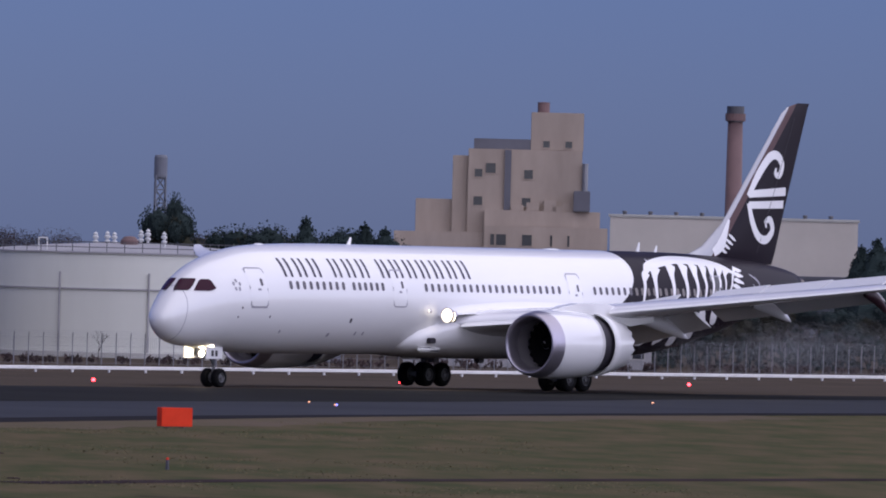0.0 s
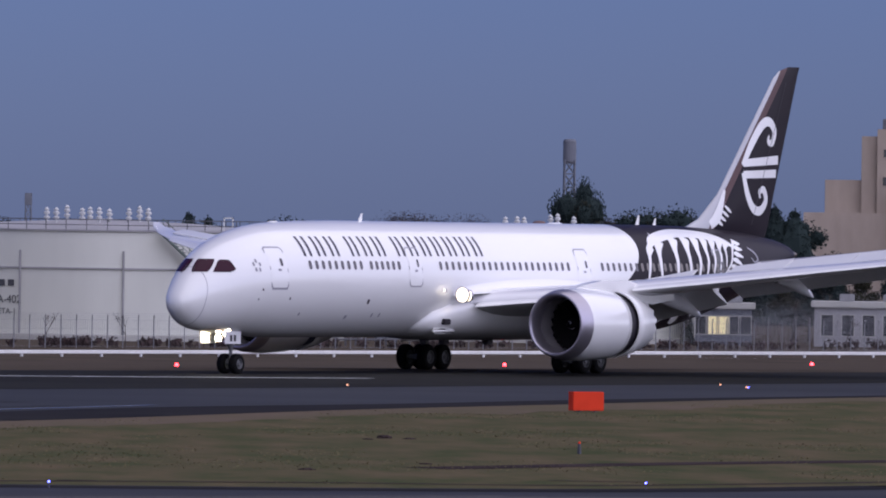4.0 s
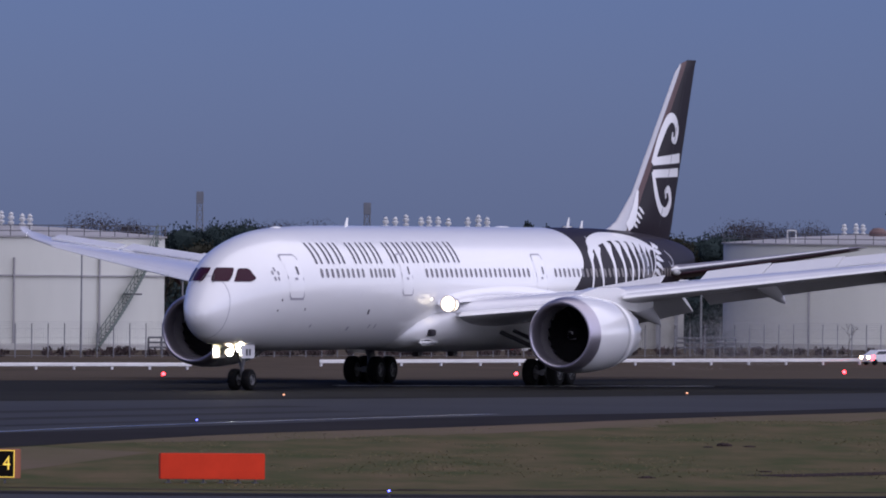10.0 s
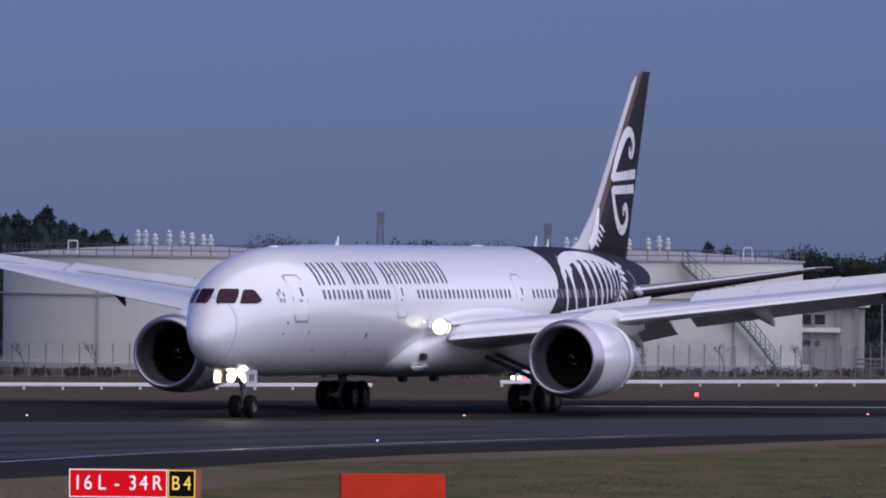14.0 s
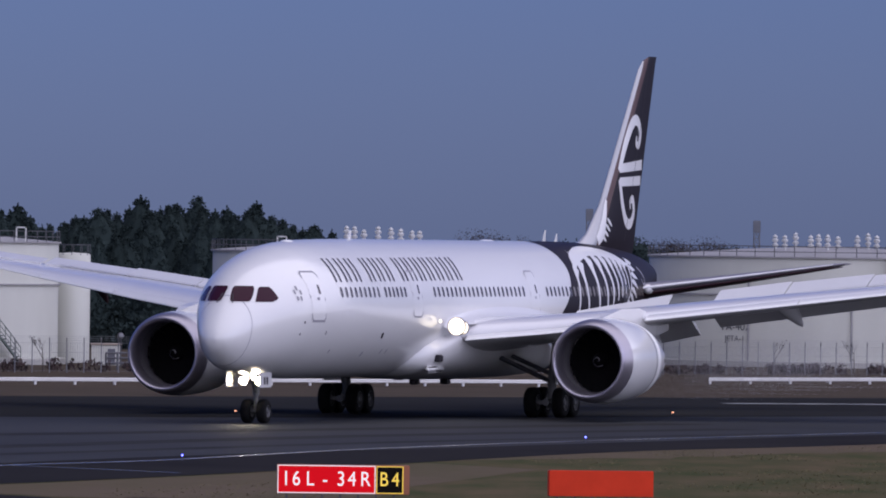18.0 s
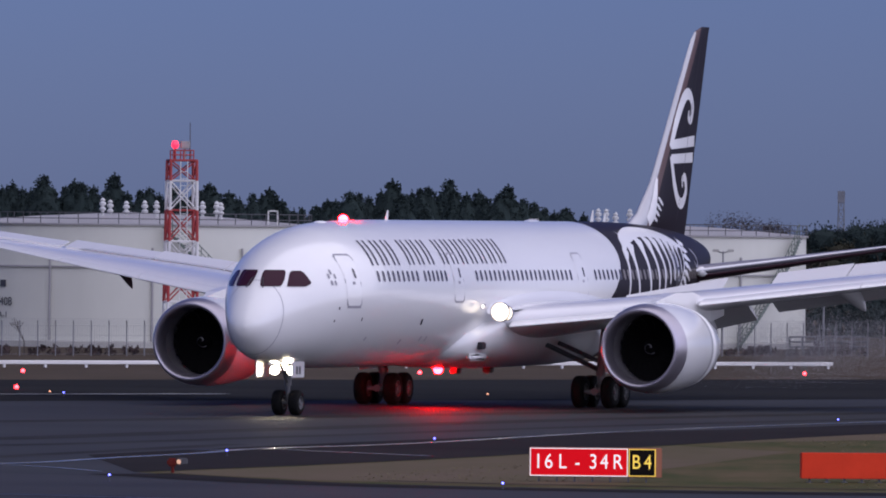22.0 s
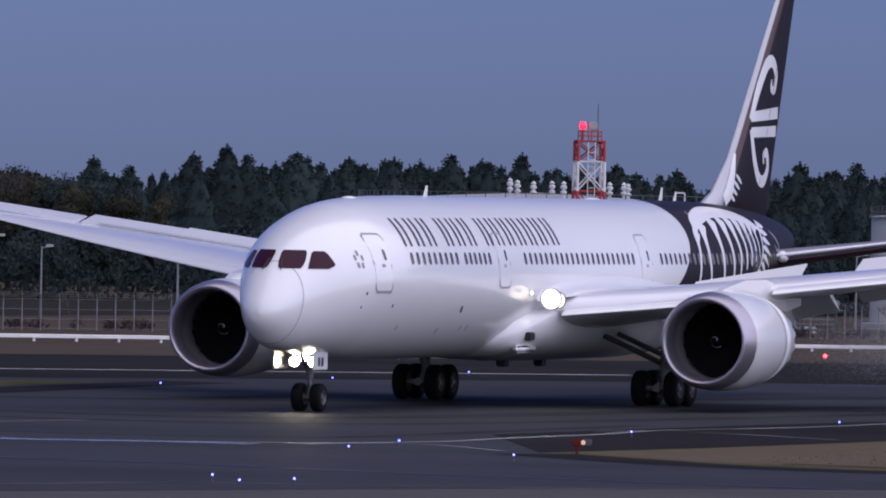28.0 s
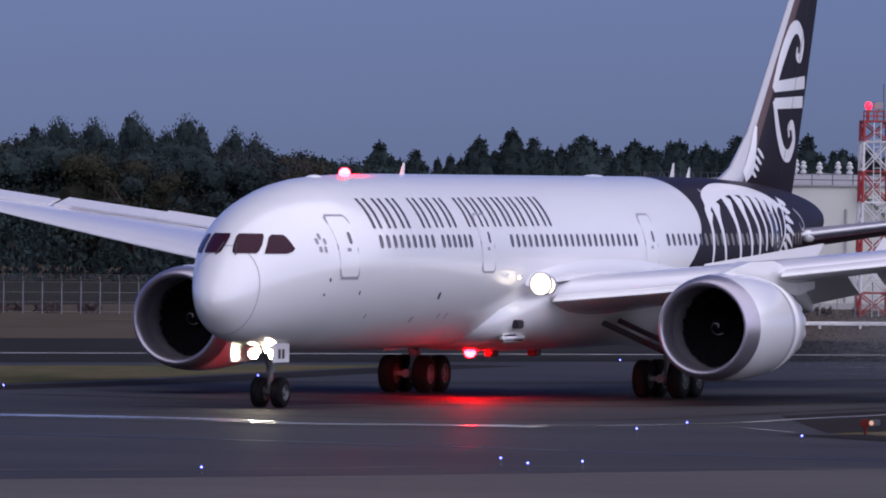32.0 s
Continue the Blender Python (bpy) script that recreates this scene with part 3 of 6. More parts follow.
FENCE_A, FENCE_B = Vector((-100, 511)), Vector((130, 675))
fdir = (FENCE_B - FENCE_A).normalized()
flen = (FENCE_B - FENCE_A).length
fence = thing("perimeter_fence", "grey chain-link perimeter fence with angled post tops", "fence", pose(FENCE_A.x, FENCE_A.y, 0, 0, 0, math.degrees(math.atan2(fdir.y, fdir.x))), kind="structure")
bm = bmesh.new()
tube(bm, (0, 0, 0), (0, 0, 1.72), 0.035, n=6)
tube(bm, (0, 0, 1.72), (-0.14, -0.2, 2.0), 0.03, n=6)
post0 = part("post", bm, STEEL, fence)
n_posts = 242
for k in range(1, n_posts):
    o = new("post", post0.data)
    o.parent = fence
    o.location.x = flen * k / n_posts
bm = bmesh.new()
for z in (0.1, 0.62, 1.15, 1.7):
    box(bm, 0, flen, -0.006, 0.006, z, z + 0.012)
for k, z in enumerate((1.84, 1.96, 2.08)):
    box(bm, 0, flen, -0.09 * k - 0.09, -0.09 * k - 0.07, z, z + 0.01)
part("wires", bm, STEEL, fence, "horizontal wires")
bm = bmesh.new()
k = 0
while k * 0.16 < flen:
    box(bm, k * 0.16, k * 0.16 + 0.007, 0.014, 0.02, 0.05, 1.72)
    k += 1
tagged(part("chain_link", bm, DARK_STEEL, fence, "fine mesh"), kind="stuff")


# ---- hedge and shrubs behind the fence ----
def leaf_cloud(bm, c, rad, n, size, rng, squash=1.0):
    for _ in range(n):
        d = Vector((rng.gauss(0, 1), rng.gauss(0, 1), rng.gauss(0, 1))).normalized() * rad * rng.uniform(0.45, 1.05)
        d.z *= squash
        p = Vector(c) + d
        q = Euler((rng.uniform(0, 6.3), rng.uniform(0, 6.3), rng.uniform(0, 6.3)))
        s = size * rng.uniform(0.6, 1.3)
        vs = [bm.verts.new(p + q.to_matrix() @ Vector(v)) for v in ((-s, 0, 0), (0, -s * 0.6, s * 0.2), (s, 0, 0), (0, s * 0.6, s * 0.2))]
        bm.faces.new(vs)


def fence_point(u, off):
    p = FENCE_A + fdir * u
    return Vector((p.x - fdir.y * off, p.y + fdir.x * off))


rng = random.Random(11)
bm = bmesh.new()
for k in range(420):
    u = rng.uniform(0, flen)
    p = fence_point(u, rng.uniform(2.0, 6.0))
    hh = 0.42 + 0.35 * max(0, noise.noise(Vector((u * 0.06, 0, 3))))
    leaf_cloud(bm, (p.x, p.y, hh * 0.6), hh, 22, 0.17, rng, 0.7)
tagged(link("hedge", bm, HEDGE), "low reddish-brown winter hedge along the fence", "hedge", kind="stuff")


def bare_tree(seed, hgt):
    """Leafless tree: trunk, limbs and fine twigs."""
    rng = random.Random(seed)
    bm = bmesh.new()

    def grow(p, d, L, r, depth):
        e = p + d * L
        tube(bm, p, e, r, r * 0.65, 5, False)
        if depth == 0:
            return
        for _ in range(rng.choice((2, 3, 3))):
            nd = (d + Vector((rng.uniform(-0.8, 0.8), rng.uniform(-0.8, 0.8), rng.uniform(-0.1, 0.5)))).normalized()
            grow(e, nd, L * rng.uniform(0.55, 0.8), r * 0.62, depth - 1)

    grow(Vector((0, 0, 0)), Vector((0, 0, 1)), hgt * 0.3, hgt * 0.016, 5)
    return bm


shrub = thing("bare_shrub", "small leafless tree behind the fence", "tree")
part("trunk", bare_tree(3, 2.6), BARE, shrub)
spots = []
rng = random.Random(5)
for u in (21, 47, 70, 88, 101, 106, 131, 140, 146, 152, 158, 176, 190, 204):
    p = fence_point(u, 1.4)
    spots.append((p.x, p.y, 0, 0, 0, rng.uniform(0, 360)))
repeat(shrub, spots, "bare shrubs along the fence")


# ---- fuel tanks ----
def polar(az, d):
    return d * math.sin(radians(az)), d * math.cos(radians(az))


vent_rng = random.Random(15)


def roof_vent(parent, x, y, z):
    y += vent_rng.uniform(-3, 3)
    z += vent_rng.uniform(-0.16, 0.1)
    prof = [(0, 0.0), (0, 0.16), (0.55, 0.16), (0.55, 0.27), (0.70, 0.34), (0.8, 0.17), (0.92, 0.17), (0.92, 0.30), (1.08, 0.34), (1.18, 0.16), (1.28, 0.27), (1.42, 0.1), (1.46, 0.0)]
    bm = spin(bmesh.new(), [(a * 0.86, r * 0.62) for a, r in prof], (x, y, z), n=10)
    return part("roof_vent", bm, VENT_WHITE, parent, "white stacked roof vent")


def fuel_tank(az, d, half_az, top_el, vents, label, marks="", mark_az=0.0, stair=None, gate_az=None, orange_az=None):
    x, y = polar(az, d)
    R = d * math.sin(radians(half_az))
    H = EYE_Z + (d - R) * math.tan(radians(top_el))
    ob = thing("fuel_tank", label, "fuel tank", pose(x, y, 0), "white fuel tanks")
    n = 96
    part("shell", spin(bmesh.new(), [(0, R), (H * 0.5, R), (H - 0.12, R), (H, R - 0.02)], n=n), TANK_WHITE, ob, smooth=True)
    part("roof", spin(bmesh.new(), [(H, R + 0.14), (H + 0.1, R + 0.14), (H + 0.14, R - 0.3), (H + 0.55, R * 0.5), (H + 0.8, 0.0)], n=n), TANK_GREY, ob, "low grey conical roof")
    bm = spin(bmesh.new(), [(H * 0.66 - 0.05, R), (H * 0.66 - 0.05, R + 0.12), (H * 0.66 + 0.05, R + 0.12), (H * 0.66 + 0.05, R)], n=n)
    part("wind_girder", bm, TANK_GREY, ob, "thin ring around the shell")
    bm = spin(bmesh.new(), [(0, R + 0.02), (0, R + 0.5), (0.35, R + 0.5), (0.4, R + 0.02)], n=n)
    part("base_ring", bm, CREAM, ob)

    def ring_at(a, r):
        """Tank point seen at azimuth a, on its camera side."""
        ex, ey = math.sin(radians(a)), math.cos(radians(a))
        dd = x * ex + y * ey
        off = x * ey - y * ex
        t = dd - math.sqrt(max(r * r - off * off, 0.0))
        return t * ex - x, t * ey - y

    bm = bmesh.new()
    m = 56
    for k in range(m):
        t = k * math.tau / m
        px, py = (R + 0.05) * math.cos(t), (R + 0.05) * math.sin(t)
        box(bm, px - 0.025, px + 0.025, py - 0.025, py + 0.025, H + 0.05, H + 0.75)
    for z in (H + 0.38, H + 0.72):
        spin(bm, [(z, R + 0.03), (z, R + 0.07), (z + 0.045, R + 0.07), (z + 0.045, R + 0.03), (z, R + 0.03)], n=m)
    part("roof_railing", bm, DARK_STEEL, ob, "thin dark handrail round the roof")
    for va in vents:
        vx, vy = polar(va, d - R * 0.35)
        roof_vent(ob, vx - x, vy - y, H + 0.35)
    for pa in (az - half_az * 0.45, az + half_az * 0.12, az + half_az * 0.62):
        px, py = ring_at(pa, R + 0.12)
        part("downpipe", tube(bmesh.new(), (px, py, 0.2), (px, py, H * 0.82), 0.07, n=8), TANK_GREY, ob, "grey pipe down the shell")
    if orange_az:
        vx, vy = polar(orange_az, d - R * 0.3)
        part("dome", spin(bmesh.new(), [(H + 0.3, 0.62), (H + 0.9, 0.6), (H + 1.15, 0.35), (H + 1.2, 0)], (vx - x, vy - y, 0), n=16), BRICKRED, ob, "rust-orange dome")
    if gate_az:
        px, py = ring_at(gate_az, R - 0.2)
        bm = bmesh.new()
        for dx in (-0.28, 0.28):
            box(bm, px + dx - 0.04, px + dx + 0.04, py, py + 0.08, H, H + 1.0)
        box(bm, px - 0.32, px + 0.32, py, py + 0.08, H + 0.92, H + 1.0)
        part("roof_gate", bm, RAIL_WHITE, ob)
    if stair:
        a_top, a_bot = stair
        steps = 34
        prev = None
        bm = bmesh.new()
        bm2 = bmesh.new()
        for k in range(steps + 1):
            f = k / steps
            t0, t1 = ring_at(a_top, R + 0.5), ring_at(a_bot, R + 0.5)
            g0, g1 = math.atan2(t0[1], t0[0]), math.atan2(t1[1], t1[0])
            g1 += math.tau * round((g0 - g1) / math.tau)
            g = g0 + (g1 - g0) * f
            z = (H - 0.1) * (1 - f) + 0.1 * f
            c = Vector(((R + 0.5) * math.cos(g), (R + 0.5) * math.sin(g), z))
            box(bm, c.x - 0.17, c.x + 0.17, c.y - 0.45, c.y + 0.3, c.z - 0.03, c.z + 0.03)
            if prev is not None:
                for dz, r in ((-0.08, 0.09), (0.32, 0.018), (0.62, 0.022), (0.95, 0.03)):
                    tube(bm2, prev + Vector((0, -0.45, dz)), c + Vector((0, -0.45, dz)), r, n=5, caps=False)
            if k % 2 == 0:
                tube(bm2, c + Vector((0, -0.45, 0)), c + Vector((0, -0.45, 0.95)), 0.025, n=5)
            if k == steps // 2:
                box(bm, c.x - 0.6, c.x + 0.6, c.y - 0.5, c.y + 0.4, c.z - 0.05, c.z + 0.05)
            prev = c
        part("stair_treads", bm, DARK_STEEL, ob, "steps of the outside stair")
        part("stair_railing", bm2, STAIR_GREEN, ob, "handrail of the outside stair")
    if marks:
        for body, size, z in ((marks, 0.72, H * 0.365), ("JETA-1", 0.52, H * 0.255)):
            px, py = ring_at(mark_az, R + 0.06)
            ang = math.degrees(math.atan2(py, px)) + 90
            flat_text(body, size, DARK_STEEL, ob, pose(px, py, z, 0, 0, ang) @ FACE)
        px, py = ring_at(mark_az, R + 0.05)
        ang = math.degrees(math.atan2(py, px)) + 90
        for dx in (-0.34, 0.34):
            part("marking", box(bmesh.new(), dx - 0.22, dx + 0.22, -0.03, 0.02, H * 0.49, H * 0.49 + 0.4), DARK_STEEL, ob).matrix_basis = pose(px, py, 0, 0, 0, ang)
    return ob


fuel_tank(4.13, 660, 0.905, -0.121, (3.94, 4.0, 4.05, 4.2, 4.24, 4.31), "large white fuel tank with a rust-orange roof dome", gate_az=3.62, orange_az=4.12, stair=(4.72, 5.02))
fuel_tank(1.59, 640, 1.05, -0.116, (1.27, 1.32, 1.39, 1.477, 1.524, 1.567, 1.629, 1.744, 1.806, 1.858), "large white fuel tank with an outside stair and black lettering", "TA-402", 1.04, stair=(1.94, 2.50), gate_az=2.32)
fuel_tank(-1.0, 620, 0.99, -0.120, (-1.22, -1.17, -1.11, -1.03, -0.96, -0.90, -0.84, -0.79), "large white fuel tank with a long outside stair", stair=(-0.05, -0.40), gate_az=-1.59)
fuel_tank(-3.92, 600, 1.04, -0.090, (-4.085, -4.045, -3.95, -3.86, -3.765, -3.52, -3.44, -3.40), "large white fuel tank with black lettering behind the fence", "TA-408", -4.68, stair=(-3.72, -3.09), gate_az=-3.1)
x, y = polar(-2.80, 607)
small = thing("stair_tower", "small white cylindrical tank beside a large one", "tank", pose(x, y, 0))
part("shell", spin(bmesh.new(), [(0, 1.1), (6.6, 1.1), (6.7, 1.0), (6.75, 0)], n=40), TANK_WHITE, small, smooth=True)
bm = spin(bmesh.new(), [(7.2, 1.05), (7.2, 1.1), (7.25, 1.1), (7.25, 1.05), (7.2, 1.05)], n=24)
for k in range(12):
    px, py = 1.08 * math.cos(k * math.tau / 12), 1.08 * math.sin(k * math.tau / 12)
    box(bm, px - 0.02, px + 0.02, py - 0.02, py + 0.02, 6.6, 7.25)
part("railing", bm, DARK_STEEL, small)


# ---- buildings ----
def building(name, label, category, az0, az1, d, parts_list, depth=9.0, turn=0.0):
    """Blocks given as (azimuth from, to, z from, to, material, part name, depth, set back)."""
    xm, ym = polar((az0 + az1) / 2, d)
    face = -(az0 + az1) / 2 + turn
    ob = thing(name, label, category, pose(xm, ym, 0, 0, 0, face))
    mid = (az0 + az1) / 2
    for a0, a1, z0, z1, mat, pname, dep, back_by in parts_list:
        u0, u1 = d * math.tan(radians(a0 - mid)), d * math.tan(radians(a1 - mid))
        part(pname, bevel_box(u0, u1, back_by, back_by + dep, z0, z1, 0.04), mat, ob)
    return ob


def pane(parent, u0, u1, z0, z1, yb, mat=GLASS_DARK, trim=CREAM):
    w = part("window", box(bmesh.new(), u0, u1, yb - 0.03, yb + 0.02, z0, z1), mat, parent)
    bm = bmesh.new()
    t = 0.07
    for b in ((u0 - t, u1 + t, z0 - t, z0), (u0 - t, u1 + t, z1, z1 + t), (u0 - t, u0, z0, z1), (u1, u1 + t, z0, z1)):
        box(bm, b[0], b[1], yb - 0.07, yb + 0.02, b[2], b[3])
    part("frame", bm, trim, w)
    return w


def azu(a, mid, d):
    return d * math.tan(radians(a - mid))


# works building with silo tower
D = 900
works = building("works_building", "tall beige concrete works building with a stepped silo tower", "industrial building", 5.65, 6.89, D, [
    (5.77, 5.98, 0, 12.1, CONCRETE, "wing", 10, 2.0),
    (5.98, 6.07, 0, 16.1, CONCRETE, "side_block", 11, 1.2),
    (6.07, 6.73, 0, 16.75, CONCRETE, "silo_block", 12, 0.6),
    (6.10, 6.43, 16.75, 17.7, CONCRETE_DARK, "roof_louvre", 6, 2.0),
    (6.43, 6.735, 16.75, 20.2, CONCRETE, "head_house", 7, 2.0),
    (5.65, 6.17, 0, 9.1, CONCRETE, "annex", 10, -0.8),
    (6.17, 6.885, 0, 9.75, CONCRETE, "front_block", 9, -1.6),
    (6.17, 6.84, 9.75, 11.2, CONCRETE, "upper_front", 7, -0.6),
], depth=12)
mid = (5.65 + 6.89) / 2
for a, z, s in ((6.20, 15.0, 0.45), (6.13, 14.55, 0.35), (6.42, 14.5, 0.4), (6.13, 12.0, 0.4), (6.41, 11.95, 0.4), (6.52, 17.3, 0.3), (6.65, 17.3, 0.3)):
    u = azu(a, mid, D)
    yb = 2.0 if z > 17 else 0.6
    pane(works, u - s, u + s, z - s, z + s, yb, GLASS_DARK, CONCRETE)
for a, w in ((6.22, 0.35), (6.27, 0.9), (6.42, 0.9), (6.56, 0.2), (6.66, 0.2)):
    u = azu(a, mid, D)
    pane(works, u - w * 0.5, u + w * 0.5, 8.0, 9.0, -1.6, GLASS_DARK, CONCRETE)
u = azu(6.30, mid, D)
part("rib", box(bmesh.new(), u - 0.3, u + 0.3, 0.3, 0.7, 9.7, 16.7), CONCRETE_DARK, works)
u = azu(6.50, mid, D)
part("roof_tank", spin(bmesh.new(), [(20.2, 0.55), (21.1, 0.55), (21.15, 0.6), (21.2, 0)], (u, 5, 0), n=18), BRICKRED, works)
u = azu(6.735, mid, D)
part("duct", tube(bmesh.new(), (u + 0.2, 0.2, 11.2), (u + 0.2, 0.2, 15.6), 0.28), STEEL, works, "pale vertical duct")
part("filter", bevel_box(u - 0.8, u + 0.7, -1.2, 0.5, 11.2, 13.1, 0.06), CONCRETE_DARK, works, "dark filter box on the roof")
for k, a in enumerate((6.36, 6.45, 6.55, 6.6, 6.66)):
    u = azu(a, mid, D)
    part("roof_unit", bevel_box(u - 0.6, u + 0.6, -0.2, 0.8, 11.2, 11.7 + 0.25 * (k % 3), 0.05), CONCRETE, works)

D = 820
hall = building("warehouse", "long pale warehouse with a flat roof", "warehouse", 6.89, 8.335, D, [
    (6.90, 8.335, 0, 10.65, WAREHOUSE, "wall", 20, 0),
    (6.89, 8.345, 10.6, 10.85, CREAM, "roof_edge", 20.2, -0.1),
], 20)
mid = (6.89 + 8.335) / 2
for k in range(9):
    u = azu(6.98 + k * 0.15, mid, D)
    part("roof_vent", spin(bmesh.new(), [(10.8, 0.16), (11.0, 0.16), (11.03, 0.24), (11.15, 0.14), (11.17, 0)], (u, 4, 0), n=10), DARK_STEEL, hall)
for k in range(20):
    u = azu(6.93 + k * 0.07, mid, D)
    part("cladding_rib", box(bmesh.new(), u - 0.06, u + 0.06, -0.015, 0.02, 0, 10.6), WAREHOUSE, hall)

D = 795
shed = building("grey_shed", "wide grey-blue shed behind the trees", "shed", 6.55, 8.9, D, [(6.55, 8.9, 0, 5.9, GREYWALL, "wall", 6, 0), (6.53, 8.92, 5.85, 6.15, CONCRETE_DARK, "roof_edge", 6.3, -0.15)])
mid = (6.55 + 8.9) / 2
for k in range(15):
    u = azu(6.64 + k * 0.155, mid, D)
    part("bay_door", box(bmesh.new(), u - 0.6, u + 0.6, -0.06, 0.03, 0, 4.4), CONCRETE_DARK if k % 2 else GREYWALL, shed)

x, y = polar(7.61, 950)
stack = thing("chimney", "tall brown factory chimney with a dark crown", "chimney", pose(x, y, 0))
part("shaft", spin(bmesh.new(), [(0, 0.95), (20.6, 0.72), (20.6, 0)], n=20), BRICKRED, stack, smooth=True)
part("crown", spin(bmesh.new(), [(20.4, 0.72), (20.4, 0.84), (21.9, 0.84), (21.9, 0.55)], n=20), DARK_STEEL, stack)
part("gallery", spin(bmesh.new(), [(20.5, 0.82), (20.5, 0.98), (20.6, 0.98), (21.2, 0.98), (21.2, 0.93)], n=20), BRICKRED, stack)

for (a0, a1, d, top, lit) in ((5.03, 5.36, 652, 2.8, True), (5.72, 6.35, 652, 3.0, False), (6.52, 7.16, 655, 2.8, False)):
    low = building("service_building", "low white service building with dark windows", "building", a0, a1, d, [(a0, a1, 0, top - 0.4, TANK_GREY if not lit else GREYWALL, "wall", 6, 0), (a0 - 0.02, a1 + 0.02, top - 0.4, top, CREAM, "roof_band", 6.6, -0.35)])
    mid = (a0 + a1) / 2
    wide = (a1 - a0)
    for k in range(5):
        u = azu(a0 + wide * (0.12 + 0.19 * k), mid, d)
        pane(low, u - 0.38, u + 0.38, 0.75, top - 0.9, 0, WARM_WINDOW if lit and k in (1, 2) else GLASS_DARK)
    for k in range(2):
        u = azu(a0 + wide * (0.3 + 0.4 * k), mid, d)
        part("roof_unit", bevel_box(u - 0.5, u + 0.5, 1, 2, top, top + 0.5, 0.05), STEEL, low)

D = 642
garage = building("pump_house", "white pump house with a canopy between the tanks", "building", 2.63, 3.02, D, [
    (2.62, 3.0, 0, 4.1, CREAM, "wall", 5, 0.8), (2.62, 3.03, 4.1, 4.5, RAIL_WHITE, "roof_band", 6.2, -0.1), (2.62, 2.86, 2.45, 2.75, RAIL_WHITE, "canopy", 1.2, -0.4)])
mid = 2.825
for a in (2.70, 2.85, 2.955):
    u = azu(a, mid, D)
    part("column", box(bmesh.new(), u - 0.12, u + 0.12, 0.35, 0.6, 0, 4.1), STEEL, garage)
pane(garage, azu(2.63, mid, D), azu(2.69, mid, D), 2.95, 3.6, 0.8)
pane(garage, azu(2.71, mid, D), azu(2.77, mid, D), 2.95, 3.6, 0.8)
pane(garage, azu(2.64, mid, D), azu(2.74, mid, D), 1.55, 1.9, 0.8)


# ---- masts, tower, lamp posts ----
def lattice(bm, x0, z0, z1, w0, w1, bays, r):
    """Four-legged lattice between two heights."""
    for i in range(bays):
        f0, f1 = i / bays, (i + 1) / bays
        a, b = w0 + (w1 - w0) * f0, w0 + (w1 - w0) * f1
        za, zb = z0 + (z1 - z0) * f0, z0 + (z1 - z0) * f1
        ca = [Vector((x0 + sx * a, sy * a, za)) for sx, sy in ((-1, -1), (1, -1), (1, 1), (-1, 1))]
        cb = [Vector((x0 + sx * b, sy * b, zb)) for sx, sy in ((-1, -1), (1, -1), (1, 1), (-1, 1))]
        for k in range(4):
            j = (k + 1) % 4
            tube(bm, ca[k], cb[k], r, n=6)
            tube(bm, ca[k], cb[j], r * 0.55, n=5)
            tube(bm, ca[j], cb[k], r * 0.55, n=5)
            tube(bm, cb[k], cb[j], r * 0.7, n=5)


x, y = polar(-3.63, 560)
tower = thing("lattice_tower", "red and white steel lattice tower with a red beacon", "tower", pose(x, y, 0, 0, 0, 12))
for z0, z1, mat in ((0, 1.35, RED_PAINT), (1.35, 3.05, WHITE_PAINT), (3.05, 4.75, RED_PAINT), (4.75, 6.47, WHITE_PAINT), (6.47, 8.23, RED_PAINT), (8.23, 9.9, WHITE_PAINT), (9.9, 11.05, RED_PAINT)):
    w = 0.87 - 0.012 * z0
    v = 0.87 - 0.012 * z1
    lo = [Vector((sx * w, sy * w, z0)) for sx, sy in ((-1, -1), (1, -1), (1, 1), (-1, 1))]
    hi = [Vector((sx * v, sy * v, z1)) for sx, sy in ((-1, -1), (1, -1), (1, 1), (-1, 1))]
    for k in range(4):
        j = (k + 1) % 4
        part("leg", tube(bmesh.new(), lo[k], hi[k], 0.09, n=6), mat, tower)
        part("brace", tube(bmesh.new(), lo[k], hi[j], 0.045, n=5), mat, tower)
        part("brace", tube(bmesh.new(), lo[j], hi[k], 0.045, n=5), mat, tower)
        part("beam", tube(bmesh.new(), hi[k], hi[j], 0.06, n=5), mat, tower)
bm = box(bmesh.new(), -0.8, 0.8, -0.8, 0.8, 11.03, 11.11)
for sx in (-0.58, 0.0, 0.58):
    for sy in (-0.58, 0.58):
        tube(bm, (sx, sy, 11.1), (sx, sy, 11.62), 0.035, n=5)
for z in (11.36, 11.62):
    for a, b in (((-0.58, -0.58), (0.58, -0.58)), ((0.58, -0.58), (0.58, 0.58)), ((0.58, 0.58), (-0.58, 0.58)), ((-0.58, 0.58), (-0.58, -0.58))):
        tube(bm, (*a, z), (*b, z), 0.035, n=5)
part("platform", bm, RED_PAINT, tower, "red railed platform")
part("equipment_box", bevel_box(-0.1, 0.42, -0.2, 0.2, 11.72, 12.15, 0.04), TANK_GREY, tower)
part("equipment_stand", tube(bmesh.new(), (0.16, 0, 11.1), (0.16, 0, 11.75), 0.06), TANK_GREY, tower)
part("antenna_rod", tube(bmesh.new(), (0.45, 0, 11.1), (0.45, 0, 13.2), 0.035, 0.02), DARK_STEEL, tower)
part("beacon_stand", tube(bmesh.new(), (-0.45, -0.3, 11.1), (-0.45, -0.3, 11.75), 0.06), RED_PAINT, tower)
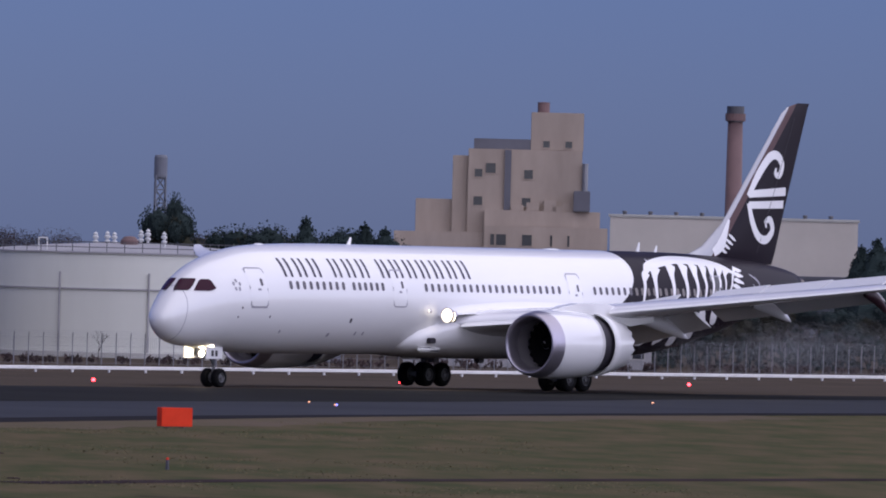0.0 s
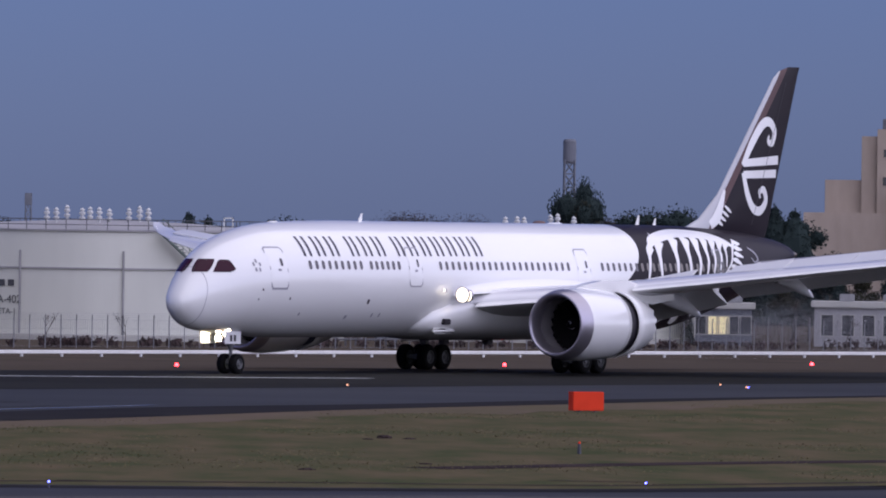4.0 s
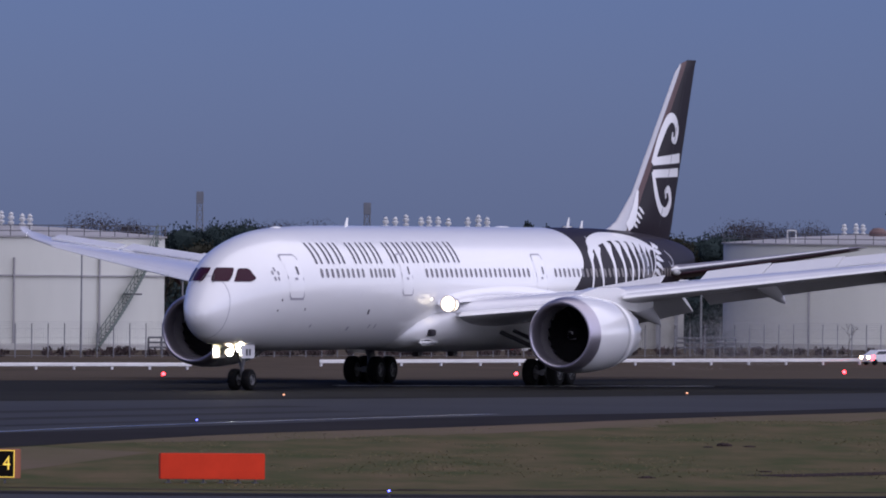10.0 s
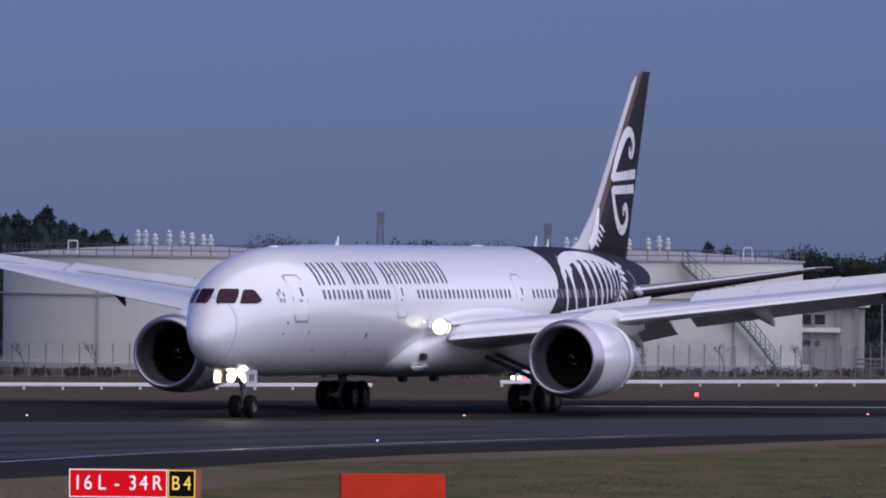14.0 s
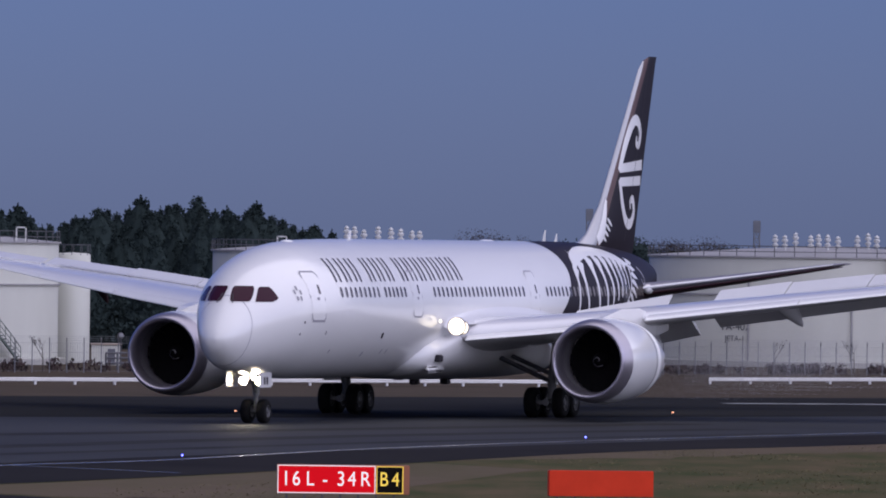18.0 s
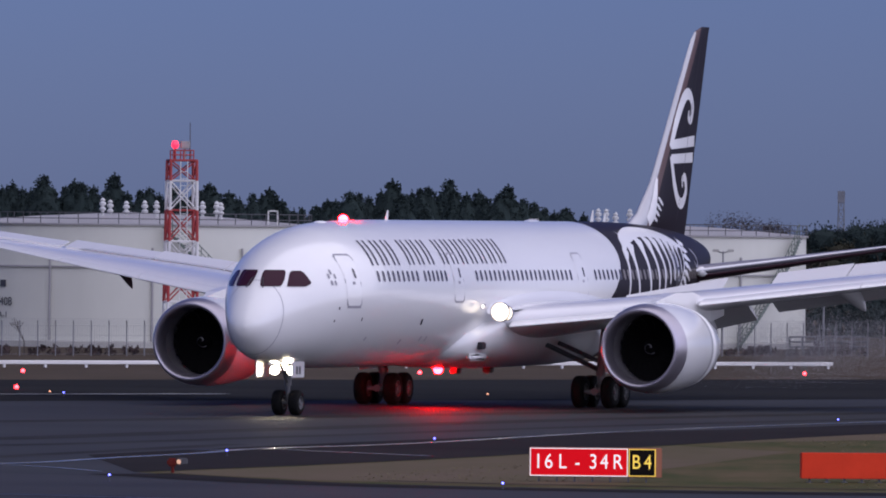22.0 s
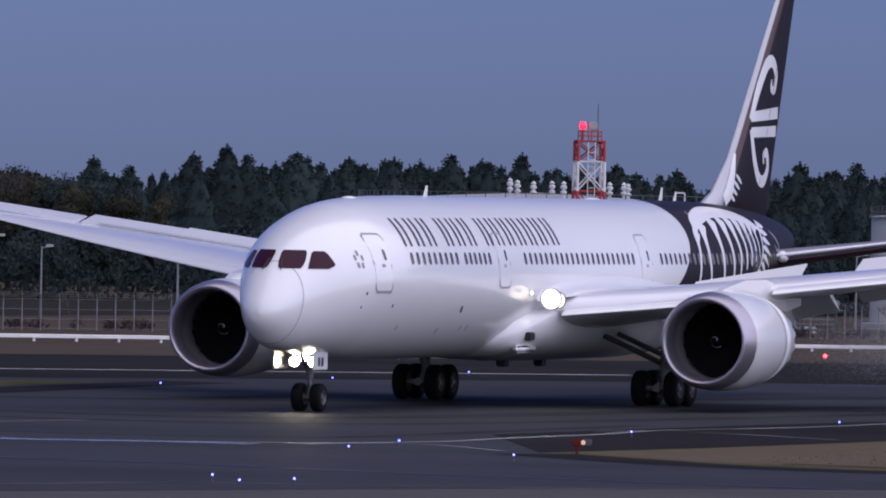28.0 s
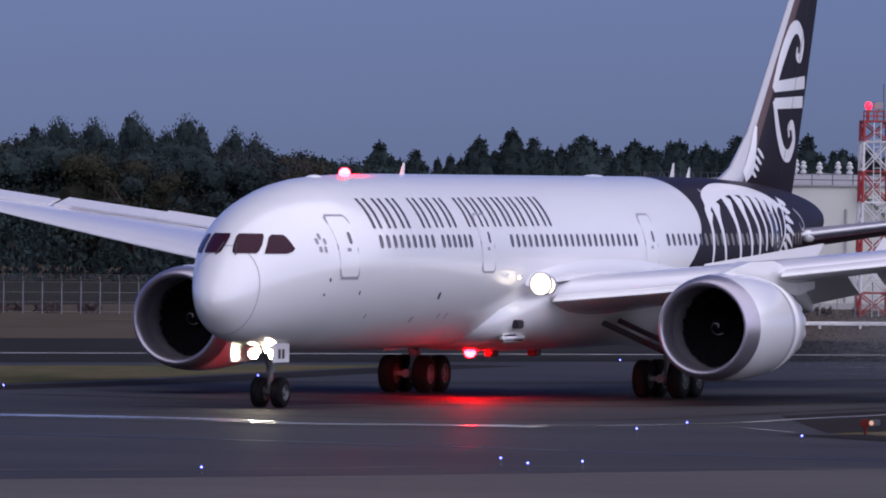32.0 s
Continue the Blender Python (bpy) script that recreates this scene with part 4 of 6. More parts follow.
part("beacon", spin(bmesh.new(), [(11.72, 0), (11.75, 0.15), (11.94, 0.21), (12.13, 0.15), (12.17, 0)], (-0.45, -0.3, 0), n=14), material("tower_beacon_glass", (0.6, 0.03, 0.06), 0.3, glow=(1.0, 0.012, 0.035), strength=4.0), tower, "glowing red lamp", smooth=True)
bm = bmesh.new()
for k in range(26):
    box(bm, -0.2, 0.2, -0.88, -0.85, 0.4 + k * 0.4, 0.43 + k * 0.4)
for dx in (-0.2, 0.2):
    box(bm, dx - 0.02, dx + 0.02, -0.89, -0.85, 0, 11.0)
part("ladder", bm, WHITE_PAINT, tower)

x, y = polar(4.29, 900)
mast = thing("antenna_mast", "grey lattice mast with a drum-shaped head", "mast", pose(x, y, 0))
bm = bmesh.new()
lattice(bm, 0, 0, 13.5, 0.55, 0.45, 11, 0.08)
part("frame", bm, GREYWALL, mast)
part("head", spin(bmesh.new(), [(13.2, 0.5), (13.4, 0.6), (15.2, 0.6), (15.4, 0.52), (15.45, 0)], n=16), GREYWALL, mast, "grey drum head")
for az_m, el_m in ((0.19, 0.155), (1.16, 0.10)):
    x, y = polar(az_m, 1500)
    far = thing("far_mast", "faint distant lattice mast above the trees", "mast", pose(x, y, 0), "distant masts")
    H = EYE_Z + 1500 * math.tan(radians(el_m))
    bm = bmesh.new()
    lattice(bm, 0, 0, H - 1.5, 0.6, 0.4, 8, 0.1)
    part("frame", bm, GREYWALL, far)
    part("head", bevel_box(-0.55, 0.55, -0.5, 0.5, H - 1.8, H, 0.05), GREYWALL, far)


def lamp_post(az_l, d, H, heads=1):
    x, y = polar(az_l, d)
    ob = thing("lamp_post", "slim grey lamp post behind the fence", "lamp post", pose(x, y, 0), "lamp posts")
    part("pole", tube(bmesh.new(), (0, 0, 0), (0, 0, H), 0.07, 0.045, 10), STEEL, ob)
    for k in range(heads):
        s = 1 if k == 0 else -1
        bm = tube(bmesh.new(), (0, 0, H - 0.1), (s * 0.4, 0, H), 0.04)
        part("arm", bm, STEEL, ob)
        part("lamp_head", bevel_box(min(s * 0.25, s * 0.65), max(s * 0.25, s * 0.65), -0.14, 0.14, H - 0.04, H + 0.12, 0.03), CREAM, ob)
    return ob


for a, d, H, n in ((-0.49, 600, 6.1, 2), (0.095, 600, 4.7, 1), (-6.0, 560, 5.0, 1), (-7.12, 560, 5.0, 1), (-7.07, 560, 5.0, 1), (-6.79, 560, 4.45, 1), (-2.07, 590, 4.75, 1), (3.1, 640, 4.6, 1), (-5.15, 560, 5.0, 1), (-5.05, 560, 5.0, 1)):
    lamp_post(a, d, H, n)


# ---- trees ----
def needle(bm, p, s, rng):
    """One small triangular spray in any direction."""
    q = Euler((rng.uniform(0, 6.3), rng.uniform(0, 6.3), rng.uniform(0, 6.3))).to_matrix()
    bm.faces.new([bm.verts.new(p + q @ Vector(v)) for v in ((-s, -s * 0.5, 0), (s, -s * 0.4, s * 0.3), (0, s, 0))])


def conifer(seed, spread=0.26, tiers=28):
    """Unit-height conifer crown: uneven drooping limbs in tiers round the trunk, each carrying sprays of needles."""
    rng = random.Random(seed)
    bm = bmesh.new()
    turn = 0.0
    lean = [rng.uniform(0.88, 1.12) for _ in range(5)]
    for i in range(tiers):
        f = (i + rng.uniform(-0.4, 0.4)) / tiers
        f = min(max(f, 0.0), 0.985)
        z = 0.08 + 0.9 * f
        reach = spread * (1 - f) ** 0.78 * rng.uniform(0.95, 1.04) + 0.010
        for j in range(6):
            turn += 2.4 + rng.uniform(-0.35, 0.35)
            L = reach * rng.uniform(0.88, 1.02) * lean[int(turn / 1.2566) % 5]
            ax, tx = Vector((math.cos(turn), math.sin(turn), 0)), Vector((-math.sin(turn), math.cos(turn), 0))
            lift_by = rng.uniform(-0.05, 0.25)
            for k in range(int(7 + 215 * L)):
                u = rng.random() ** 0.6
                p = ax * (L * u) + tx * rng.gauss(0, 0.16 * L * (1.25 - u) + 0.006)
                p.z = z - 0.42 * L * u + lift_by * L * u * u + rng.gauss(0, 0.011)
                needle(bm, p, rng.uniform(0.006, 0.0125), rng)
    rows = []
    bulge = [rng.uniform(0.9, 1.1) for _ in range(12)]
    for i in range(13):
        f = i / 12
        rows.append([bm.verts.new((r * math.cos(k * 0.5236), r * math.sin(k * 0.5236), 0.05 + 0.92 * f - rng.uniform(0, 0.03))) for k in range(12) for r in [(spread * (1 - f) ** 0.78 * 0.80 * bulge[k] + 0.003) * rng.uniform(0.82, 1.1)]])
    for a, b in zip(rows, rows[1:]):
        for k in range(12):
            bm.faces.new((a[k], a[(k + 1) % 12], b[(k + 1) % 12], b[k]))
    for k in range(40):
        f = rng.random()
        needle(bm, Vector((rng.gauss(0, 0.012 * (1.1 - f)), rng.gauss(0, 0.012 * (1.1 - f)), 0.93 + 0.055 * f)), 0.006, rng)
    return bm


def broad_crown(seed, n=5200, size=1.0, lumps_n=14):
    """Unit-height rounded crown of many small leaves gathered in uneven lumps."""
    rng = random.Random(seed)
    bm = bmesh.new()
    lumps = []
    for _ in range(lumps_n):
        z = rng.uniform(0.34, 0.88)
        w = 0.30 * (1 - ((z - 0.55) / 0.5) ** 2) + 0.03
        lumps.append((Vector((rng.uniform(-w, w), rng.uniform(-w, w), z)), rng.uniform(0.08, 0.17)))
    for c, r in lumps if size > 0.8 else ():
        bmesh.ops.create_icosphere(bm, subdivisions=1, radius=r * 0.72, matrix=Matrix.Translation(c) @ pose(0, 0, 0, 40 * c.x, 50 * c.y, 360 * c.z))
    for k in range(n):
        c, r = rng.choice(lumps)
        d = Vector((rng.gauss(0, 1), rng.gauss(0, 1), rng.gauss(0, 0.85))).normalized()
        needle(bm, c + d * r * rng.uniform(0.45, 1.12), size * rng.uniform(0.007, 0.015), rng)
    return bm


protos = []
for k in range(6):
    ob = thing("conifer", "dark pointed conifer in the wood behind the airfield", "tree", group="conifers")
    part("trunk", tube(bmesh.new(), (0, 0, 0), (0, 0, 0.93), 0.018, 0.003, 7), BARK, ob)
    part("crown", conifer(20 + k, 0.29 + 0.03 * k), CONIFER, ob)
    protos.append(ob)
broads = []
for k in range(4):
    ob = thing("broadleaf_tree", "rounded tree with dull dark foliage", "tree", group="broadleaf trees")
    bm = tube(bmesh.new(), (0, 0, 0), (0, 0, 0.5), 0.022, 0.012, 7)
    rng = random.Random(60 + k)
    for j in range(7):
        a = rng.uniform(0, math.tau)
        tube(bm, (0, 0, 0.3 + 0.03 * j), (0.22 * math.cos(a), 0.22 * math.sin(a), 0.5 + 0.05 * j), 0.009, 0.003, 5)
    part("trunk", bm, BARK, ob)
    part("crown", broad_crown(70 + k), BROADLEAF if k % 2 else CONIFER, ob)
    broads.append(ob)
bares = []
for k in range(3):
    ob = thing("bare_tree", "leafless grey-brown tree on the skyline", "tree", group="bare trees")
    part("trunk", bare_tree(90 + k, 1.0), BARE, ob)
    part("bare_crown", broad_crown(95 + k, 6500, 0.6, 26), TWIGS, ob, "haze of fine bare twigs")
    bares.append(ob)

used = set()
trng = random.Random(77)


def plant(proto, az_t, d, el_t, girth=1.0):
    H = EYE_Z + d * math.tan(radians(el_t))
    x, y = polar(az_t, d)
    m = pose(x, y, 0, 0, 0, trng.uniform(0, 360))
    if proto.name in used:
        ob = copy_thing(proto, m)
    else:
        used.add(proto.name)
        ob = proto
        ob.matrix_basis = m
    ob.scale = (H * girth, H * girth, H)
    return ob


# the wood: prominent tops, then fillers at even steps with seeded height
TOPS = [(-8.5, .229), (-8.37, .24), (-8.13, .235), (-7.95, .295), (-7.85, .27), (-7.69, .262), (-7.53, .245), (-7.40, .195), (-7.17, .16), (-6.5, .157), (-6.29, .104), (-5.92, .194), (-5.73, .24), (-5.32, .203), (-5.02, .182),
        (-4.76, .184), (-4.43, .21), (-4.25, .188), (-4.02, .225), (-3.47, .171), (-3.12, .151), (-2.41, .208), (-2.08, .21), (-1.91, .152), (-1.74, .182), (-1.40, .05)]
for k, (a, e) in enumerate(TOPS):
    if a > -6.9:
        plant(protos[(k * 5) % 6], a, 790 + 12 * (k % 4), e + 0.006, 1.3)
    else:
        plant(broads[0] if k % 3 else protos[4], a, 790 + 12 * (k % 4), e, 0.55 if k % 3 else 0.8)
a = -8.95
while a < -1.35:
    lim = np.interp(a, [-9, -8, -7.4, -7.1, -6.7, -6.2, -5.7, -5, -4, -3.3, -2.9, -2.4, -1.7, -1.45, -1.35], [.15, .16, .13, .07, .035, .045, .17, .14, .15, .12, .05, .15, .13, .03, -.02])
    plant(protos[trng.randrange(6)] if a > -7.0 or trng.random() < 0.3 else broads[trng.randrange(4)], a, trng.uniform(770, 850), lim + 0.04 - trng.uniform(0.0, 0.07), trng.uniform(0.9, 1.35))
    a += trng.uniform(0.045, 0.085)
a = -9.0
while a < -6.2:
    plant(broads[trng.randrange(4)], a, trng.uniform(690, 740), trng.uniform(-0.03, 0.13) - max(0, a + 7.3) * 0.10, trng.uniform(1.0, 1.3))
    a += trng.uniform(0.07, 0.13)
# between and behind the tanks
for a0, a1, d, e0, e1, kind in ((0.0, 0.62, 700, -.06, -.02, broads), (2.55, 3.3, 705, -.08, -.02, broads), (-2.75, -1.9, 690, -.05, .09, protos), (4.6, 5.65, 800, .02, .07, broads), (3.25, 3.85, 820, -.04, .035, bares), (4.4, 5.0, 840, .02, .08, bares), (-0.78, -0.1, 820, -.05, .035, bares), (0.55, 1.0, 830, -.04, .02, bares),
                                (8.36, 9.2, 800, .0, .09, protos), (-1.3, 2.6, 850, -.10, -.05, broads), (5.6, 9.0, 690, -.36, -.26, broads), (-7.4, -6.9, 720, .04, .1, bares)):
    a = a0
    while a < a1:
        plant(kind[trng.randrange(len(kind))], a, d + trng.uniform(-12, 12), trng.uniform(e0, e1), trng.uniform(0.9, 1.3))
        a += trng.uniform(0.06, 0.12)
for a, e, k, g in ((5.14, .142, 0, 1.1), (5.48, .118, 1, 1.2), (5.6, .09, 3, 1.2), (2.09, .021, 2, 1.0), (2.2, .0, 3, 1.0), (-1.3, .03, 1, 1.0), (8.45, .10, 2, 1.3)):
    plant(protos[k], a, 780 if a > 4 else 720, e, g)

for a, el, k, g in ((4.36, .225, 0, 0.45), (4.33, .17, 2, 0.7), (4.45, .14, 1, 0.8), (4.4, .08, 3, 0.9)):
    plant(broads[k], a, 780, el, g)

# rough dark ground between the fence and the wood
rough = [polar(-9.6 + 0.46 * k, 540 + 9.5 * k) for k in range(11)] + [polar(-5.0, 690), polar(-9.6, 690)]
structure(link("rough_ground", sheet(rough, 0.03), ROUGH_GRASS), "rough dark grass between the fence and the wood", "ground")

# undergrowth that closes the foot of the wood
rng = random.Random(31)
bm = bmesh.new()
for k in range(620):
    a = rng.uniform(-9.2, -1.5)
    d = rng.uniform(672, 700)
    x, y = polar(a, d)
    z = rng.uniform(0.3, 4.6)
    leaf_cloud(bm, (x, y, z), 1.7, 46, 0.24, rng, 0.8)
for k in range(170):
    a = rng.choice((rng.uniform(0.0, 0.6), rng.uniform(2.6, 3.25), rng.uniform(6.4, 9.0)))
    x, y = polar(a, rng.uniform(672, 684))
    leaf_cloud(bm, (x, y, rng.uniform(0.3, 3.0 if a < 4 else 1.4)), 1.5, 46, 0.22, rng, 0.8)
tagged(link("undergrowth", bm, CONIFER), "dense dark undergrowth at the foot of the wood", "undergrowth", kind="stuff")


# ---- low store, kerb blocks and floodlights behind the fence ----
x, y = polar(-2.60, 596)
store = thing("valve_store", "low white block store beside the small tank", "shed", pose(x, y, 0, 0, 0, 2.6))
part("wall", bevel_box(-0.88, 0.88, 0, 2.2, 0, 1.22, 0.03), TANK_WHITE, store)
part("roof", bevel_box(-0.95, 0.95, -0.08, 2.3, 1.22, 1.31, 0.02), CONCRETE, store, "flat pale roof slab")
part("door", bevel_box(0.1, 0.55, -0.03, 0.03, 0.05, 1.0, 0.01), CONCRETE_DARK, store, "grey door")
for a, w in ((-2.425, 0.36), (-2.335, 0.40)):
    x, y = polar(a, 592)
    ob = thing("concrete_block", "pale concrete block lying behind the fence", "block", pose(x, y, 0, 0, 0, 2.4), "concrete blocks")
    part("block", bevel_box(-w, w, -0.3, 0.3, 0, 0.42, 0.04), CREAM, ob)
flood = thing("floodlight", "unlit round floodlight on a short post", "floodlight")
part("post", tube(bmesh.new(), (0, 0, 0), (0, 0, 1.75), 0.05, 0.04, 8), DARK_STEEL, flood)
part("head", spin(bmesh.new(), [(-0.16, 0.0), (-0.14, 0.17), (0.05, 0.21), (0.12, 0.12), (0.14, 0.0)], (0, 0, 1.85), "Y", 14), DARK_STEEL, flood, smooth=True)
part("lens", spin(bmesh.new(), [(-0.175, 0.0), (-0.17, 0.08), (-0.155, 0.14), (-0.14, 0.0)], (0, 0, 1.85), "Y", 14), STEEL, flood, "pale glass lens")
repeat(flood, [(*polar(a, 590), 0, 0, 0, r) for a, r in ((-2.515, 10), (-2.381, -15), (-2.325, 20), (-2.181, 0))], "floodlights behind the fence")


# ---- pipes and small plant between fence and tanks ----
rng = random.Random(9)
for a0, a1 in ((-0.1, 0.35), (2.95, 3.3), (-2.6, -2.2)):
    rack = thing("pipe_rack", "low rack of dark grey pipes beside the tanks", "pipes")
    for k in range(3):
        x0, y0 = polar(a0, 597 + 4 * k + 8 * a0)
        x1, y1 = polar(a1, 597 + 4 * k + 8 * a1)
        bm = tube(bmesh.new(), (x0, y0, 0.4 + 0.25 * k), (x1, y1, 0.4 + 0.25 * k), 0.06, n=8)
        part("pipe", bm, DARK_STEEL, rack)
        for j in range(7):
            f = j / 6
            px, py = x0 + (x1 - x0) * f, y0 + (y1 - y0) * f
            part("support", box(bmesh.new(), px - 0.06, px + 0.06, py - 0.06, py + 0.06, 0, 0.36 + 0.25 * k), DARK_STEEL, rack)

# scale the far things about the standpoint, so the camera's view stays the same
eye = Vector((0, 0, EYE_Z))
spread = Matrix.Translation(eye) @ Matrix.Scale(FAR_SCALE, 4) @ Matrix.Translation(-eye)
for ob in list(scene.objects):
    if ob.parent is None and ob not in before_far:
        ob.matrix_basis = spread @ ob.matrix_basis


# ---- the airliner ----
# local space: x forward from the nose (stations s run aft, x = -s), y to port, z up from the ground
def paint(name, white, black_tail):
    """Glossy airline paint; the rear body is black behind a curved edge."""
    m = bpy.data.materials.new(name)
    m.use_nodes = True
    nt = m.node_tree
    b = nt.nodes["Principled BSDF"]
    b.inputs["Roughness"].default_value = 0.5
    b.inputs["Coat Weight"].default_value = 1.0
    b.inputs["Coat Roughness"].default_value = 0.15
    b.inputs["Coat IOR"].default_value = 1.6
    co = nt.nodes.new("ShaderNodeTexCoord")
    sep = nt.nodes.new("ShaderNodeSeparateXYZ")
    nt.links.new(co.outputs["Object"], sep.inputs[0])
    grime = node(nt, "ShaderNodeTexNoise", Scale=0.35, Detail=6.0, Roughness=0.65)
    mp = nt.nodes.new("ShaderNodeMapping")
    mp.inputs["Scale"].default_value = (0.35, 1, 2.2)
    nt.links.new(co.outputs["Object"], mp.inputs["Vector"])
    nt.links.new(mp.outputs["Vector"], grime.inputs["Vector"])
    ramp = nt.nodes.new("ShaderNodeValToRGB")
    ramp.color_ramp.elements[0].color = (*(v * 0.9 for v in white), 1)
    ramp.color_ramp.elements[1].color = (*white, 1)
    nt.links.new(grime.outputs["Fac"], ramp.inputs["Fac"])
    out = ramp.outputs["Color"]

    def calc(op, a, bb):
        n = nt.nodes.new("ShaderNodeMath")
        n.operation = op
        for k, v in enumerate((a, bb)):
            if isinstance(v, (int, float)):
                n.inputs[k].default_value = v
            else:
                nt.links.new(v, n.inputs[k])
        return n.outputs[0]

    if black_tail == "body":
        dz = calc("SUBTRACT", sep.outputs["Z"], 7.3)
        edge = calc("SUBTRACT", calc("MULTIPLY", calc("MULTIPLY", dz, dz), 0.34), 41.8)
        mask = calc("LESS_THAN", sep.outputs["X"], edge)
    elif black_tail == "fin":
        lead = calc("MULTIPLY", calc("SUBTRACT", sep.outputs["Z"], 9.7), -0.896)
        mask = calc("LESS_THAN", sep.outputs["X"], calc("SUBTRACT", lead, 54.15))
    else:
        mask = None
    if mask is not None:
        mix = nt.nodes.new("ShaderNodeMix")
        mix.data_type = "RGBA"
        mix.inputs["B"].default_value = (0.009, 0.005, 0.011, 1)
        nt.links.new(mask, mix.inputs["Factor"])
        nt.links.new(out, mix.inputs["A"])
        out = mix.outputs["Result"]
        gloss = calc("SUBTRACT", 1.0, calc("MULTIPLY", mask, 0.94))
        nt.links.new(gloss, b.inputs["Coat Weight"])
        nt.links.new(calc("SUBTRACT", 0.5, calc("MULTIPLY", mask, 0.4)), b.inputs["Specular IOR Level"])
    if black_tail == "fin":
        inner = calc("MULTIPLY", calc("LESS_THAN", sep.outputs["X"], calc("SUBTRACT", lead, 54.15)), calc("GREATER_THAN", sep.outputs["X"], calc("SUBTRACT", lead, 54.75)))
        band = nt.nodes.new("ShaderNodeMix")
        band.data_type = "RGBA"
        band.inputs["B"].default_value = (0.105, 0.062, 0.062, 1)
        nt.links.new(inner, band.inputs["Factor"])
        nt.links.new(out, band.inputs["A"])
        out = band.outputs["Result"]
    nt.links.new(out, b.inputs["Base Color"])
    return m


HULL = paint("hull_paint", (0.79, 0.78, 0.76), "body")
FIN_PAINT = paint("fin_paint", (0.40, 0.40, 0.42), "fin")
PLAIN_WHITE = paint("white_paint", (0.81, 0.80, 0.78), "")
WING_GREY = paint("wing_grey", (0.74, 0.73, 0.74), "")
LIVERY_WHITE = material("livery_white", (0.80, 0.79, 0.78), 0.35, vary=0.03, coat=0.3)
LIVERY_BLACK = material("livery_black", (0.014, 0.011, 0.016), 0.35, vary=0.05, coat=0.15)
TITLE = material("title_ink", (0.022, 0.014, 0.040), 0.4, vary=0.05)
SEAM = material("panel_seam", (0.30, 0.29, 0.32), 0.5, vary=0.05)
COCKPIT_GLASS = material("cockpit_glass", (0.040, 0.011, 0.022), 0.25, vary=0.05, sheen=0.12)
CABIN_GLASS = material("cabin_window_glass", (0.085, 0.074, 0.088), 0.2, vary=0.05)
TAIL_GLASS = material("pale_window_surround", (0.17, 0.145, 0.13), 0.35, vary=0.1)
LIP_METAL = material("polished_lip", (0.42, 0.39, 0.44), 0.36, 0.85, vary=0.05)
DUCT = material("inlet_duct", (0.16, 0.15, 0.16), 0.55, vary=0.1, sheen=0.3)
# near-black puts the shade of the deep inlet into the fan colour
FAN = material("inlet_shaded_fan", (0.0045, 0.0042, 0.005), 0.75, 0.0, vary=0.1, sheen=0.06)
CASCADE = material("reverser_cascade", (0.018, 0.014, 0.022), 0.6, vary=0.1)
EXHAUST = material("exhaust_metal", (0.25, 0.21, 0.18), 0.4, 0.9, vary=0.15)
STAB_DARK = material("stabiliser_grey", (0.20, 0.19, 0.22), 0.45, vary=0.06, coat=0.1)
STAB_UNDER = material("stabiliser_maroon", (0.050, 0.014, 0.024), 0.5, vary=0.06)
GEAR = material("gear_paint", (0.12, 0.12, 0.125), 0.5, vary=0.12)
HUBCAP = material("wheel_hub", (0.11, 0.11, 0.115), 0.45, 0.3, vary=0.1)
LAMP_WHITE = material("landing_lamp", (1, 1, 1), 0.2, glow=(1.0, 0.86, 0.62), strength=2.6)
LAMP_TAXI = material("nose_gear_lamp", (1, 1, 1), 0.2, glow=(1.0, 0.84, 0.58), strength=150.0)
LAMP_SOFT = material("taxi_lamp", (1, 1, 1), 0.2, glow=(1.0, 0.92, 0.78), strength=1.2)
BEACON_RED = material("beacon_red", (0.6, 0.02, 0.02), 0.2, glow=(1.0, 0.00016, 0.00016), strength=1600.0)
NAV_WHITE = material("tip_light", (1, 1, 1), 0.2, glow=(1.0, 0.95, 0.85), strength=4.0)

STA = [0.655, 0.73, 0.88, 1.11, 1.56, 2.01, 2.47, 2.92, 3.37, 4.28, 5.19, 6.09, 7.5, 9.0, 10.5, 12.5, 16.0, 42.0, 45.0, 48.0, 52.0, 56.0, 59.5, 61.2, 61.9]
TOPZ = [3.62, 3.87, 4.12, 4.42, 4.92, 5.36, 5.76, 6.09, 6.36, 6.78, 7.09, 7.34, 7.62, 7.77, 7.84, 7.89, 7.92, 7.92, 7.92, 7.9, 7.8, 7.58, 7.2, 6.85, 6.55]
BOTZ = [3.56, 3.28, 3.06, 2.84, 2.53, 2.37, 2.27, 2.22, 2.19, 2.13, 2.07, 2.0, 1.90, 1.87, 1.86, 1.86, 1.86, 1.86, 1.98, 2.35, 3.15, 4.2, 5.2, 5.75, 6.2]
HALFW = [0.03, 0.34, 0.57, 0.79, 1.05, 1.26, 1.45, 1.63, 1.80, 2.14, 2.43, 2.59, 2.74, 2.82, 2.865, 2.885, 2.885, 2.885, 2.86, 2.75, 2.36, 1.72, 1.02, 0.58, 0.2]
MIDZ = [3.59, 3.61, 3.67, 3.75, 3.90, 4.05, 4.18, 4.30, 4.40, 4.56, 4.67, 4.75, 4.82, 4.86, 4.88, 4.88, 4.88, 4.88, 4.92, 5.08, 5.42, 5.82, 6.15, 6.28, 6.37]


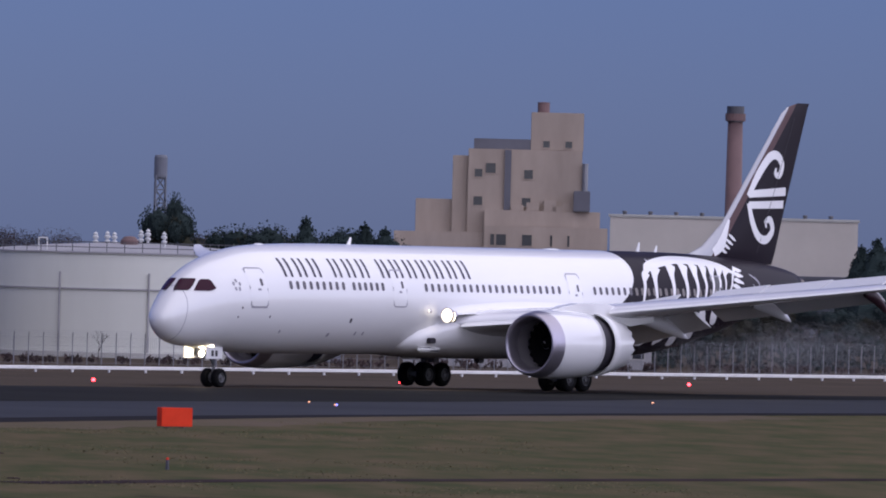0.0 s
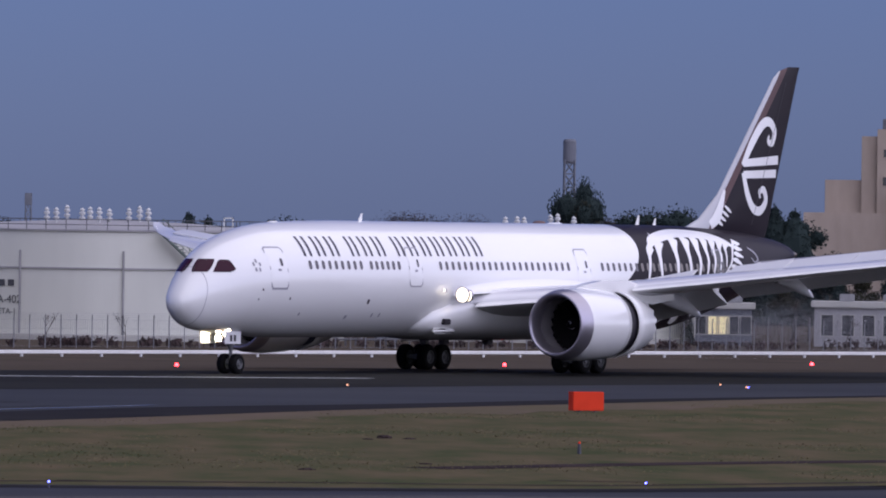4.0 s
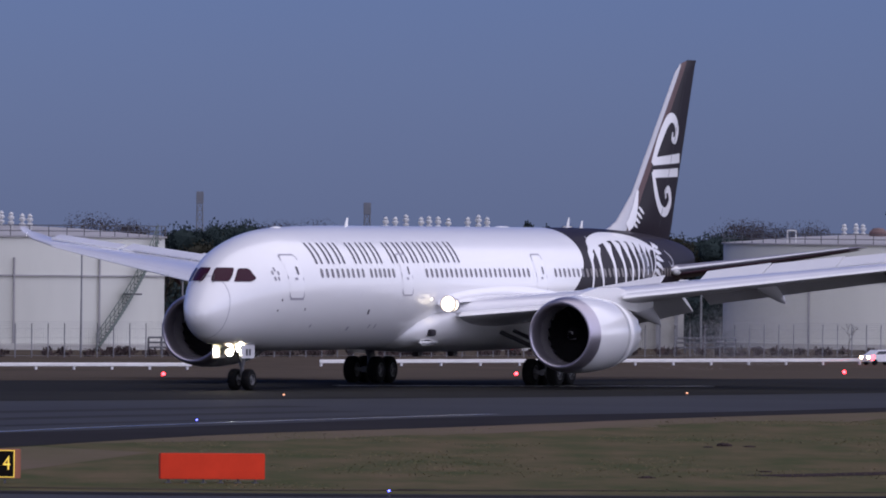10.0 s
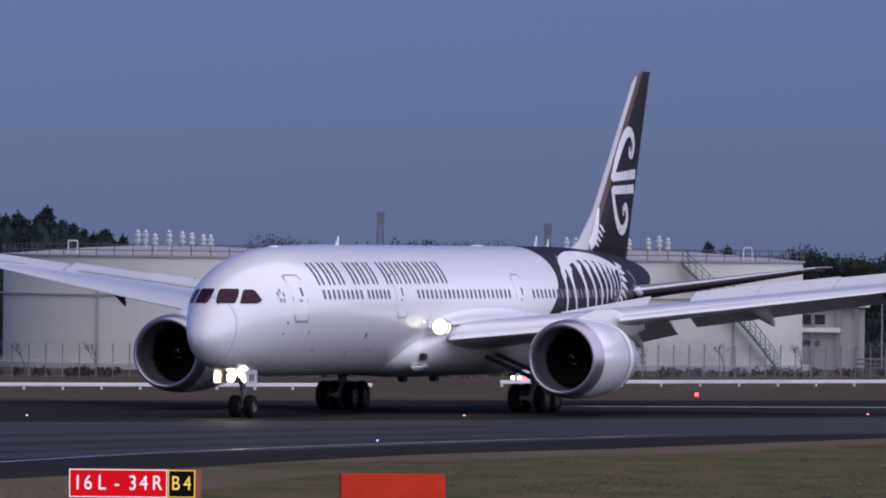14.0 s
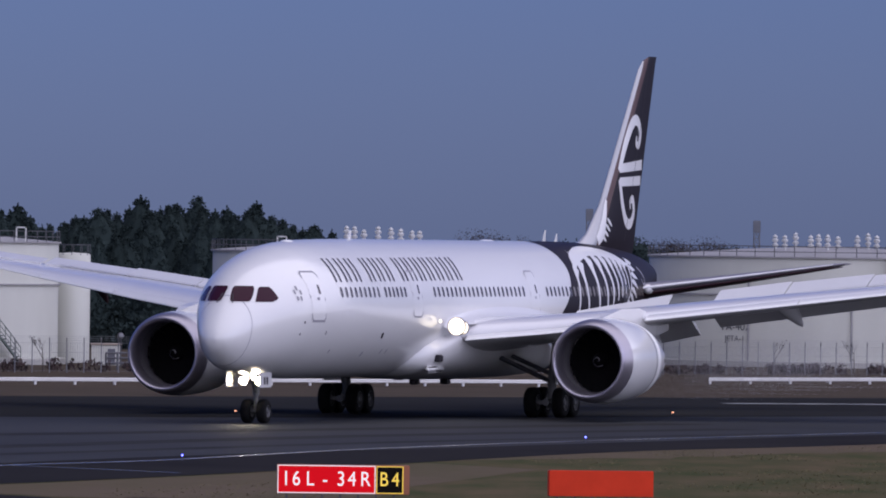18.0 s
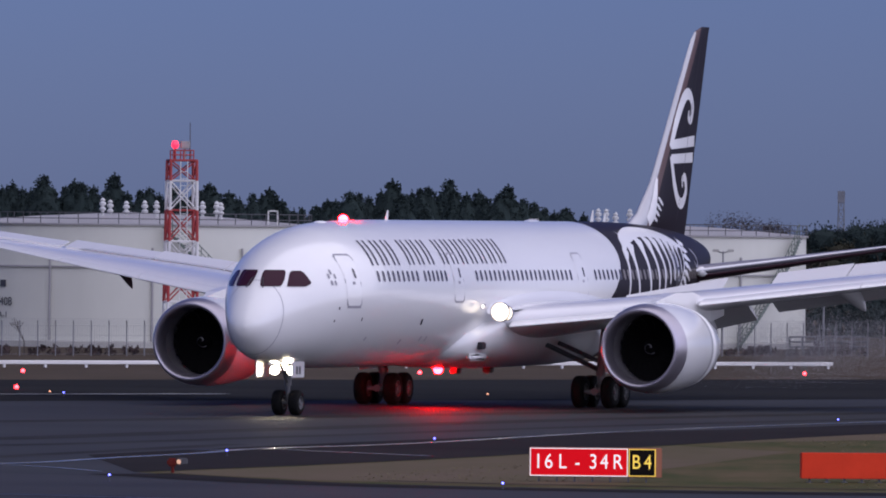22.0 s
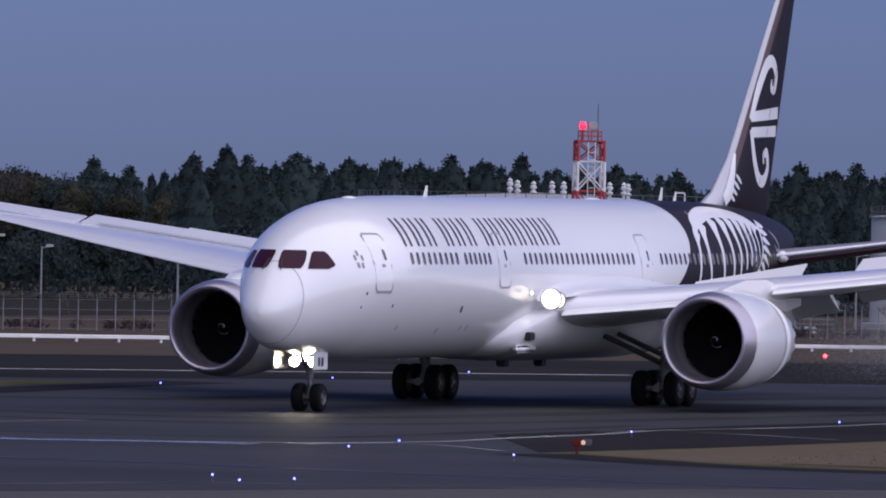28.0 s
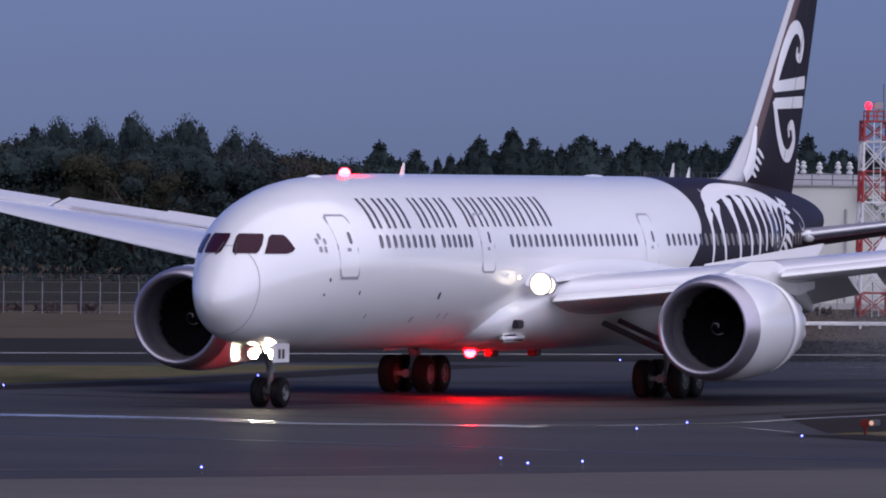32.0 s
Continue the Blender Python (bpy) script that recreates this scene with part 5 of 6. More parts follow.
def slopes(c):
    """Monotone tangents at the stations, so that the body runs smoothly."""
    d = [(c[k + 1] - c[k]) / (STA[k + 1] - STA[k]) for k in range(len(c) - 1)]
    m = [d[0]] + [0.0 if a * b <= 0 else 2 * a * b / (a + b) for a, b in zip(d, d[1:])] + [d[-1]]
    return m


TABLES = [(c, slopes(c)) for c in (TOPZ, BOTZ, HALFW, MIDZ)]


def section(s):
    s = min(max(s, STA[0]), STA[-1])
    k = min(int(np.searchsorted(STA, s, side="right")) - 1, len(STA) - 2)
    w = STA[k + 1] - STA[k]
    t = (s - STA[k]) / w
    out = []
    for c, m in TABLES:
        out.append((2 * t ** 3 - 3 * t * t + 1) * c[k] + (t ** 3 - 2 * t * t + t) * w * m[k] + (3 * t * t - 2 * t ** 3) * c[k + 1] + (t ** 3 - t * t) * w * m[k + 1])
    return out


def hull(s, th, off=0.0):
    """Hull point at station s, angle th from the crown towards port."""
    top, bot, hw, mid = section(s)
    c, sn = math.cos(th), math.sin(th)
    z = mid + ((top - mid) if c > 0 else (mid - bot)) * c
    return Vector((-s, hw * sn, z)) + Vector((0, sn, c)) * off


def side(s, z, port=1, off=0.012):
    """Hull point at station s and height z."""
    top, bot, hw, mid = section(s)
    f = (z - mid) / ((top - mid) if z > mid else (mid - bot))
    f = max(-0.999, min(0.999, f))
    return Vector((-s, port * (hw + off) * math.sqrt(1 - f * f), z + off * f))


def nose_at(y, z, off=0.015):
    """Hull point on the nose at lateral y and height z."""
    lo, hi = STA[0], 8.0
    for _ in range(30):
        s = (lo + hi) / 2
        top, bot, hw, mid = section(s)
        f = (z - mid) / ((top - mid) if z > mid else (mid - bot))
        if (y / hw) ** 2 + f * f > 1:
            lo = s
        else:
            hi = s
    return Vector((-hi + off * 0.7, y * (1 + off * 0.3), z + off * 0.5))


plane = thing("airliner", "white twin-engine airliner with a black fern-patterned tail, taxiing", "airplane")

ns = []
s = STA[0]
while s < 61.85:
    ns.append(s)
    s += 0.04 if s < 0.9 else 0.1 if s < 1.6 else 0.25 if s < 10 else 0.8 if s < 42 else 0.5
ns.append(61.9)
NR = 72
bm = bmesh.new()
rings = [[bm.verts.new(hull(s, k * math.tau / NR)) for k in range(NR)] for s in ns]
for a, b in zip(rings, rings[1:]):
    for k in range(NR):
        j = (k + 1) % NR
        bm.faces.new((a[k], a[j], b[j], b[k]))
bm.faces.new(rings[0][::-1]), bm.faces.new(rings[-1])
part("fuselage", bm, HULL, plane, "glossy white body with a black rear", smooth=True)


def ribbon(path, widths, place, n=10):
    """A strip along a 2D path with a width for each point, laid on a surface by place(a, b)."""
    pts = smooth_path(path, n) if len(path) > 2 else [tuple(Vector(path[0]).lerp(Vector(path[1]), k / n)) for k in range(n + 1)]
    ws = np.interp(np.linspace(0, 1, len(pts)), np.linspace(0, 1, len(widths)), widths)
    bm = bmesh.new()
    rows = []
    for i, p in enumerate(pts):
        d = (Vector(pts[min(i + 1, len(pts) - 1)]) - Vector(pts[max(i - 1, 0)])).normalized()
        nv = Vector((-d.y, d.x)) * ws[i] / 2
        p = Vector(p)
        rows.append([bm.verts.new(place(*(p + nv * f))) for f in (1, 0, -1)])
    for r, q in zip(rows, rows[1:]):
        for k in (0, 1):
            bm.faces.new((r[k], r[k + 1], q[k + 1], q[k]))
    bmesh.ops.remove_doubles(bm, verts=bm.verts[:], dist=0.0005)
    return bm


def polygon(outline, place, sub=1):
    bm = bmesh.new()
    bm.faces.new([bm.verts.new(place(*p)) for p in outline])
    return bm


def patch(rows, place, n=8):
    """A grid between the two ends of each row (height, from, to)."""
    bm = bmesh.new()
    grid = [[bm.verts.new(place(a + (b - a) * k / n, z)) for k in range(n + 1)] for z, a, b in rows]
    for r, q in zip(grid, grid[1:]):
        for k in range(n):
            bm.faces.new((r[k], r[k + 1], q[k + 1], q[k]))
    return bm


def rounded(a0, a1, b0, b1, r, n=3):
    out = []
    for cx, cy, t0 in ((a1 - r, b1 - r, 0), (a0 + r, b1 - r, 90), (a0 + r, b0 + r, 180), (a1 - r, b0 + r, 270)):
        for k in range(n + 1):
            t = radians(t0 + 90 * k / n)
            out.append((cx + r * math.cos(t), cy + r * math.sin(t)))
    return out


for port in (1, -1):
    sd = lambda s, z, o=0.014: side(s, z, port, o)
    # cabin windows, pitch 0.58 m, in the groups between the doors
    proto = {}
    s_list = []
    for s0, s1, n in ((9.05, 13.7, 9), (14.66, 17.3, 6), (21.3, 33.9, 22), (37.35, 55.0, 31)):
        s_list += [s0 + (s1 - s0) * k / (n - 1) for k in range(n)]
    for s in s_list:
        part("cabin_window", polygon(rounded(s - 0.135, s + 0.135, 5.40, 5.86, 0.12), lambda a, b: sd(a, b, 0.012)), CABIN_GLASS if s < 41.2 else TAIL_GLASS, plane)
    # doors
    for s0, s1, z0, z1 in ((5.8, 7.08, 4.42, 6.5), (18.25, 19.45, 4.55, 6.55), (34.85, 36.1, 4.55, 6.55), (49.4, 50.6, 4.6, 6.6)):
        white = s0 < 40
        door = part("door", ribbon([((s0 + s1) / 2, z0), ((s0 + s1) / 2, z1)], [s1 - s0, s1 - s0], lambda a, b: sd(a, b, 0.010), 8), PLAIN_WHITE if white else LIVERY_BLACK, plane, "closed passenger door", smooth=True)
        loop = rounded(s0, s1, z0, z1, 0.2, 4)
        part("door_seam", ribbon(loop + [loop[0]], [0.07], sd, 2), SEAM, door)
        part("door_window", polygon(rounded((s0 + s1) / 2 + 0.16, (s0 + s1) / 2 + 0.36, 5.55, 5.95, 0.08), lambda a, b: sd(a, b, 0.018)), CABIN_GLASS, door)
        part("door_handle", polygon(rounded((s0 + s1) / 2 - 0.1, (s0 + s1) / 2 + 0.16, 5.3, 5.42, 0.05), lambda a, b: sd(a, b, 0.018)), SEAM, door)
        if s0 < 10:
            part("door_sill", ribbon([(s0 + 0.03, z0 - 0.02), (s1 - 0.03, z0 - 0.02)], [0.09, 0.09], sd, 3), SEAM, door)
    # the title on the side as plain upright bars
    s = 8.6
    for word in (3, 3, 7):
        for k in range(word):
            w = 1.06
            for f in (0.22, 0.72):
                part("title_bar", ribbon([(s + f * w, 6.03 + 0.008 * s * 0.6), (s + f * w, 6.03 + 0.008 * s * 0.6 + 1.0)], [0.2, 0.2], sd, 4), TITLE, plane, "dark bar of the side title")
            s += w + 0.19
        s += 0.62
    # small round emblem of five leaves behind the cockpit
    for k in range(5):
        t = math.tau * k / 5 + 0.3
        cx, cz = 4.95 + 0.2 * math.cos(t), 5.56 + 0.24 * math.sin(t)
        part("emblem_leaf", polygon(rounded(cx - 0.06, cx + 0.06, cz - 0.1, cz + 0.1, 0.05), lambda a, b: sd(a, b, 0.016)), SEAM, plane)
    # sensors and vents on the lower body
    for cs, cz, w, hh in ((7.4, 3.9, 0.10, 0.14), (8.7, 3.1, 0.14, 0.16), (14.6, 3.75, 0.2, 0.24), (13.1, 2.95, 0.22, 0.2), (15.5, 3.05, 0.14, 0.2), (16.2, 3.05, 0.14, 0.2), (5.2, 4.35, 0.1, 0.12), (5.0, 3.85, 0.08, 0.1)):
        part("vent", polygon(rounded(cs - w / 2, cs + w / 2, cz - hh / 2, cz + hh / 2, 0.03), sd), SEAM if cs > 7 and cz < 3.5 else CABIN_GLASS, plane)
    # fern leaves on the black rear body: a spine with long blades, then a hanging lower row
    part("fern_spine", ribbon([(43.0, 6.75), (43.5, 7.02), (44.6, 7.25), (46.5, 7.46), (48.5, 7.45), (50.3, 7.32), (51.5, 7.1), (52.4, 6.8)], [0.3, 0.42, 0.46, 0.42, 0.44, 0.46, 0.4, 0.2], sd, 6), LIVERY_WHITE, plane)
    for top, mid, bot, w in (((43.0, 6.75), (42.4, 5.93), (41.9, 4.7), 0.3), ((44.15, 7.1), (43.5, 5.92), (43.38, 4.74), 0.36), ((45.85, 7.25), (45.31, 5.92), (45.05, 4.8), 0.36), ((47.15, 7.25), (46.68, 5.92), (46.4, 4.85), 0.34),
                             ((48.2, 7.25), (47.8, 5.92), (47.4, 5.0), 0.32), ((49.2, 7.2), (48.75, 6.0), (48.35, 5.2), 0.28), ((50.1, 7.15), (49.6, 6.1), (49.2, 5.35), 0.26), ((50.9, 7.05), (50.4, 6.2), (50.0, 5.5), 0.24), ((51.6, 6.95), (51.1, 6.3), (50.8, 5.7), 0.2)):
        part("fern_blade", ribbon([(top[0] + 0.15, top[1] + (0.1 if top[0] > 43.5 else 0.0)), ((top[0] + mid[0]) / 2 - 0.08, (top[1] + mid[1]) / 2 + 0.1), mid, bot], [w * (2.4 if top[0] > 43.5 else 1.3), w * 1.5, w, w * 0.75, w * 0.55], sd, 6), LIVERY_WHITE, plane)
    part("fern_stem", ribbon([(52.9, 7.15), (52.1, 6.6), (51.5, 5.9), (50.6, 5.3), (49.6, 4.85)], [0.2, 0.16, 0.14, 0.1, 0.06], sd, 8), LIVERY_WHITE, plane)
    for s0, z0, ds, dz in ((52.7, 7.0, 0.75, -0.05), (52.4, 6.72, 0.95, -0.1), (52.1, 6.42, 1.1, -0.22), (51.8, 6.1, 1.15, -0.35), (51.45, 5.75, 1.1, -0.45), (51.0, 5.45, 0.95, -0.5), (50.4, 5.15, 0.8, -0.45)):
        part("fern_blade", ribbon([(s0, z0), (s0 + ds * 0.5, z0 + dz * 0.3), (s0 + ds, z0 + dz)], [0.12, 0.32, 0.22, 0.08], sd, 6), LIVERY_WHITE, plane)
    part("fern_curl", ribbon([(54.2, 6.75), (54.9, 6.45), (55.2, 6.1), (54.7, 5.95), (54.3, 6.2)], [0.08, 0.14, 0.14, 0.1, 0.06], sd, 8), SEAM, plane)
    for path in (((49.55, 4.95), (49.7, 4.3), (50.15, 3.85)), ((48.2, 4.9), (48.3, 4.1), (49.1, 3.5)), ((47.15, 4.8), (47.15, 3.9), (48.3, 3.0)), ((46.6, 3.9), (46.1, 3.1), (46.7, 2.6)), ((45.3, 3.6), (44.6, 3.0), (44.5, 2.6)), ((43.9, 3.4), (43.1, 2.95), (42.7, 2.6))):
        part("fern_blade", ribbon(path, [0.3, 0.8, 0.75, 0.15], sd, 6), LIVERY_WHITE, plane)
    # cockpit windows: rows of (height, from, to) laid on the hull
    part("cockpit_window", patch([(5.21, 1.13, 1.62), (5.30, 1.12, 1.72), (5.38, 1.11, 1.73), (5.60, 1.08, 1.58), (5.76, 1.05, 1.45), (5.84, 1.08, 1.34)], lambda a, z: nose_at(port * a, z, 0.03)), COCKPIT_GLASS, plane, "dark cockpit side window", smooth=True)
    part("cockpit_window", patch([(5.22, 0.24, 0.93), (5.30, 0.19, 0.97), (5.50, 0.14, 0.98), (5.76, 0.11, 0.93), (5.87, 0.15, 0.86)], lambda a, z: nose_at(port * a, z, 0.03)), COCKPIT_GLASS, plane, "dark cockpit windscreen", smooth=True)
    part("wiper", tube(bmesh.new(), nose_at(port * 0.35, 5.16, 0.05), nose_at(port * 0.22, 5.55, 0.06), 0.022), LIVERY_BLACK, plane)

# nose cap seam, slightly darker ring
bm = bmesh.new()
prev = None
for k in range(65):
    t = k * math.tau / 64
    p, q = hull(1.86 + 0.25 * math.cos(t), t, 0.008), hull(1.89 + 0.25 * math.cos(t), t, 0.008)
    cur = (bm.verts.new(p), bm.verts.new(q))
    if prev:
        bm.faces.new((prev[0], prev[1], cur[1], cur[0]))
    prev = cur
part("nose_seam", bm, SEAM, plane)

# belly fairing
bm = bmesh.new()
BS, BW, BB, BT = [20.2, 21.0, 22.7, 25.0, 30.0, 36.0, 39.0, 42.0], [1.6, 2.75, 3.2, 3.35, 3.4, 3.3, 2.8, 1.5], [2.2, 1.9, 1.74, 1.68, 1.66, 1.7, 1.8, 2.1], [2.6, 3.0, 3.5, 3.75, 3.8, 3.7, 3.1, 2.5]
rings = []
for s in np.linspace(20.2, 42, 48):
    w, b, t = (float(np.interp(s, BS, c)) for c in (BW, BB, BT))
    ring = []
    for k in range(28):
        u = -1 + 2 * k / 27
        zz = b + (t - b) * abs(u) ** 2.6
        ring.append(bm.verts.new((-s, w * math.sin(u * math.pi / 2) * (1 - 0.04 * abs(u) ** 8), zz)))
    ring = [bm.verts.new((-s, -min(w - 0.1, 2.2), t + 0.35))] + ring + [bm.verts.new((-s, min(w - 0.1, 2.2), t + 0.35))]
    rings.append(ring)
for a, b in zip(rings, rings[1:]):
    for k in range(29):
        bm.faces.new((a[k], b[k], b[k + 1], a[k + 1]))
part("belly_fairing", bm, PLAIN_WHITE, plane, "bulged white fairing below the wing root", smooth=True)
for cs, w, d in ((25.1, 0.34, 0.26), (29.4, 0.34, 0.28)):
    part("drain_mast", bevel_box(-cs - 0.3, -cs + 0.3, 0.45, 0.45 + w, 1.72 - d, 1.8, 0.05), CASCADE, plane, "dark fin-shaped drain mast")
for port in (1, -1):
    bm = bevel_box(-22.9, -20.9, -0.14, 0.14, -0.16, 0.16, 0.1)
    sc = part("air_inlet", bm, PLAIN_WHITE, plane, "ram-air inlet scoop", smooth=True)
    sc.matrix_basis = pose(0, port * 2.62, 2.22)
    # solid dark block, the shade inside the slot put into its colour
    part("air_inlet_mouth", bevel_box(-22.15, -21.5, port * 2.84 - 0.12, port * 2.84 + 0.12, 2.55, 2.86, 0.04), CASCADE, plane, "dark block for the shaded outlet slot")


def airfoil(n=13, t=0.11):
    """Unit-chord loop of (x, z) from trailing edge over the top and back."""
    xs = [0.5 * (1 + math.cos(math.pi * k / n)) for k in range(n + 1)]
    th = [5 * t * (0.2969 * math.sqrt(x) - 0.126 * x - 0.3516 * x * x + 0.2843 * x ** 3 - 0.1015 * x ** 4) for x in xs]
    return [(x, y) for x, y in zip(xs, th)] + [(x, -y * 0.8) for x, y in list(zip(xs, th))[::-1][1:-1]]


def loft(secs, mapper, ends=True):
    """secs: (position, leading station, trailing station, height, thickness)."""
    bm = bmesh.new()
    rings = []
    for pos, le, te, hgt, t in secs:
        rings.append([bm.verts.new(mapper(pos, le + (te - le) * x, hgt + z * (te - le))) for x, z in airfoil(13, t)])
    n = len(rings[0])
    for a, b in zip(rings, rings[1:]):
        for k in range(n):
            j = (k + 1) % n
            bm.faces.new((a[k], a[j], b[j], b[k]))
    if ends:
        for ring in (rings[0], rings[-1]):
            bm.faces.new([bm.verts.new(v.co) for v in ring])
    bmesh.ops.recalc_face_normals(bm, faces=bm.faces[:])
    return bm


WING = [(1.5, 22.9, 37.4, 3.45, 0.125), (3.2, 24.0, 37.5, 3.70, 0.125), (6.5, 26.1, 37.7, 4.05, 0.115), (10.0, 28.35, 38.0, 4.50, 0.105), (15.0, 31.55, 39.2, 5.15, 0.10), (21.0, 35.4, 40.5, 5.95, 0.095), (26.3, 38.8, 41.75, 6.70, 0.09), (28.2, 40.5, 42.4, 7.02, 0.085), (29.5, 41.85, 42.95, 7.36, 0.08), (30.05, 42.6, 43.25, 7.62, 0.08)]


def lift(y):
    """Rise of the trailing edge over the chord: the outer wing is twisted nose down."""
    return math.tan(radians(float(np.interp(y, [1.5, 6.0, 10.0, 15.0, 22.0, 30.0], [-1.0, 0.0, 2.2, 3.6, 4.2, 4.0]))))


def wing_at(y, col):
    ys = [w[0] for w in WING]
    return float(np.interp(y, ys, [w[col] for w in WING]))


def on_wing(y, st, dz=0.0):
    """Height of the chord plane at span y and station st, plus dz."""
    return wing_at(y, 3) + (st - wing_at(y, 1)) * lift(y) + dz


def mirrored(port, f):
    return lambda *a: f(*a) * Vector((1, port, 1))


for port in (1, -1):
    m3 = mirrored(port, lambda pos, st, z: Vector((-st, pos, z)))
    twisted = lambda pos, st, z: m3(pos, st, z + (st - wing_at(pos, 1)) * lift(pos))
    part("wing", loft(WING, twisted), WING_GREY, plane, "long pale grey swept wing with a raked tip", smooth=True)
    # slats ahead of the leading edge
    for y0, y1 in ((3.45, 8.7), (10.4, 16.3), (16.33, 21.2), (21.23, 26.2)):
        cuts = sorted({y0, y1, *(v for v in (6.5, 15.0, 21.0, 23.5) if y0 < v < y1)})
        size = {y: min(1.0, (wing_at(y, 2) - wing_at(y, 1)) / 8.0) for y in cuts}
        secs = [(y, wing_at(y, 1) - 0.5 * size[y], wing_at(y, 1) + 0.8 * size[y], wing_at(y, 3) - (0.24 if y1 < 9 else 0.1) * size[y], 0.13) for y in cuts]
        droop = lambda pos, st, z: m3(pos, st, z + 0.3 * (st - wing_at(pos, 1) + 0.5 * size[pos]))
        part("slat", loft(secs, droop), PLAIN_WHITE, plane, "drooped leading-edge slat", smooth=True)
    # fairing that blends the wing into the body
    bm = bmesh.new()
    rows = []
    for st in [22.6 + 16.9 * k / 35 for k in range(36)]:
        f = max(0.0, math.sin(math.pi * (st - 22.6) / 16.9)) ** 0.6
        lo = side(st, 4.3 + 0.66 * f, 1, 0.004 if f > 0.05 else -0.05)
        y2 = 2.95 + 1.15 * f
        p2 = Vector((-st, y2, 4.02 + 0.42 * f - 0.03 * (st - 22.6) * f))
        p1 = Vector((-st, lo.y + 0.12 * f, p2.z + 0.18 * f))
        rows.append([bm.verts.new(m3(p.y, st, p.z)) for p in (lo * (1 - k / 7) ** 2 + p1 * (2 * k / 7 * (1 - k / 7)) + p2 * (k / 7) ** 2 for k in range(8))])
    for a, b in zip(rows, rows[1:]):
        for k in range(7):
            bm.faces.new((a[k], a[k + 1], b[k + 1], b[k]))
    bmesh.ops.recalc_face_normals(bm, faces=bm.faces[:])
    part("root_fairing", bm, PLAIN_WHITE, plane, "smooth white fillet above the wing root", smooth=True)
    # flaps lowered behind the trailing edge
    for y0, y1, c, drop in ((3.4, 9.6, 2.3, 28), (10.6, 20.2, 1.55, 28)):
        ca, sa = math.cos(radians(drop)), math.sin(radians(drop))
        bm = bmesh.new()
        rings = []
        for y in (y0, y1):
            te = wing_at(y, 2) - 0.5
            z = on_wing(y, te, -0.12)
            cc = c if y == y0 else c * 0.85
            rings.append([bm.verts.new(m3(y, te + cc * (x * ca + zz * sa), z - cc * (x * sa - zz * ca))) for x, zz in airfoil(9, 0.12)])
        for k in range(len(rings[0])):
            j = (k + 1) % len(rings[0])
            bm.faces.new((rings[0][k], rings[0][j], rings[1][j], rings[1][k]))
        bm.faces.new(rings[0]), bm.faces.new(rings[1][::-1])
        bmesh.ops.recalc_face_normals(bm, faces=bm.faces[:])
        part("flap", bm, WING_GREY, plane, "lowered trailing-edge flap")
    # spoilers standing partly open on the upper surface
    if port > 0:
        panels = [(4.4, 8.85, 1.5, 30), (11.0, 14.15, 1.5, 24), (14.2, 17.8, 1.5, 22), (17.85, 21.5, 1.4, 21), (21.75, 26.2, 0.9, 7)]
    else:
        panels = [(4.4, 8.85, 1.5, 20), (8.9, 14.15, 1.5, 13), (14.2, 17.8, 1.5, 13), (17.85, 22.3, 1.45, 11), (22.55, 26.9, 1.1, 10)]
    for y0, y1, c, up in panels:
        bm = bmesh.new()
        vs = []
        ca, sa = math.cos(radians(up)), math.sin(radians(up))
        for y in (y0, y1):
            te = wing_at(y, 2) - 2.0
            z = on_wing(y, te, 0.26)
            vs += [m3(y, te, z), m3(y, te + c * ca, z + c * sa), m3(y, te + c * ca + 0.02, z + c * sa - 0.05), m3(y, te, z - 0.1)]
        v = [bm.verts.new(p) for p in vs]
        for f in ((0, 1, 5, 4), (1, 2, 6, 5), (2, 3, 7, 6), (3, 0, 4, 7), (3, 2, 1, 0), (4, 5, 6, 7)):
            bm.faces.new([v[k] for k in f])
        bmesh.ops.recalc_face_normals(bm, faces=bm.faces[:])
        part("spoiler", bm, PLAIN_WHITE, plane, "spoiler panel standing partly open")
    part("flap_gap", ribbon([(10.9, 0.0), (21.5, 0.0)], [0.1, 0.1], lambda y, w: m3(y, wing_at(y, 2) - 2.06 + w, on_wing(y, wing_at(y, 2) - 2.06 + w, 0.30)), 8), CASCADE, plane)
    # flap track fairings
    for y, L, r, hang in ((7.6, 4.4, 0.36, 0.95), (14.0, 3.9, 0.33, 0.95), (20.1, 2.4, 0.27, 1.15)):
        te = wing_at(y, 2)
        z = on_wing(y, te)
        bm = bmesh.new()
        rings = []
        for f in np.linspace(0, 1, 12):
            rr = r * max(0.03, math.sin(math.pi * min(1, 0.12 + f * 0.88)) ** 0.7)
            c = m3(y, te - L * 0.55 + L * f, z - 0.35 - hang * f ** 2)
            rings.append([bm.verts.new(c + Vector((0, rr * math.cos(t), 1.25 * rr * math.sin(t)))) for t in np.linspace(0, math.tau, 12, endpoint=False)])
        for a, b in zip(rings, rings[1:]):
            for k in range(12):
                bm.faces.new((a[k], a[(k + 1) % 12], b[(k + 1) % 12], b[k]))
        bmesh.ops.recalc_face_normals(bm, faces=bm.faces[:])
        part("flap_fairing", bm, STAB_UNDER if hang > 1 else WING_GREY, plane, "dark fairing at the flap end" if hang > 1 else "pointed fairing under the flap", smooth=True)
    part("tip_lamp", spin(bmesh.new(), [(-0.1, 0.0), (0, 0.07), (0.1, 0.0)], m3(29.2, 41.75, 7.28), "X", 8), NAV_WHITE, plane)
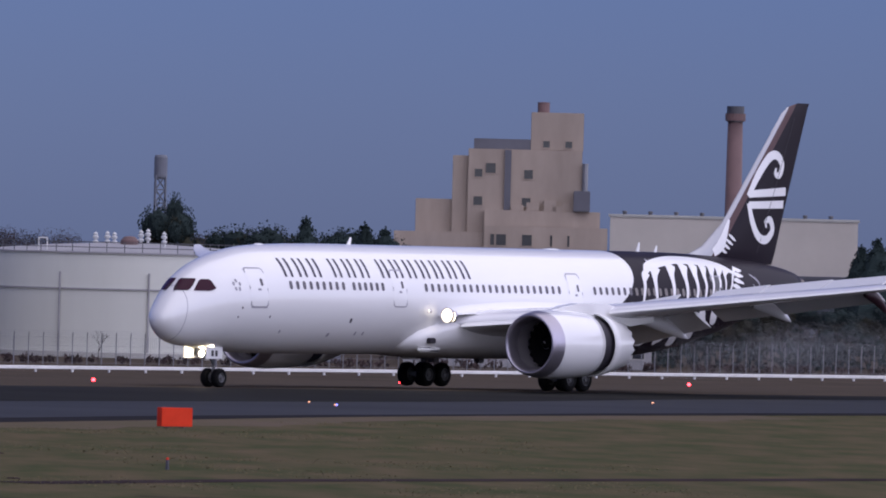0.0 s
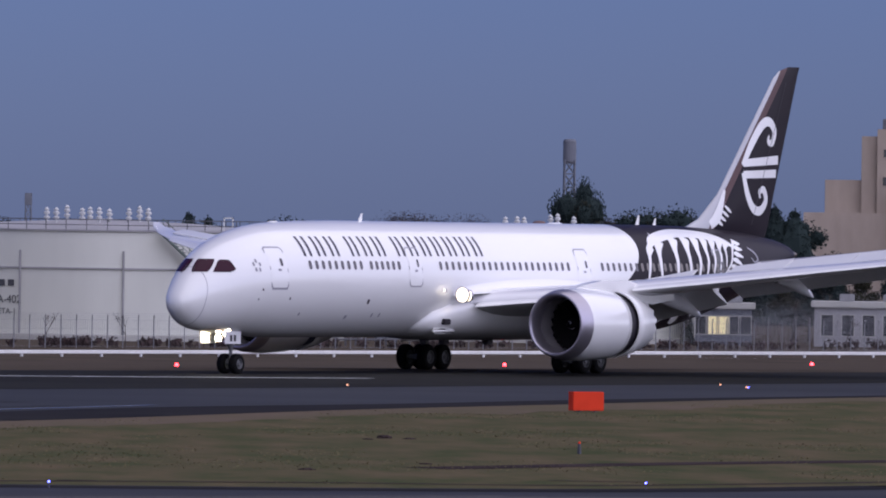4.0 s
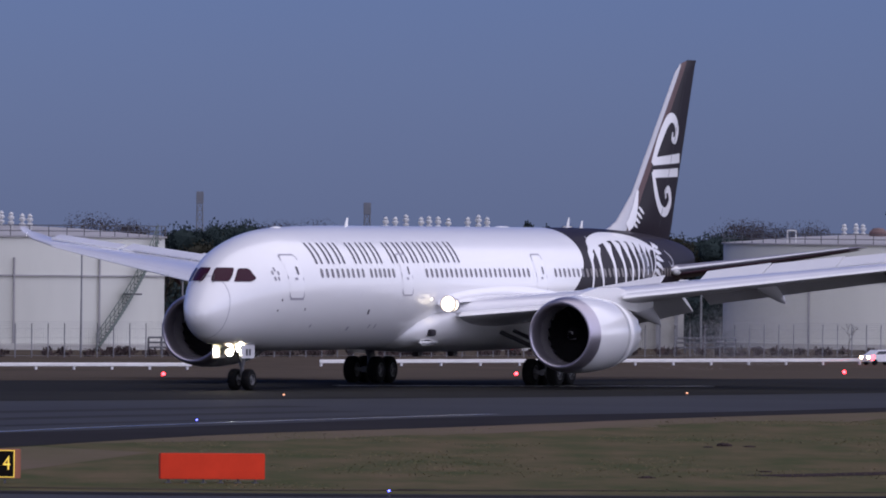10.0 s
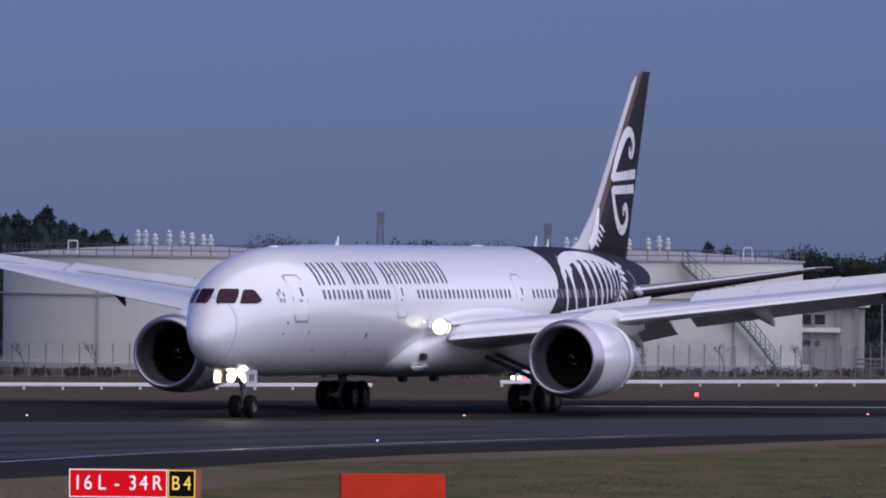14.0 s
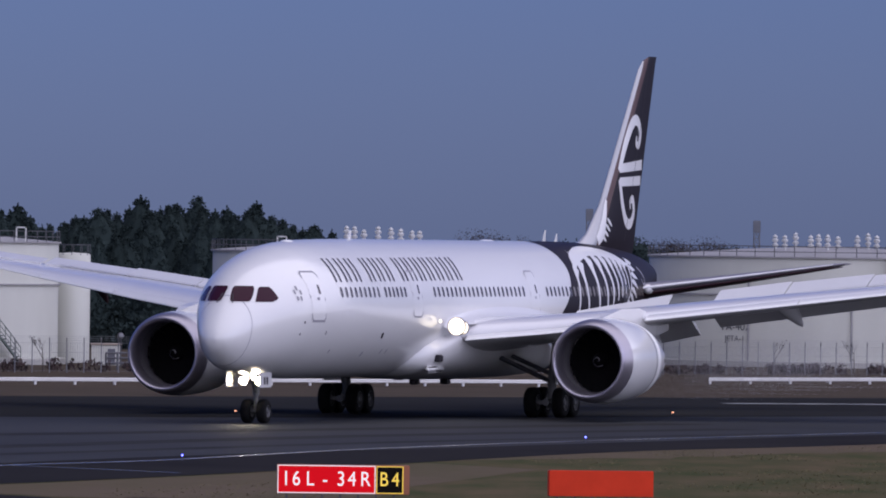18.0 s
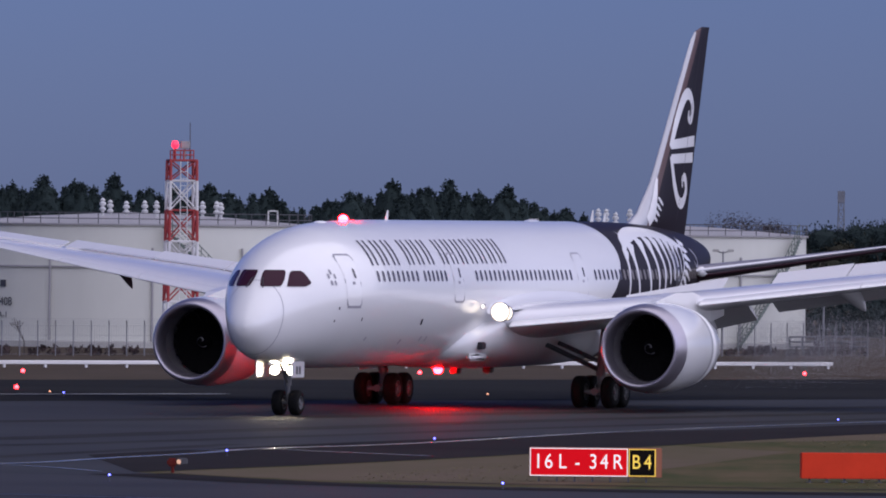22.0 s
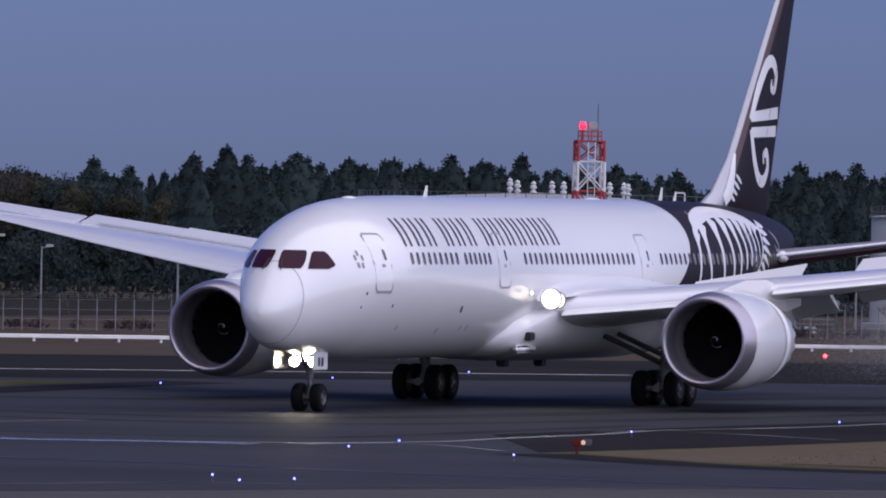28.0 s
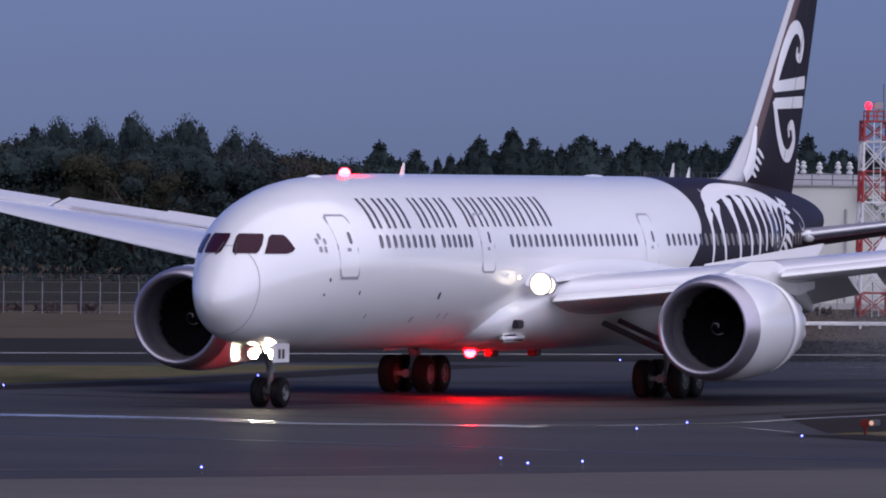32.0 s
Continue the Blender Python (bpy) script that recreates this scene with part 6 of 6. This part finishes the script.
    # horizontal stabiliser
    part("stabiliser", loft([(0.5, 53.6, 59.6, 5.52, 0.12), (5, 57.0, 61.0, 6.2, 0.11), (9.6, 60.4, 62.3, 6.95, 0.10), (9.95, 61.0, 62.5, 7.02, 0.06)], m3), STAB_DARK, plane, "grey horizontal stabiliser", smooth=True)
    part("stabiliser_underside", loft([(0.9, 54.2, 59.5, 5.36, 0.09), (5, 57.2, 60.9, 6.05, 0.085), (9.6, 60.5, 62.25, 6.86, 0.07)], m3), STAB_UNDER, plane, "dark maroon underside", smooth=True)
    part("stabiliser_edge", loft([(1.6, 54.35, 55.0, 5.7, 0.3), (5, 56.95, 57.6, 6.23, 0.25), (9.6, 60.35, 60.75, 6.97, 0.2)], m3), WING_GREY, plane, "pale leading edge", smooth=True)
    part("stabiliser_root", spin(bmesh.new(), [(-0.9, 0.0), (-0.8, 0.12), (-0.3, 0.2), (0.6, 0.25), (1.0, 0.24), (1.2, 0.16), (1.25, 0.0)], m3(2.05, 56.0, 5.72), "X", 14), PLAIN_WHITE, plane, smooth=True)
    # landing lamps in the wing root; the big discs put their glare into the shape
    for y, z, st, r, mat in ((3.46, 4.12, 22.42, 0.38, LAMP_WHITE), (3.64, 4.08, 22.6, 0.3, LAMP_WHITE), (3.12, 4.35, 21.2, 0.09, LAMP_SOFT)):
        part("landing_lamp", spin(bmesh.new(), [(0.06, 0.0), (0.05, r * 0.6), (0.0, r)], m3(y, st, z), "X", 14), mat, plane, "bright landing lamp")
        # rim added to keep the lamp's light off the hull
        part("lamp_bezel", spin(bmesh.new(), [(0.05, r * 1.05), (0.05, r * 1.1), (-0.12, r * 1.1), (-0.14, 0.0)], m3(y, st, z), "X", 16), LIP_METAL, plane, "metal rim added round the landing lamp against its spill")

# fin and rudder
fin_map = lambda pos, st, y: Vector((-st, y, pos))
fin_secs = [(7.35, 47.6, 59.0, 0, 0.05), (7.9, 50.6, 59.25, 0, 0.075), (8.3, 51.8, 59.4, 0, 0.085), (9.7, 53.8, 59.85, 0, 0.085), (13.0, 56.75, 61.05, 0, 0.08), (16.2, 59.62, 62.2, 0, 0.075), (16.6, 60.25, 62.35, 0, 0.065), (16.85, 61.3, 62.5, 0, 0.05)]
part("fin", loft(fin_secs, fin_map), FIN_PAINT, plane, "tall black fin with a pale leading edge", smooth=True)


def fin_point(port):
    zs = [f[0] for f in fin_secs]

    def place(st, z):
        le, te = np.interp(z, zs, [f[1] for f in fin_secs]), np.interp(z, zs, [f[2] for f in fin_secs])
        t = np.interp(z, zs, [f[4] for f in fin_secs])
        x = min(max((st - le) / (te - le), 0.02), 1.0)
        yy = 5 * t * (0.2969 * math.sqrt(x) - 0.126 * x - 0.3516 * x * x + 0.2843 * x ** 3 - 0.1015 * x ** 4) * (te - le)
        return Vector((-st, port * (yy * (1 if port > 0 else 0.8) + 0.014), z))
    return place


for port in (1, -1):
    fp = fin_point(port)
    # the emblem as plain white bars and hooks
    part("emblem_bar", ribbon([(56.3, 11.43), (60.2, 11.64)], [0.42, 0.5], fp, 12), LIVERY_WHITE, plane)
    part("emblem_bar", ribbon([(56.2, 10.78), (60.0, 10.88)], [0.42, 0.46], fp, 12), LIVERY_WHITE, plane)
    part("emblem_hook", ribbon([(56.15, 11.3), (57.2, 12.6), (58.3, 13.6), (59.1, 13.72), (59.65, 13.2), (59.4, 12.6), (58.95, 12.65), (59.0, 13.0)], [0.35, 0.5, 0.55, 0.5, 0.48, 0.42, 0.3, 0.15], fp, 8), LIVERY_WHITE, plane)
    part("emblem_hook", ribbon([(56.15, 10.9), (56.6, 9.75), (57.3, 8.95), (58.2, 8.8), (58.85, 9.35), (58.55, 9.95), (58.05, 9.85), (58.15, 9.5)], [0.35, 0.48, 0.5, 0.5, 0.46, 0.42, 0.3, 0.15], fp, 8), LIVERY_WHITE, plane)
    part("fern_blade", ribbon([(52.6, 7.95), (53.4, 8.5), (54.3, 9.9)], [0.5, 0.7, 0.15], fp, 8), LIVERY_WHITE, plane)
    for k in range(4):
        part("fern_blade", ribbon([(53.3 + 0.28 * k, 8.2 + 0.28 * k), (53.9 + 0.3 * k, 7.95 + 0.24 * k)], [0.1, 0.22, 0.08], fp, 5), LIVERY_WHITE, plane)
    part("rudder_gap", ribbon([(57.2, 8.0), (60.9, 16.0)], [0.05, 0.05], fp, 12), CASCADE, plane)

# tail cone exhaust and antennas
part("tail_exhaust", spin(bmesh.new(), [(-62.3, 0.12), (-61.9, 0.2), (-61.6, 0.2)], (0, 0, 6.38), "X", 14), EXHAUST, plane)
for s, hgt, ln in ((17.6, 0.42, 0.35), (45.2, 0.55, 0.35), (47.0, 0.4, 0.3)):
    bm = bmesh.new()
    z0 = section(s)[0] - 0.03
    v = [bm.verts.new(p) for p in ((-s, -0.03, z0), (-s - ln, -0.02, z0), (-s - ln * 1.15, -0.012, z0 + hgt), (-s - ln * 0.8, -0.012, z0 + hgt), (-s, 0.03, z0), (-s - ln, 0.02, z0), (-s - ln * 1.15, 0.012, z0 + hgt), (-s - ln * 0.8, 0.012, z0 + hgt))]
    for f in ((0, 1, 2, 3), (7, 6, 5, 4), (0, 3, 7, 4), (3, 2, 6, 7), (2, 1, 5, 6)):
        bm.faces.new([v[k] for k in f])
    part("blade_antenna", bm, PLAIN_WHITE, plane)
for s, w, hgt in ((9.6, 0.35, 0.08), (36.9, 0.9, 0.08)):
    z0 = section(s)[0] - 0.05
    bm = bmesh.new()
    bmesh.ops.create_uvsphere(bm, u_segments=14, v_segments=8, radius=1.0)
    for v in bm.verts:
        v.co = Vector((-s + v.co.x * w, v.co.y * 0.3, z0 + v.co.z * hgt * 1.4))
    part("roof_dome", bm, PLAIN_WHITE, plane, smooth=True)

# ---- engines ----
sleeves = []
for port in (1, -1):
    c = Vector((-21.25, port * 9.93, 2.70))
    eng = part("engine", spin(bmesh.new(), [(-0.88, 1.842), (-1.5, 1.885), (-2.3, 1.90), (-3.3, 1.87), (-4.4, 1.80), (-4.8, 1.765), (-4.8, 1.70), (-4.2, 1.72)], c, "X", 64), PLAIN_WHITE, plane, "white engine nacelle", smooth=True)
    lip = [(-0.9, 1.40), (-0.45, 1.425), (-0.2, 1.46), (-0.06, 1.51), (0.0, 1.58), (-0.05, 1.65), (-0.2, 1.72), (-0.5, 1.79), (-0.88, 1.842)]
    part("inlet_lip", spin(bmesh.new(), lip, c, "X", 64), LIP_METAL, eng, "bare metal inlet lip", smooth=True)
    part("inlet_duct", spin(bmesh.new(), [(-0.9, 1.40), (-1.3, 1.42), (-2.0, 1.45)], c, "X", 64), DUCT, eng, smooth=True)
    # back disc is dark too, the inlet's shade painted as its colour
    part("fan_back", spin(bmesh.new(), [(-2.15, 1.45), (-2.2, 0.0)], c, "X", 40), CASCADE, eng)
    nb = 20
    for k in range(nb):
        t = k * math.tau / nb
        bm = bmesh.new()
        rows = []
        for f in np.linspace(0, 1, 6):
            r = 0.36 + 1.03 * f
            tw = t + 0.28 * f * f
            wdt = 0.17 + 0.10 * f
            p0 = Vector((-1.82, r * math.cos(tw - wdt / r * 0.8), r * math.sin(tw - wdt / r * 0.8)))
            p1 = Vector((-2.08, r * math.cos(tw + wdt / r * 0.8), r * math.sin(tw + wdt / r * 0.8)))
            rows.append((bm.verts.new(c + p0), bm.verts.new(c + p1)))
        for a, b in zip(rows, rows[1:]):
            bm.faces.new((a[0], a[1], b[1], b[0]))
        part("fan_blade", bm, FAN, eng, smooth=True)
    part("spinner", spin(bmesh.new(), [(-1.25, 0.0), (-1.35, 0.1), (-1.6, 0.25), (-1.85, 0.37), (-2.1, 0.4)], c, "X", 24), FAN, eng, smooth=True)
    bm = bmesh.new()
    prev = None
    for k in range(30):
        t = k / 29
        xx = -1.32 - 0.26 * t
        r = float(np.interp(-xx, [1.25, 1.35, 1.6, 1.85], [0.0, 0.1, 0.25, 0.37])) + 0.012
        a = 5.5 * t
        cur = [bm.verts.new(c + Vector((xx - dxx, (r + dxx * 0.5) * math.cos(a), (r + dxx * 0.5) * math.sin(a)))) for dxx in (0.0, 0.055)]
        if prev:
            bm.faces.new((prev[0], prev[1], cur[1], cur[0]))
        prev = cur
    part("spinner_mark", bm, SEAM, eng, "white spiral")
    part("cascade", spin(bmesh.new(), [(-4.2, 1.71), (-5.4, 1.60), (-6.2, 1.48)], c, "X", 48), CASCADE, eng, "dark reverser cascade")
    # translating sleeve with a toothed rear edge
    bm = bmesh.new()
    nn = 96
    rings = []
    for sx, r in ((-4.83, 1.70), (-4.82, 1.765), (-5.5, 1.69), (-6.2, 1.55), (-6.75, 1.40), (-7.05, 1.32)):
        ring = []
        for k in range(nn):
            t = k * math.tau / nn
            ext = 0.0
            if sx < -7.0:
                ph = (k % 6) / 6
                ext = -0.22 * (1 - abs(2 * ph - 1))
            ring.append(bm.verts.new(Vector((sx + ext, r * math.cos(t), r * math.sin(t)))))
        rings.append(ring)
    for a, b in zip(rings, rings[1:]):
        for k in range(nn):
            j = (k + 1) % nn
            bm.faces.new((a[k], a[j], b[j], b[k]))
    slv = part("sleeve", bm, PLAIN_WHITE, eng, "white translating sleeve with toothed edge", smooth=True)
    slv.location = c
    sleeves.append((slv, c))
    part("core_nozzle", spin(bmesh.new(), [(-6.4, 1.0), (-7.6, 0.92), (-8.7, 0.72), (-8.7, 0.66), (-7.3, 0.8)], c, "X", 40), EXHAUST, eng, smooth=True)
    part("exhaust_plug", spin(bmesh.new(), [(-7.6, 0.5), (-8.7, 0.42), (-9.7, 0.12), (-9.8, 0.0)], c, "X", 24), EXHAUST, eng, smooth=True)
    # strake and pylon
    bm = bmesh.new()
    yc = port * 9.93
    prof = [(-22.8, 4.45, 4.52), (-24.0, 4.45, 4.80), (-25.5, 4.3, 4.98), (-28.0, 4.0, 5.0), (-30.5, 3.75, 4.6), (-33.0, 4.0, 4.45)]
    rows = []
    for x, z0, z1 in prof:
        w = 0.05 if x in (-22.8, -33.0) else 0.24
        rows.append([bm.verts.new((x, yc + sgn * w, z)) for sgn, z in ((-1, z0), (-1, z1), (1, z1), (1, z0))])
    for a, b in zip(rows, rows[1:]):
        for k in range(4):
            j = (k + 1) % 4
            bm.faces.new((a[k], a[j], b[j], b[k]))
    bm.faces.new(rows[0]), bm.faces.new(rows[-1][::-1])
    bmesh.ops.recalc_face_normals(bm, faces=bm.faces[:])
    part("pylon", bm, PLAIN_WHITE, plane, "white engine pylon")
    ins = -port
    bm = bmesh.new()
    a = radians(48)
    base = [Vector((-22.3, ins * 1.88 * math.cos(a), 1.88 * math.sin(a))), Vector((-23.9, ins * 1.9 * math.cos(a), 1.9 * math.sin(a))), Vector((-23.9, ins * 2.25 * math.cos(a), 2.25 * math.sin(a)))]
    base = [Vector((p.x, p.y + yc, p.z + 2.68)) for p in base]
    v = [bm.verts.new(p) for p in base] + [bm.verts.new(p + Vector((0, 0.03, 0.03))) for p in base]
    for f in ((0, 1, 2), (5, 4, 3), (0, 3, 4, 1), (1, 4, 5, 2), (2, 5, 3, 0)):
        bm.faces.new([v[k] for k in f])
    part("strake", bm, PLAIN_WHITE, eng)

# ---- landing gear ----
wheels = []


def wheel(x, y, R, w):
    """Tyre with rounded shoulders and a hub on both faces, turning about its axle."""
    h = w / 2
    prof = [(-h, R * 0.52), (-h, R * 0.72), (-h * 0.92, R * 0.88), (-h * 0.68, R * 0.975), (-h * 0.3, R), (h * 0.3, R), (h * 0.68, R * 0.975), (h * 0.92, R * 0.88), (h, R * 0.72), (h, R * 0.52)]
    ob = part("wheel", spin(bmesh.new(), prof, (0, 0, 0), "Y", 32), TYRE, plane, "dark aircraft tyre", smooth=True)
    hub = [(-h * 0.9, 0.0), (-h * 0.95, R * 0.14), (-h * 0.7, R * 0.2), (-h * 0.6, R * 0.4), (-h * 0.98, R * 0.5), (-h * 0.98, R * 0.53), (h * 0.98, R * 0.53), (h * 0.98, R * 0.5), (h * 0.6, R * 0.4), (h * 0.7, R * 0.2), (h * 0.95, R * 0.14), (h * 0.9, 0.0)]
    part("hub", spin(bmesh.new(), hub, (0, 0, 0), "Y", 20), HUBCAP, ob, "pale wheel hub")
    ob.location = (x, y, R)
    wheels.append((ob, Vector((x, y, R)), R))
    return ob


for y in (-0.36, 0.36):
    wheel(-5.9, y, 0.52, 0.42)
bm = bmesh.new()
tube(bm, (-5.85, 0, 2.2), (-5.9, 0, 1.2), 0.15, 0.14, 14)
tube(bm, (-5.9, 0, 1.25), (-5.9, 0, 0.5), 0.09, 0.09, 12)
tube(bm, (-5.9, -0.36, 0.52), (-5.9, 0.36, 0.52), 0.08, n=10)
tube(bm, (-5.0, 0, 2.1), (-5.8, 0, 1.35), 0.07, n=8)
tube(bm, (-5.72, 0.1, 1.1), (-5.6, 0.1, 0.75), 0.04, n=6)
box(bm, -5.75, -5.45, -0.5, 0.5, 1.76, 1.88)
part("nose_gear_strut", bm, GEAR, plane, "grey nose gear strut")
# discs widened so the lamps' glare is put into their size
for y, r in ((-0.36, 0.17), (0.36, 0.17), (0.0, 0.17)):
    part("gear_lamp", spin(bmesh.new(), [(0.05, 0.0), (0.04, r * 0.6), (0.0, r)], (-5.42, y, 1.82 if y else 2.02), "X", 14), LAMP_TAXI, plane, "bright taxi lamp")
    # can drawn forward as an added hood against downward spill
    part("lamp_can", spin(bmesh.new(), [(0.2, r * 1.14), (0.0, r * 1.14), (-0.16, r), (-0.2, 0)], (-5.43, y, 1.82 if y else 2.02), "X", 14), GEAR, plane)
for y in (-0.765, 0.765):
    door = part("gear_door", bevel_box(-5.65, -4.2, y - 0.025, y + 0.025, 1.55, 2.2, 0.02), PLAIN_WHITE, plane, "white nose gear door")
    for k in range(2):
        for sgn in (-1, 1):
            part("marking", box(bmesh.new(), -5.2 + 0.34 * k, -4.98 + 0.34 * k, y + sgn * 0.026, y + sgn * 0.03, 1.68, 2.0), LIVERY_BLACK, door)
for port in (1, -1):
    yc = port * 4.9
    for dx in (-0.74, 0.74):
        for dy in (-0.66, 0.66):
            wheel(-31.73 + dx, yc + dy, 0.685, 0.53)
    bm = bmesh.new()
    tube(bm, (-31.5, port * 5.25, 3.6), (-31.73, yc, 1.4), 0.24, 0.22, 14)
    tube(bm, (-31.73, yc, 1.5), (-31.73, yc, 0.7), 0.16, 0.16, 12)
    tube(bm, (-32.6, yc, 0.69), (-30.85, yc, 0.69), 0.16, n=10)
    for dx in (-0.74, 0.74):
        tube(bm, (-31.73 + dx, yc - 0.66, 0.685), (-31.73 + dx, yc + 0.66, 0.685), 0.1, n=10)
    tube(bm, (-32.1, yc, 1.6), (-32.3, yc, 0.85), 0.06, n=8)
    part("main_gear_strut", bm, GEAR, plane, "grey main gear strut and bogie beam")
    bm = bmesh.new()
    tube(bm, (-31.6, yc - port * 0.1, 1.65), (-29.6, port * 3.0, 2.75), 0.11, n=8)
    tube(bm, (-31.6, yc - port * 0.1, 2.0), (-31.2, port * 2.8, 2.9), 0.1, n=8)
    part("gear_brace", bm, DARK_STEEL, plane, "dark diagonal gear brace")
    part("gear_door", bevel_box(-32.9, -30.4, port * 5.55 - 0.04, port * 5.55 + 0.04, 1.5, 3.6, 0.03), PLAIN_WHITE, plane, "white main gear door")

# red anti-collision beacons: a lens that slides out of its dark socket for each flash
beacons = []
for x, z, up in ((-12.4, 7.86, 1), (-24.6, 1.70, -1)):
    rotor = part("beacon", spin(bmesh.new(), [(-0.02 * up, 0.24), (0.015 * up, 0.24), (0.03 * up, 0.2), (0.03 * up, 0.0)], (0, 0, 0), "Z", 20), FIXTURE, plane, "dark beacon socket")
    rotor.location = (x, 0.0, z)
    lens = part("beacon_lens", spin(bmesh.new(), [(-0.16 * up, 0.18), (0.02 * up, 0.2), (0.14 * up, 0.18), (0.23 * up, 0.1), (0.25 * up, 0.0)], (0, 0, 0), "Z", 16), BEACON_RED, rotor, "glowing red lens")
    beacons.append((lens, up))


# ---- haze blown up behind the engines ----
MIST = material("fine_spray", (0.50, 0.50, 0.52), 0.9, vary=0.05, scale=2.0, fine=2.0, sheen=0.05)
haze = thing("engine_haze", "thin pale haze blown up behind the engines", "haze")
puffs = []
hrng = random.Random(52)
for hx, hy, hz, rx, rz in ((-36, 11.0, 2.4, 2.6, 0.6), (-40, 11.8, 2.6, 3.0, 0.7), (-45, 11.2, 2.7, 3.4, 0.75), (-51, 12.4, 2.8, 3.8, 0.8)):
    bm = bmesh.new()
    for k in range(27000):
        p = Vector((hrng.gauss(0, rx * 0.5), hrng.gauss(0, rx * 0.5), max(-1.5, hrng.gauss(0, rz))))
        needle(bm, p, hrng.uniform(0.006, 0.011), hrng)
    puffs.append((part("puff", bm, MIST, haze), Vector((hx, hy, hz))))


# ---- perimeter car ----
LAMP_CAR = material("car_headlamp", (1, 1, 1), 0.2, glow=(1.0, 0.62, 0.36), strength=14.0)
car = thing("patrol_car", "small white car with lamps driving along the perimeter road", "car")
car.scale = (0.85, 0.85, 0.85)
bm = bmesh.new()
prof = [(-1.9, 0.35), (-1.9, 0.85), (-1.75, 0.98), (-1.35, 1.05), (-0.75, 1.5), (0.9, 1.52), (1.5, 1.1), (1.9, 1.0), (1.95, 0.5), (1.9, 0.35)]
rows = [[bm.verts.new((x, y * (0.88 if z > 1.2 else 1.0), z)) for x, z in prof] for y in (-0.8, 0.8)]
for k in range(len(prof)):
    j = (k + 1) % len(prof)
    bm.faces.new((rows[0][k], rows[0][j], rows[1][j], rows[1][k]))
bm.faces.new(rows[0][::-1]), bm.faces.new(rows[1])
bmesh.ops.recalc_face_normals(bm, faces=bm.faces[:])
bmesh.ops.bevel(bm, geom=bm.edges[:], offset=0.05, segments=2, affect="EDGES")
part("body", bm, CAR_WHITE, car)
for y in (-0.79, 0.79):
    bm = bmesh.new()
    bm.faces.new([bm.verts.new((x, y * (0.93 if z > 1.2 else 1.02), z)) for x, z in ((-1.2, 1.06), (-0.72, 1.42), (0.8, 1.44), (1.3, 1.1))])
    part("side_glass", bm, GLASS_DARK, car)
car_wheels = []
for x in (-1.2, 1.2):
    for y in (-0.72, 0.72):
        w = part("wheel", spin(bmesh.new(), [(-0.1, 0.0), (-0.1, 0.28), (0, 0.31), (0.1, 0.28), (0.1, 0.0)], (0, 0, 0), "Y", 20), TYRE, car)
        w.location = (x, y, 0.31)
        car_wheels.append((w, Vector((x, y, 0.31))))
for y in (-0.6, 0.6):
    part("headlight", bevel_box(-1.99, -1.86, y - 0.2, y + 0.2, 0.64, 0.9, 0.03), LAMP_CAR, car, "lit headlight")
    part("tail_light", bevel_box(1.9, 1.98, y - 0.14, y + 0.14, 0.72, 0.92, 0.02), RED_GLOW, car, "lit red tail light")
    part("side_lamp", bevel_box(-1.75, -1.3, y * 1.36 - 0.05, y * 1.36 + 0.05, 0.55, 0.95, 0.03), RED_GLOW, car, "glowing red lamp on the front wing")


# ---- what moves ----
def motions():
    walk(plane, [(t, pose(x, y, 0, 0, 0, a - 0.0)) for t, x, y, a in TAXI_ROWS])
    walk(haze, [(t, pose(x, y, 0, 0, 0, a)) for t, x, y, a in TAXI_ROWS])
    for k, (ob, c) in enumerate(puffs):
        walk(ob, [(t, pose(c.x - 1.5 * math.sin(t * 0.7 + k), c.y + 0.4 * math.sin(t * 0.9 + 2 * k), c.z, 0, 0, 35.0 * t + 50 * k)) for t in range(0, 33, 2)])
    ts = [r[0] for r in TAXI_ROWS]
    dist = [0.0]
    for p, q in zip(TAXI_ROWS, TAXI_ROWS[1:]):
        dist.append(dist[-1] + math.hypot(q[1] - p[1], q[2] - p[2]))
    steps = [k * 0.1 for k in range(321)]
    for ob, c, R in wheels:
        walk(ob, [(t, pose(c.x, c.y, c.z, 0, math.degrees(float(np.interp(t, ts, dist)) / R) % 360, 0)) for t in steps])
    for slv, c in sleeves:
        walk(slv, [(t, pose(c.x - d, c.y, c.z)) for t, d in ((0, 0.95), (3.2, 0.95), (4.4, 0.55), (5.5, 0.12), (6.2, 0.05), (8.0, 0.0), (32.0, 0.0))])
    # a flash every 1.412 s, a quarter of a second long
    for ob, up in beacons:
        rows = []
        for k in range(961):
            t = k / 30
            ph = (t - 31.99 + 0.14) % 1.412
            rows.append((t, pose(0, 0, 0.0 if ph < 0.265 else -0.3 * up)))
        walk(ob, rows)
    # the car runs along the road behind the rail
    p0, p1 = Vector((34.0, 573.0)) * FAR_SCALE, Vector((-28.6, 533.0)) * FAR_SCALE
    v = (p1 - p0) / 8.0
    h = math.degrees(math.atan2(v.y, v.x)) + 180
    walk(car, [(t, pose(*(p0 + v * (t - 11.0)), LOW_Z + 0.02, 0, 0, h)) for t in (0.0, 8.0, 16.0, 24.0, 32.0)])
    for w, c in car_wheels:
        walk(w, [(t, pose(c.x, c.y, c.z, 0, -math.degrees(v.length * t / 0.31) % 360, 0)) for t in [k / 30 for k in range(961)]])


motions()
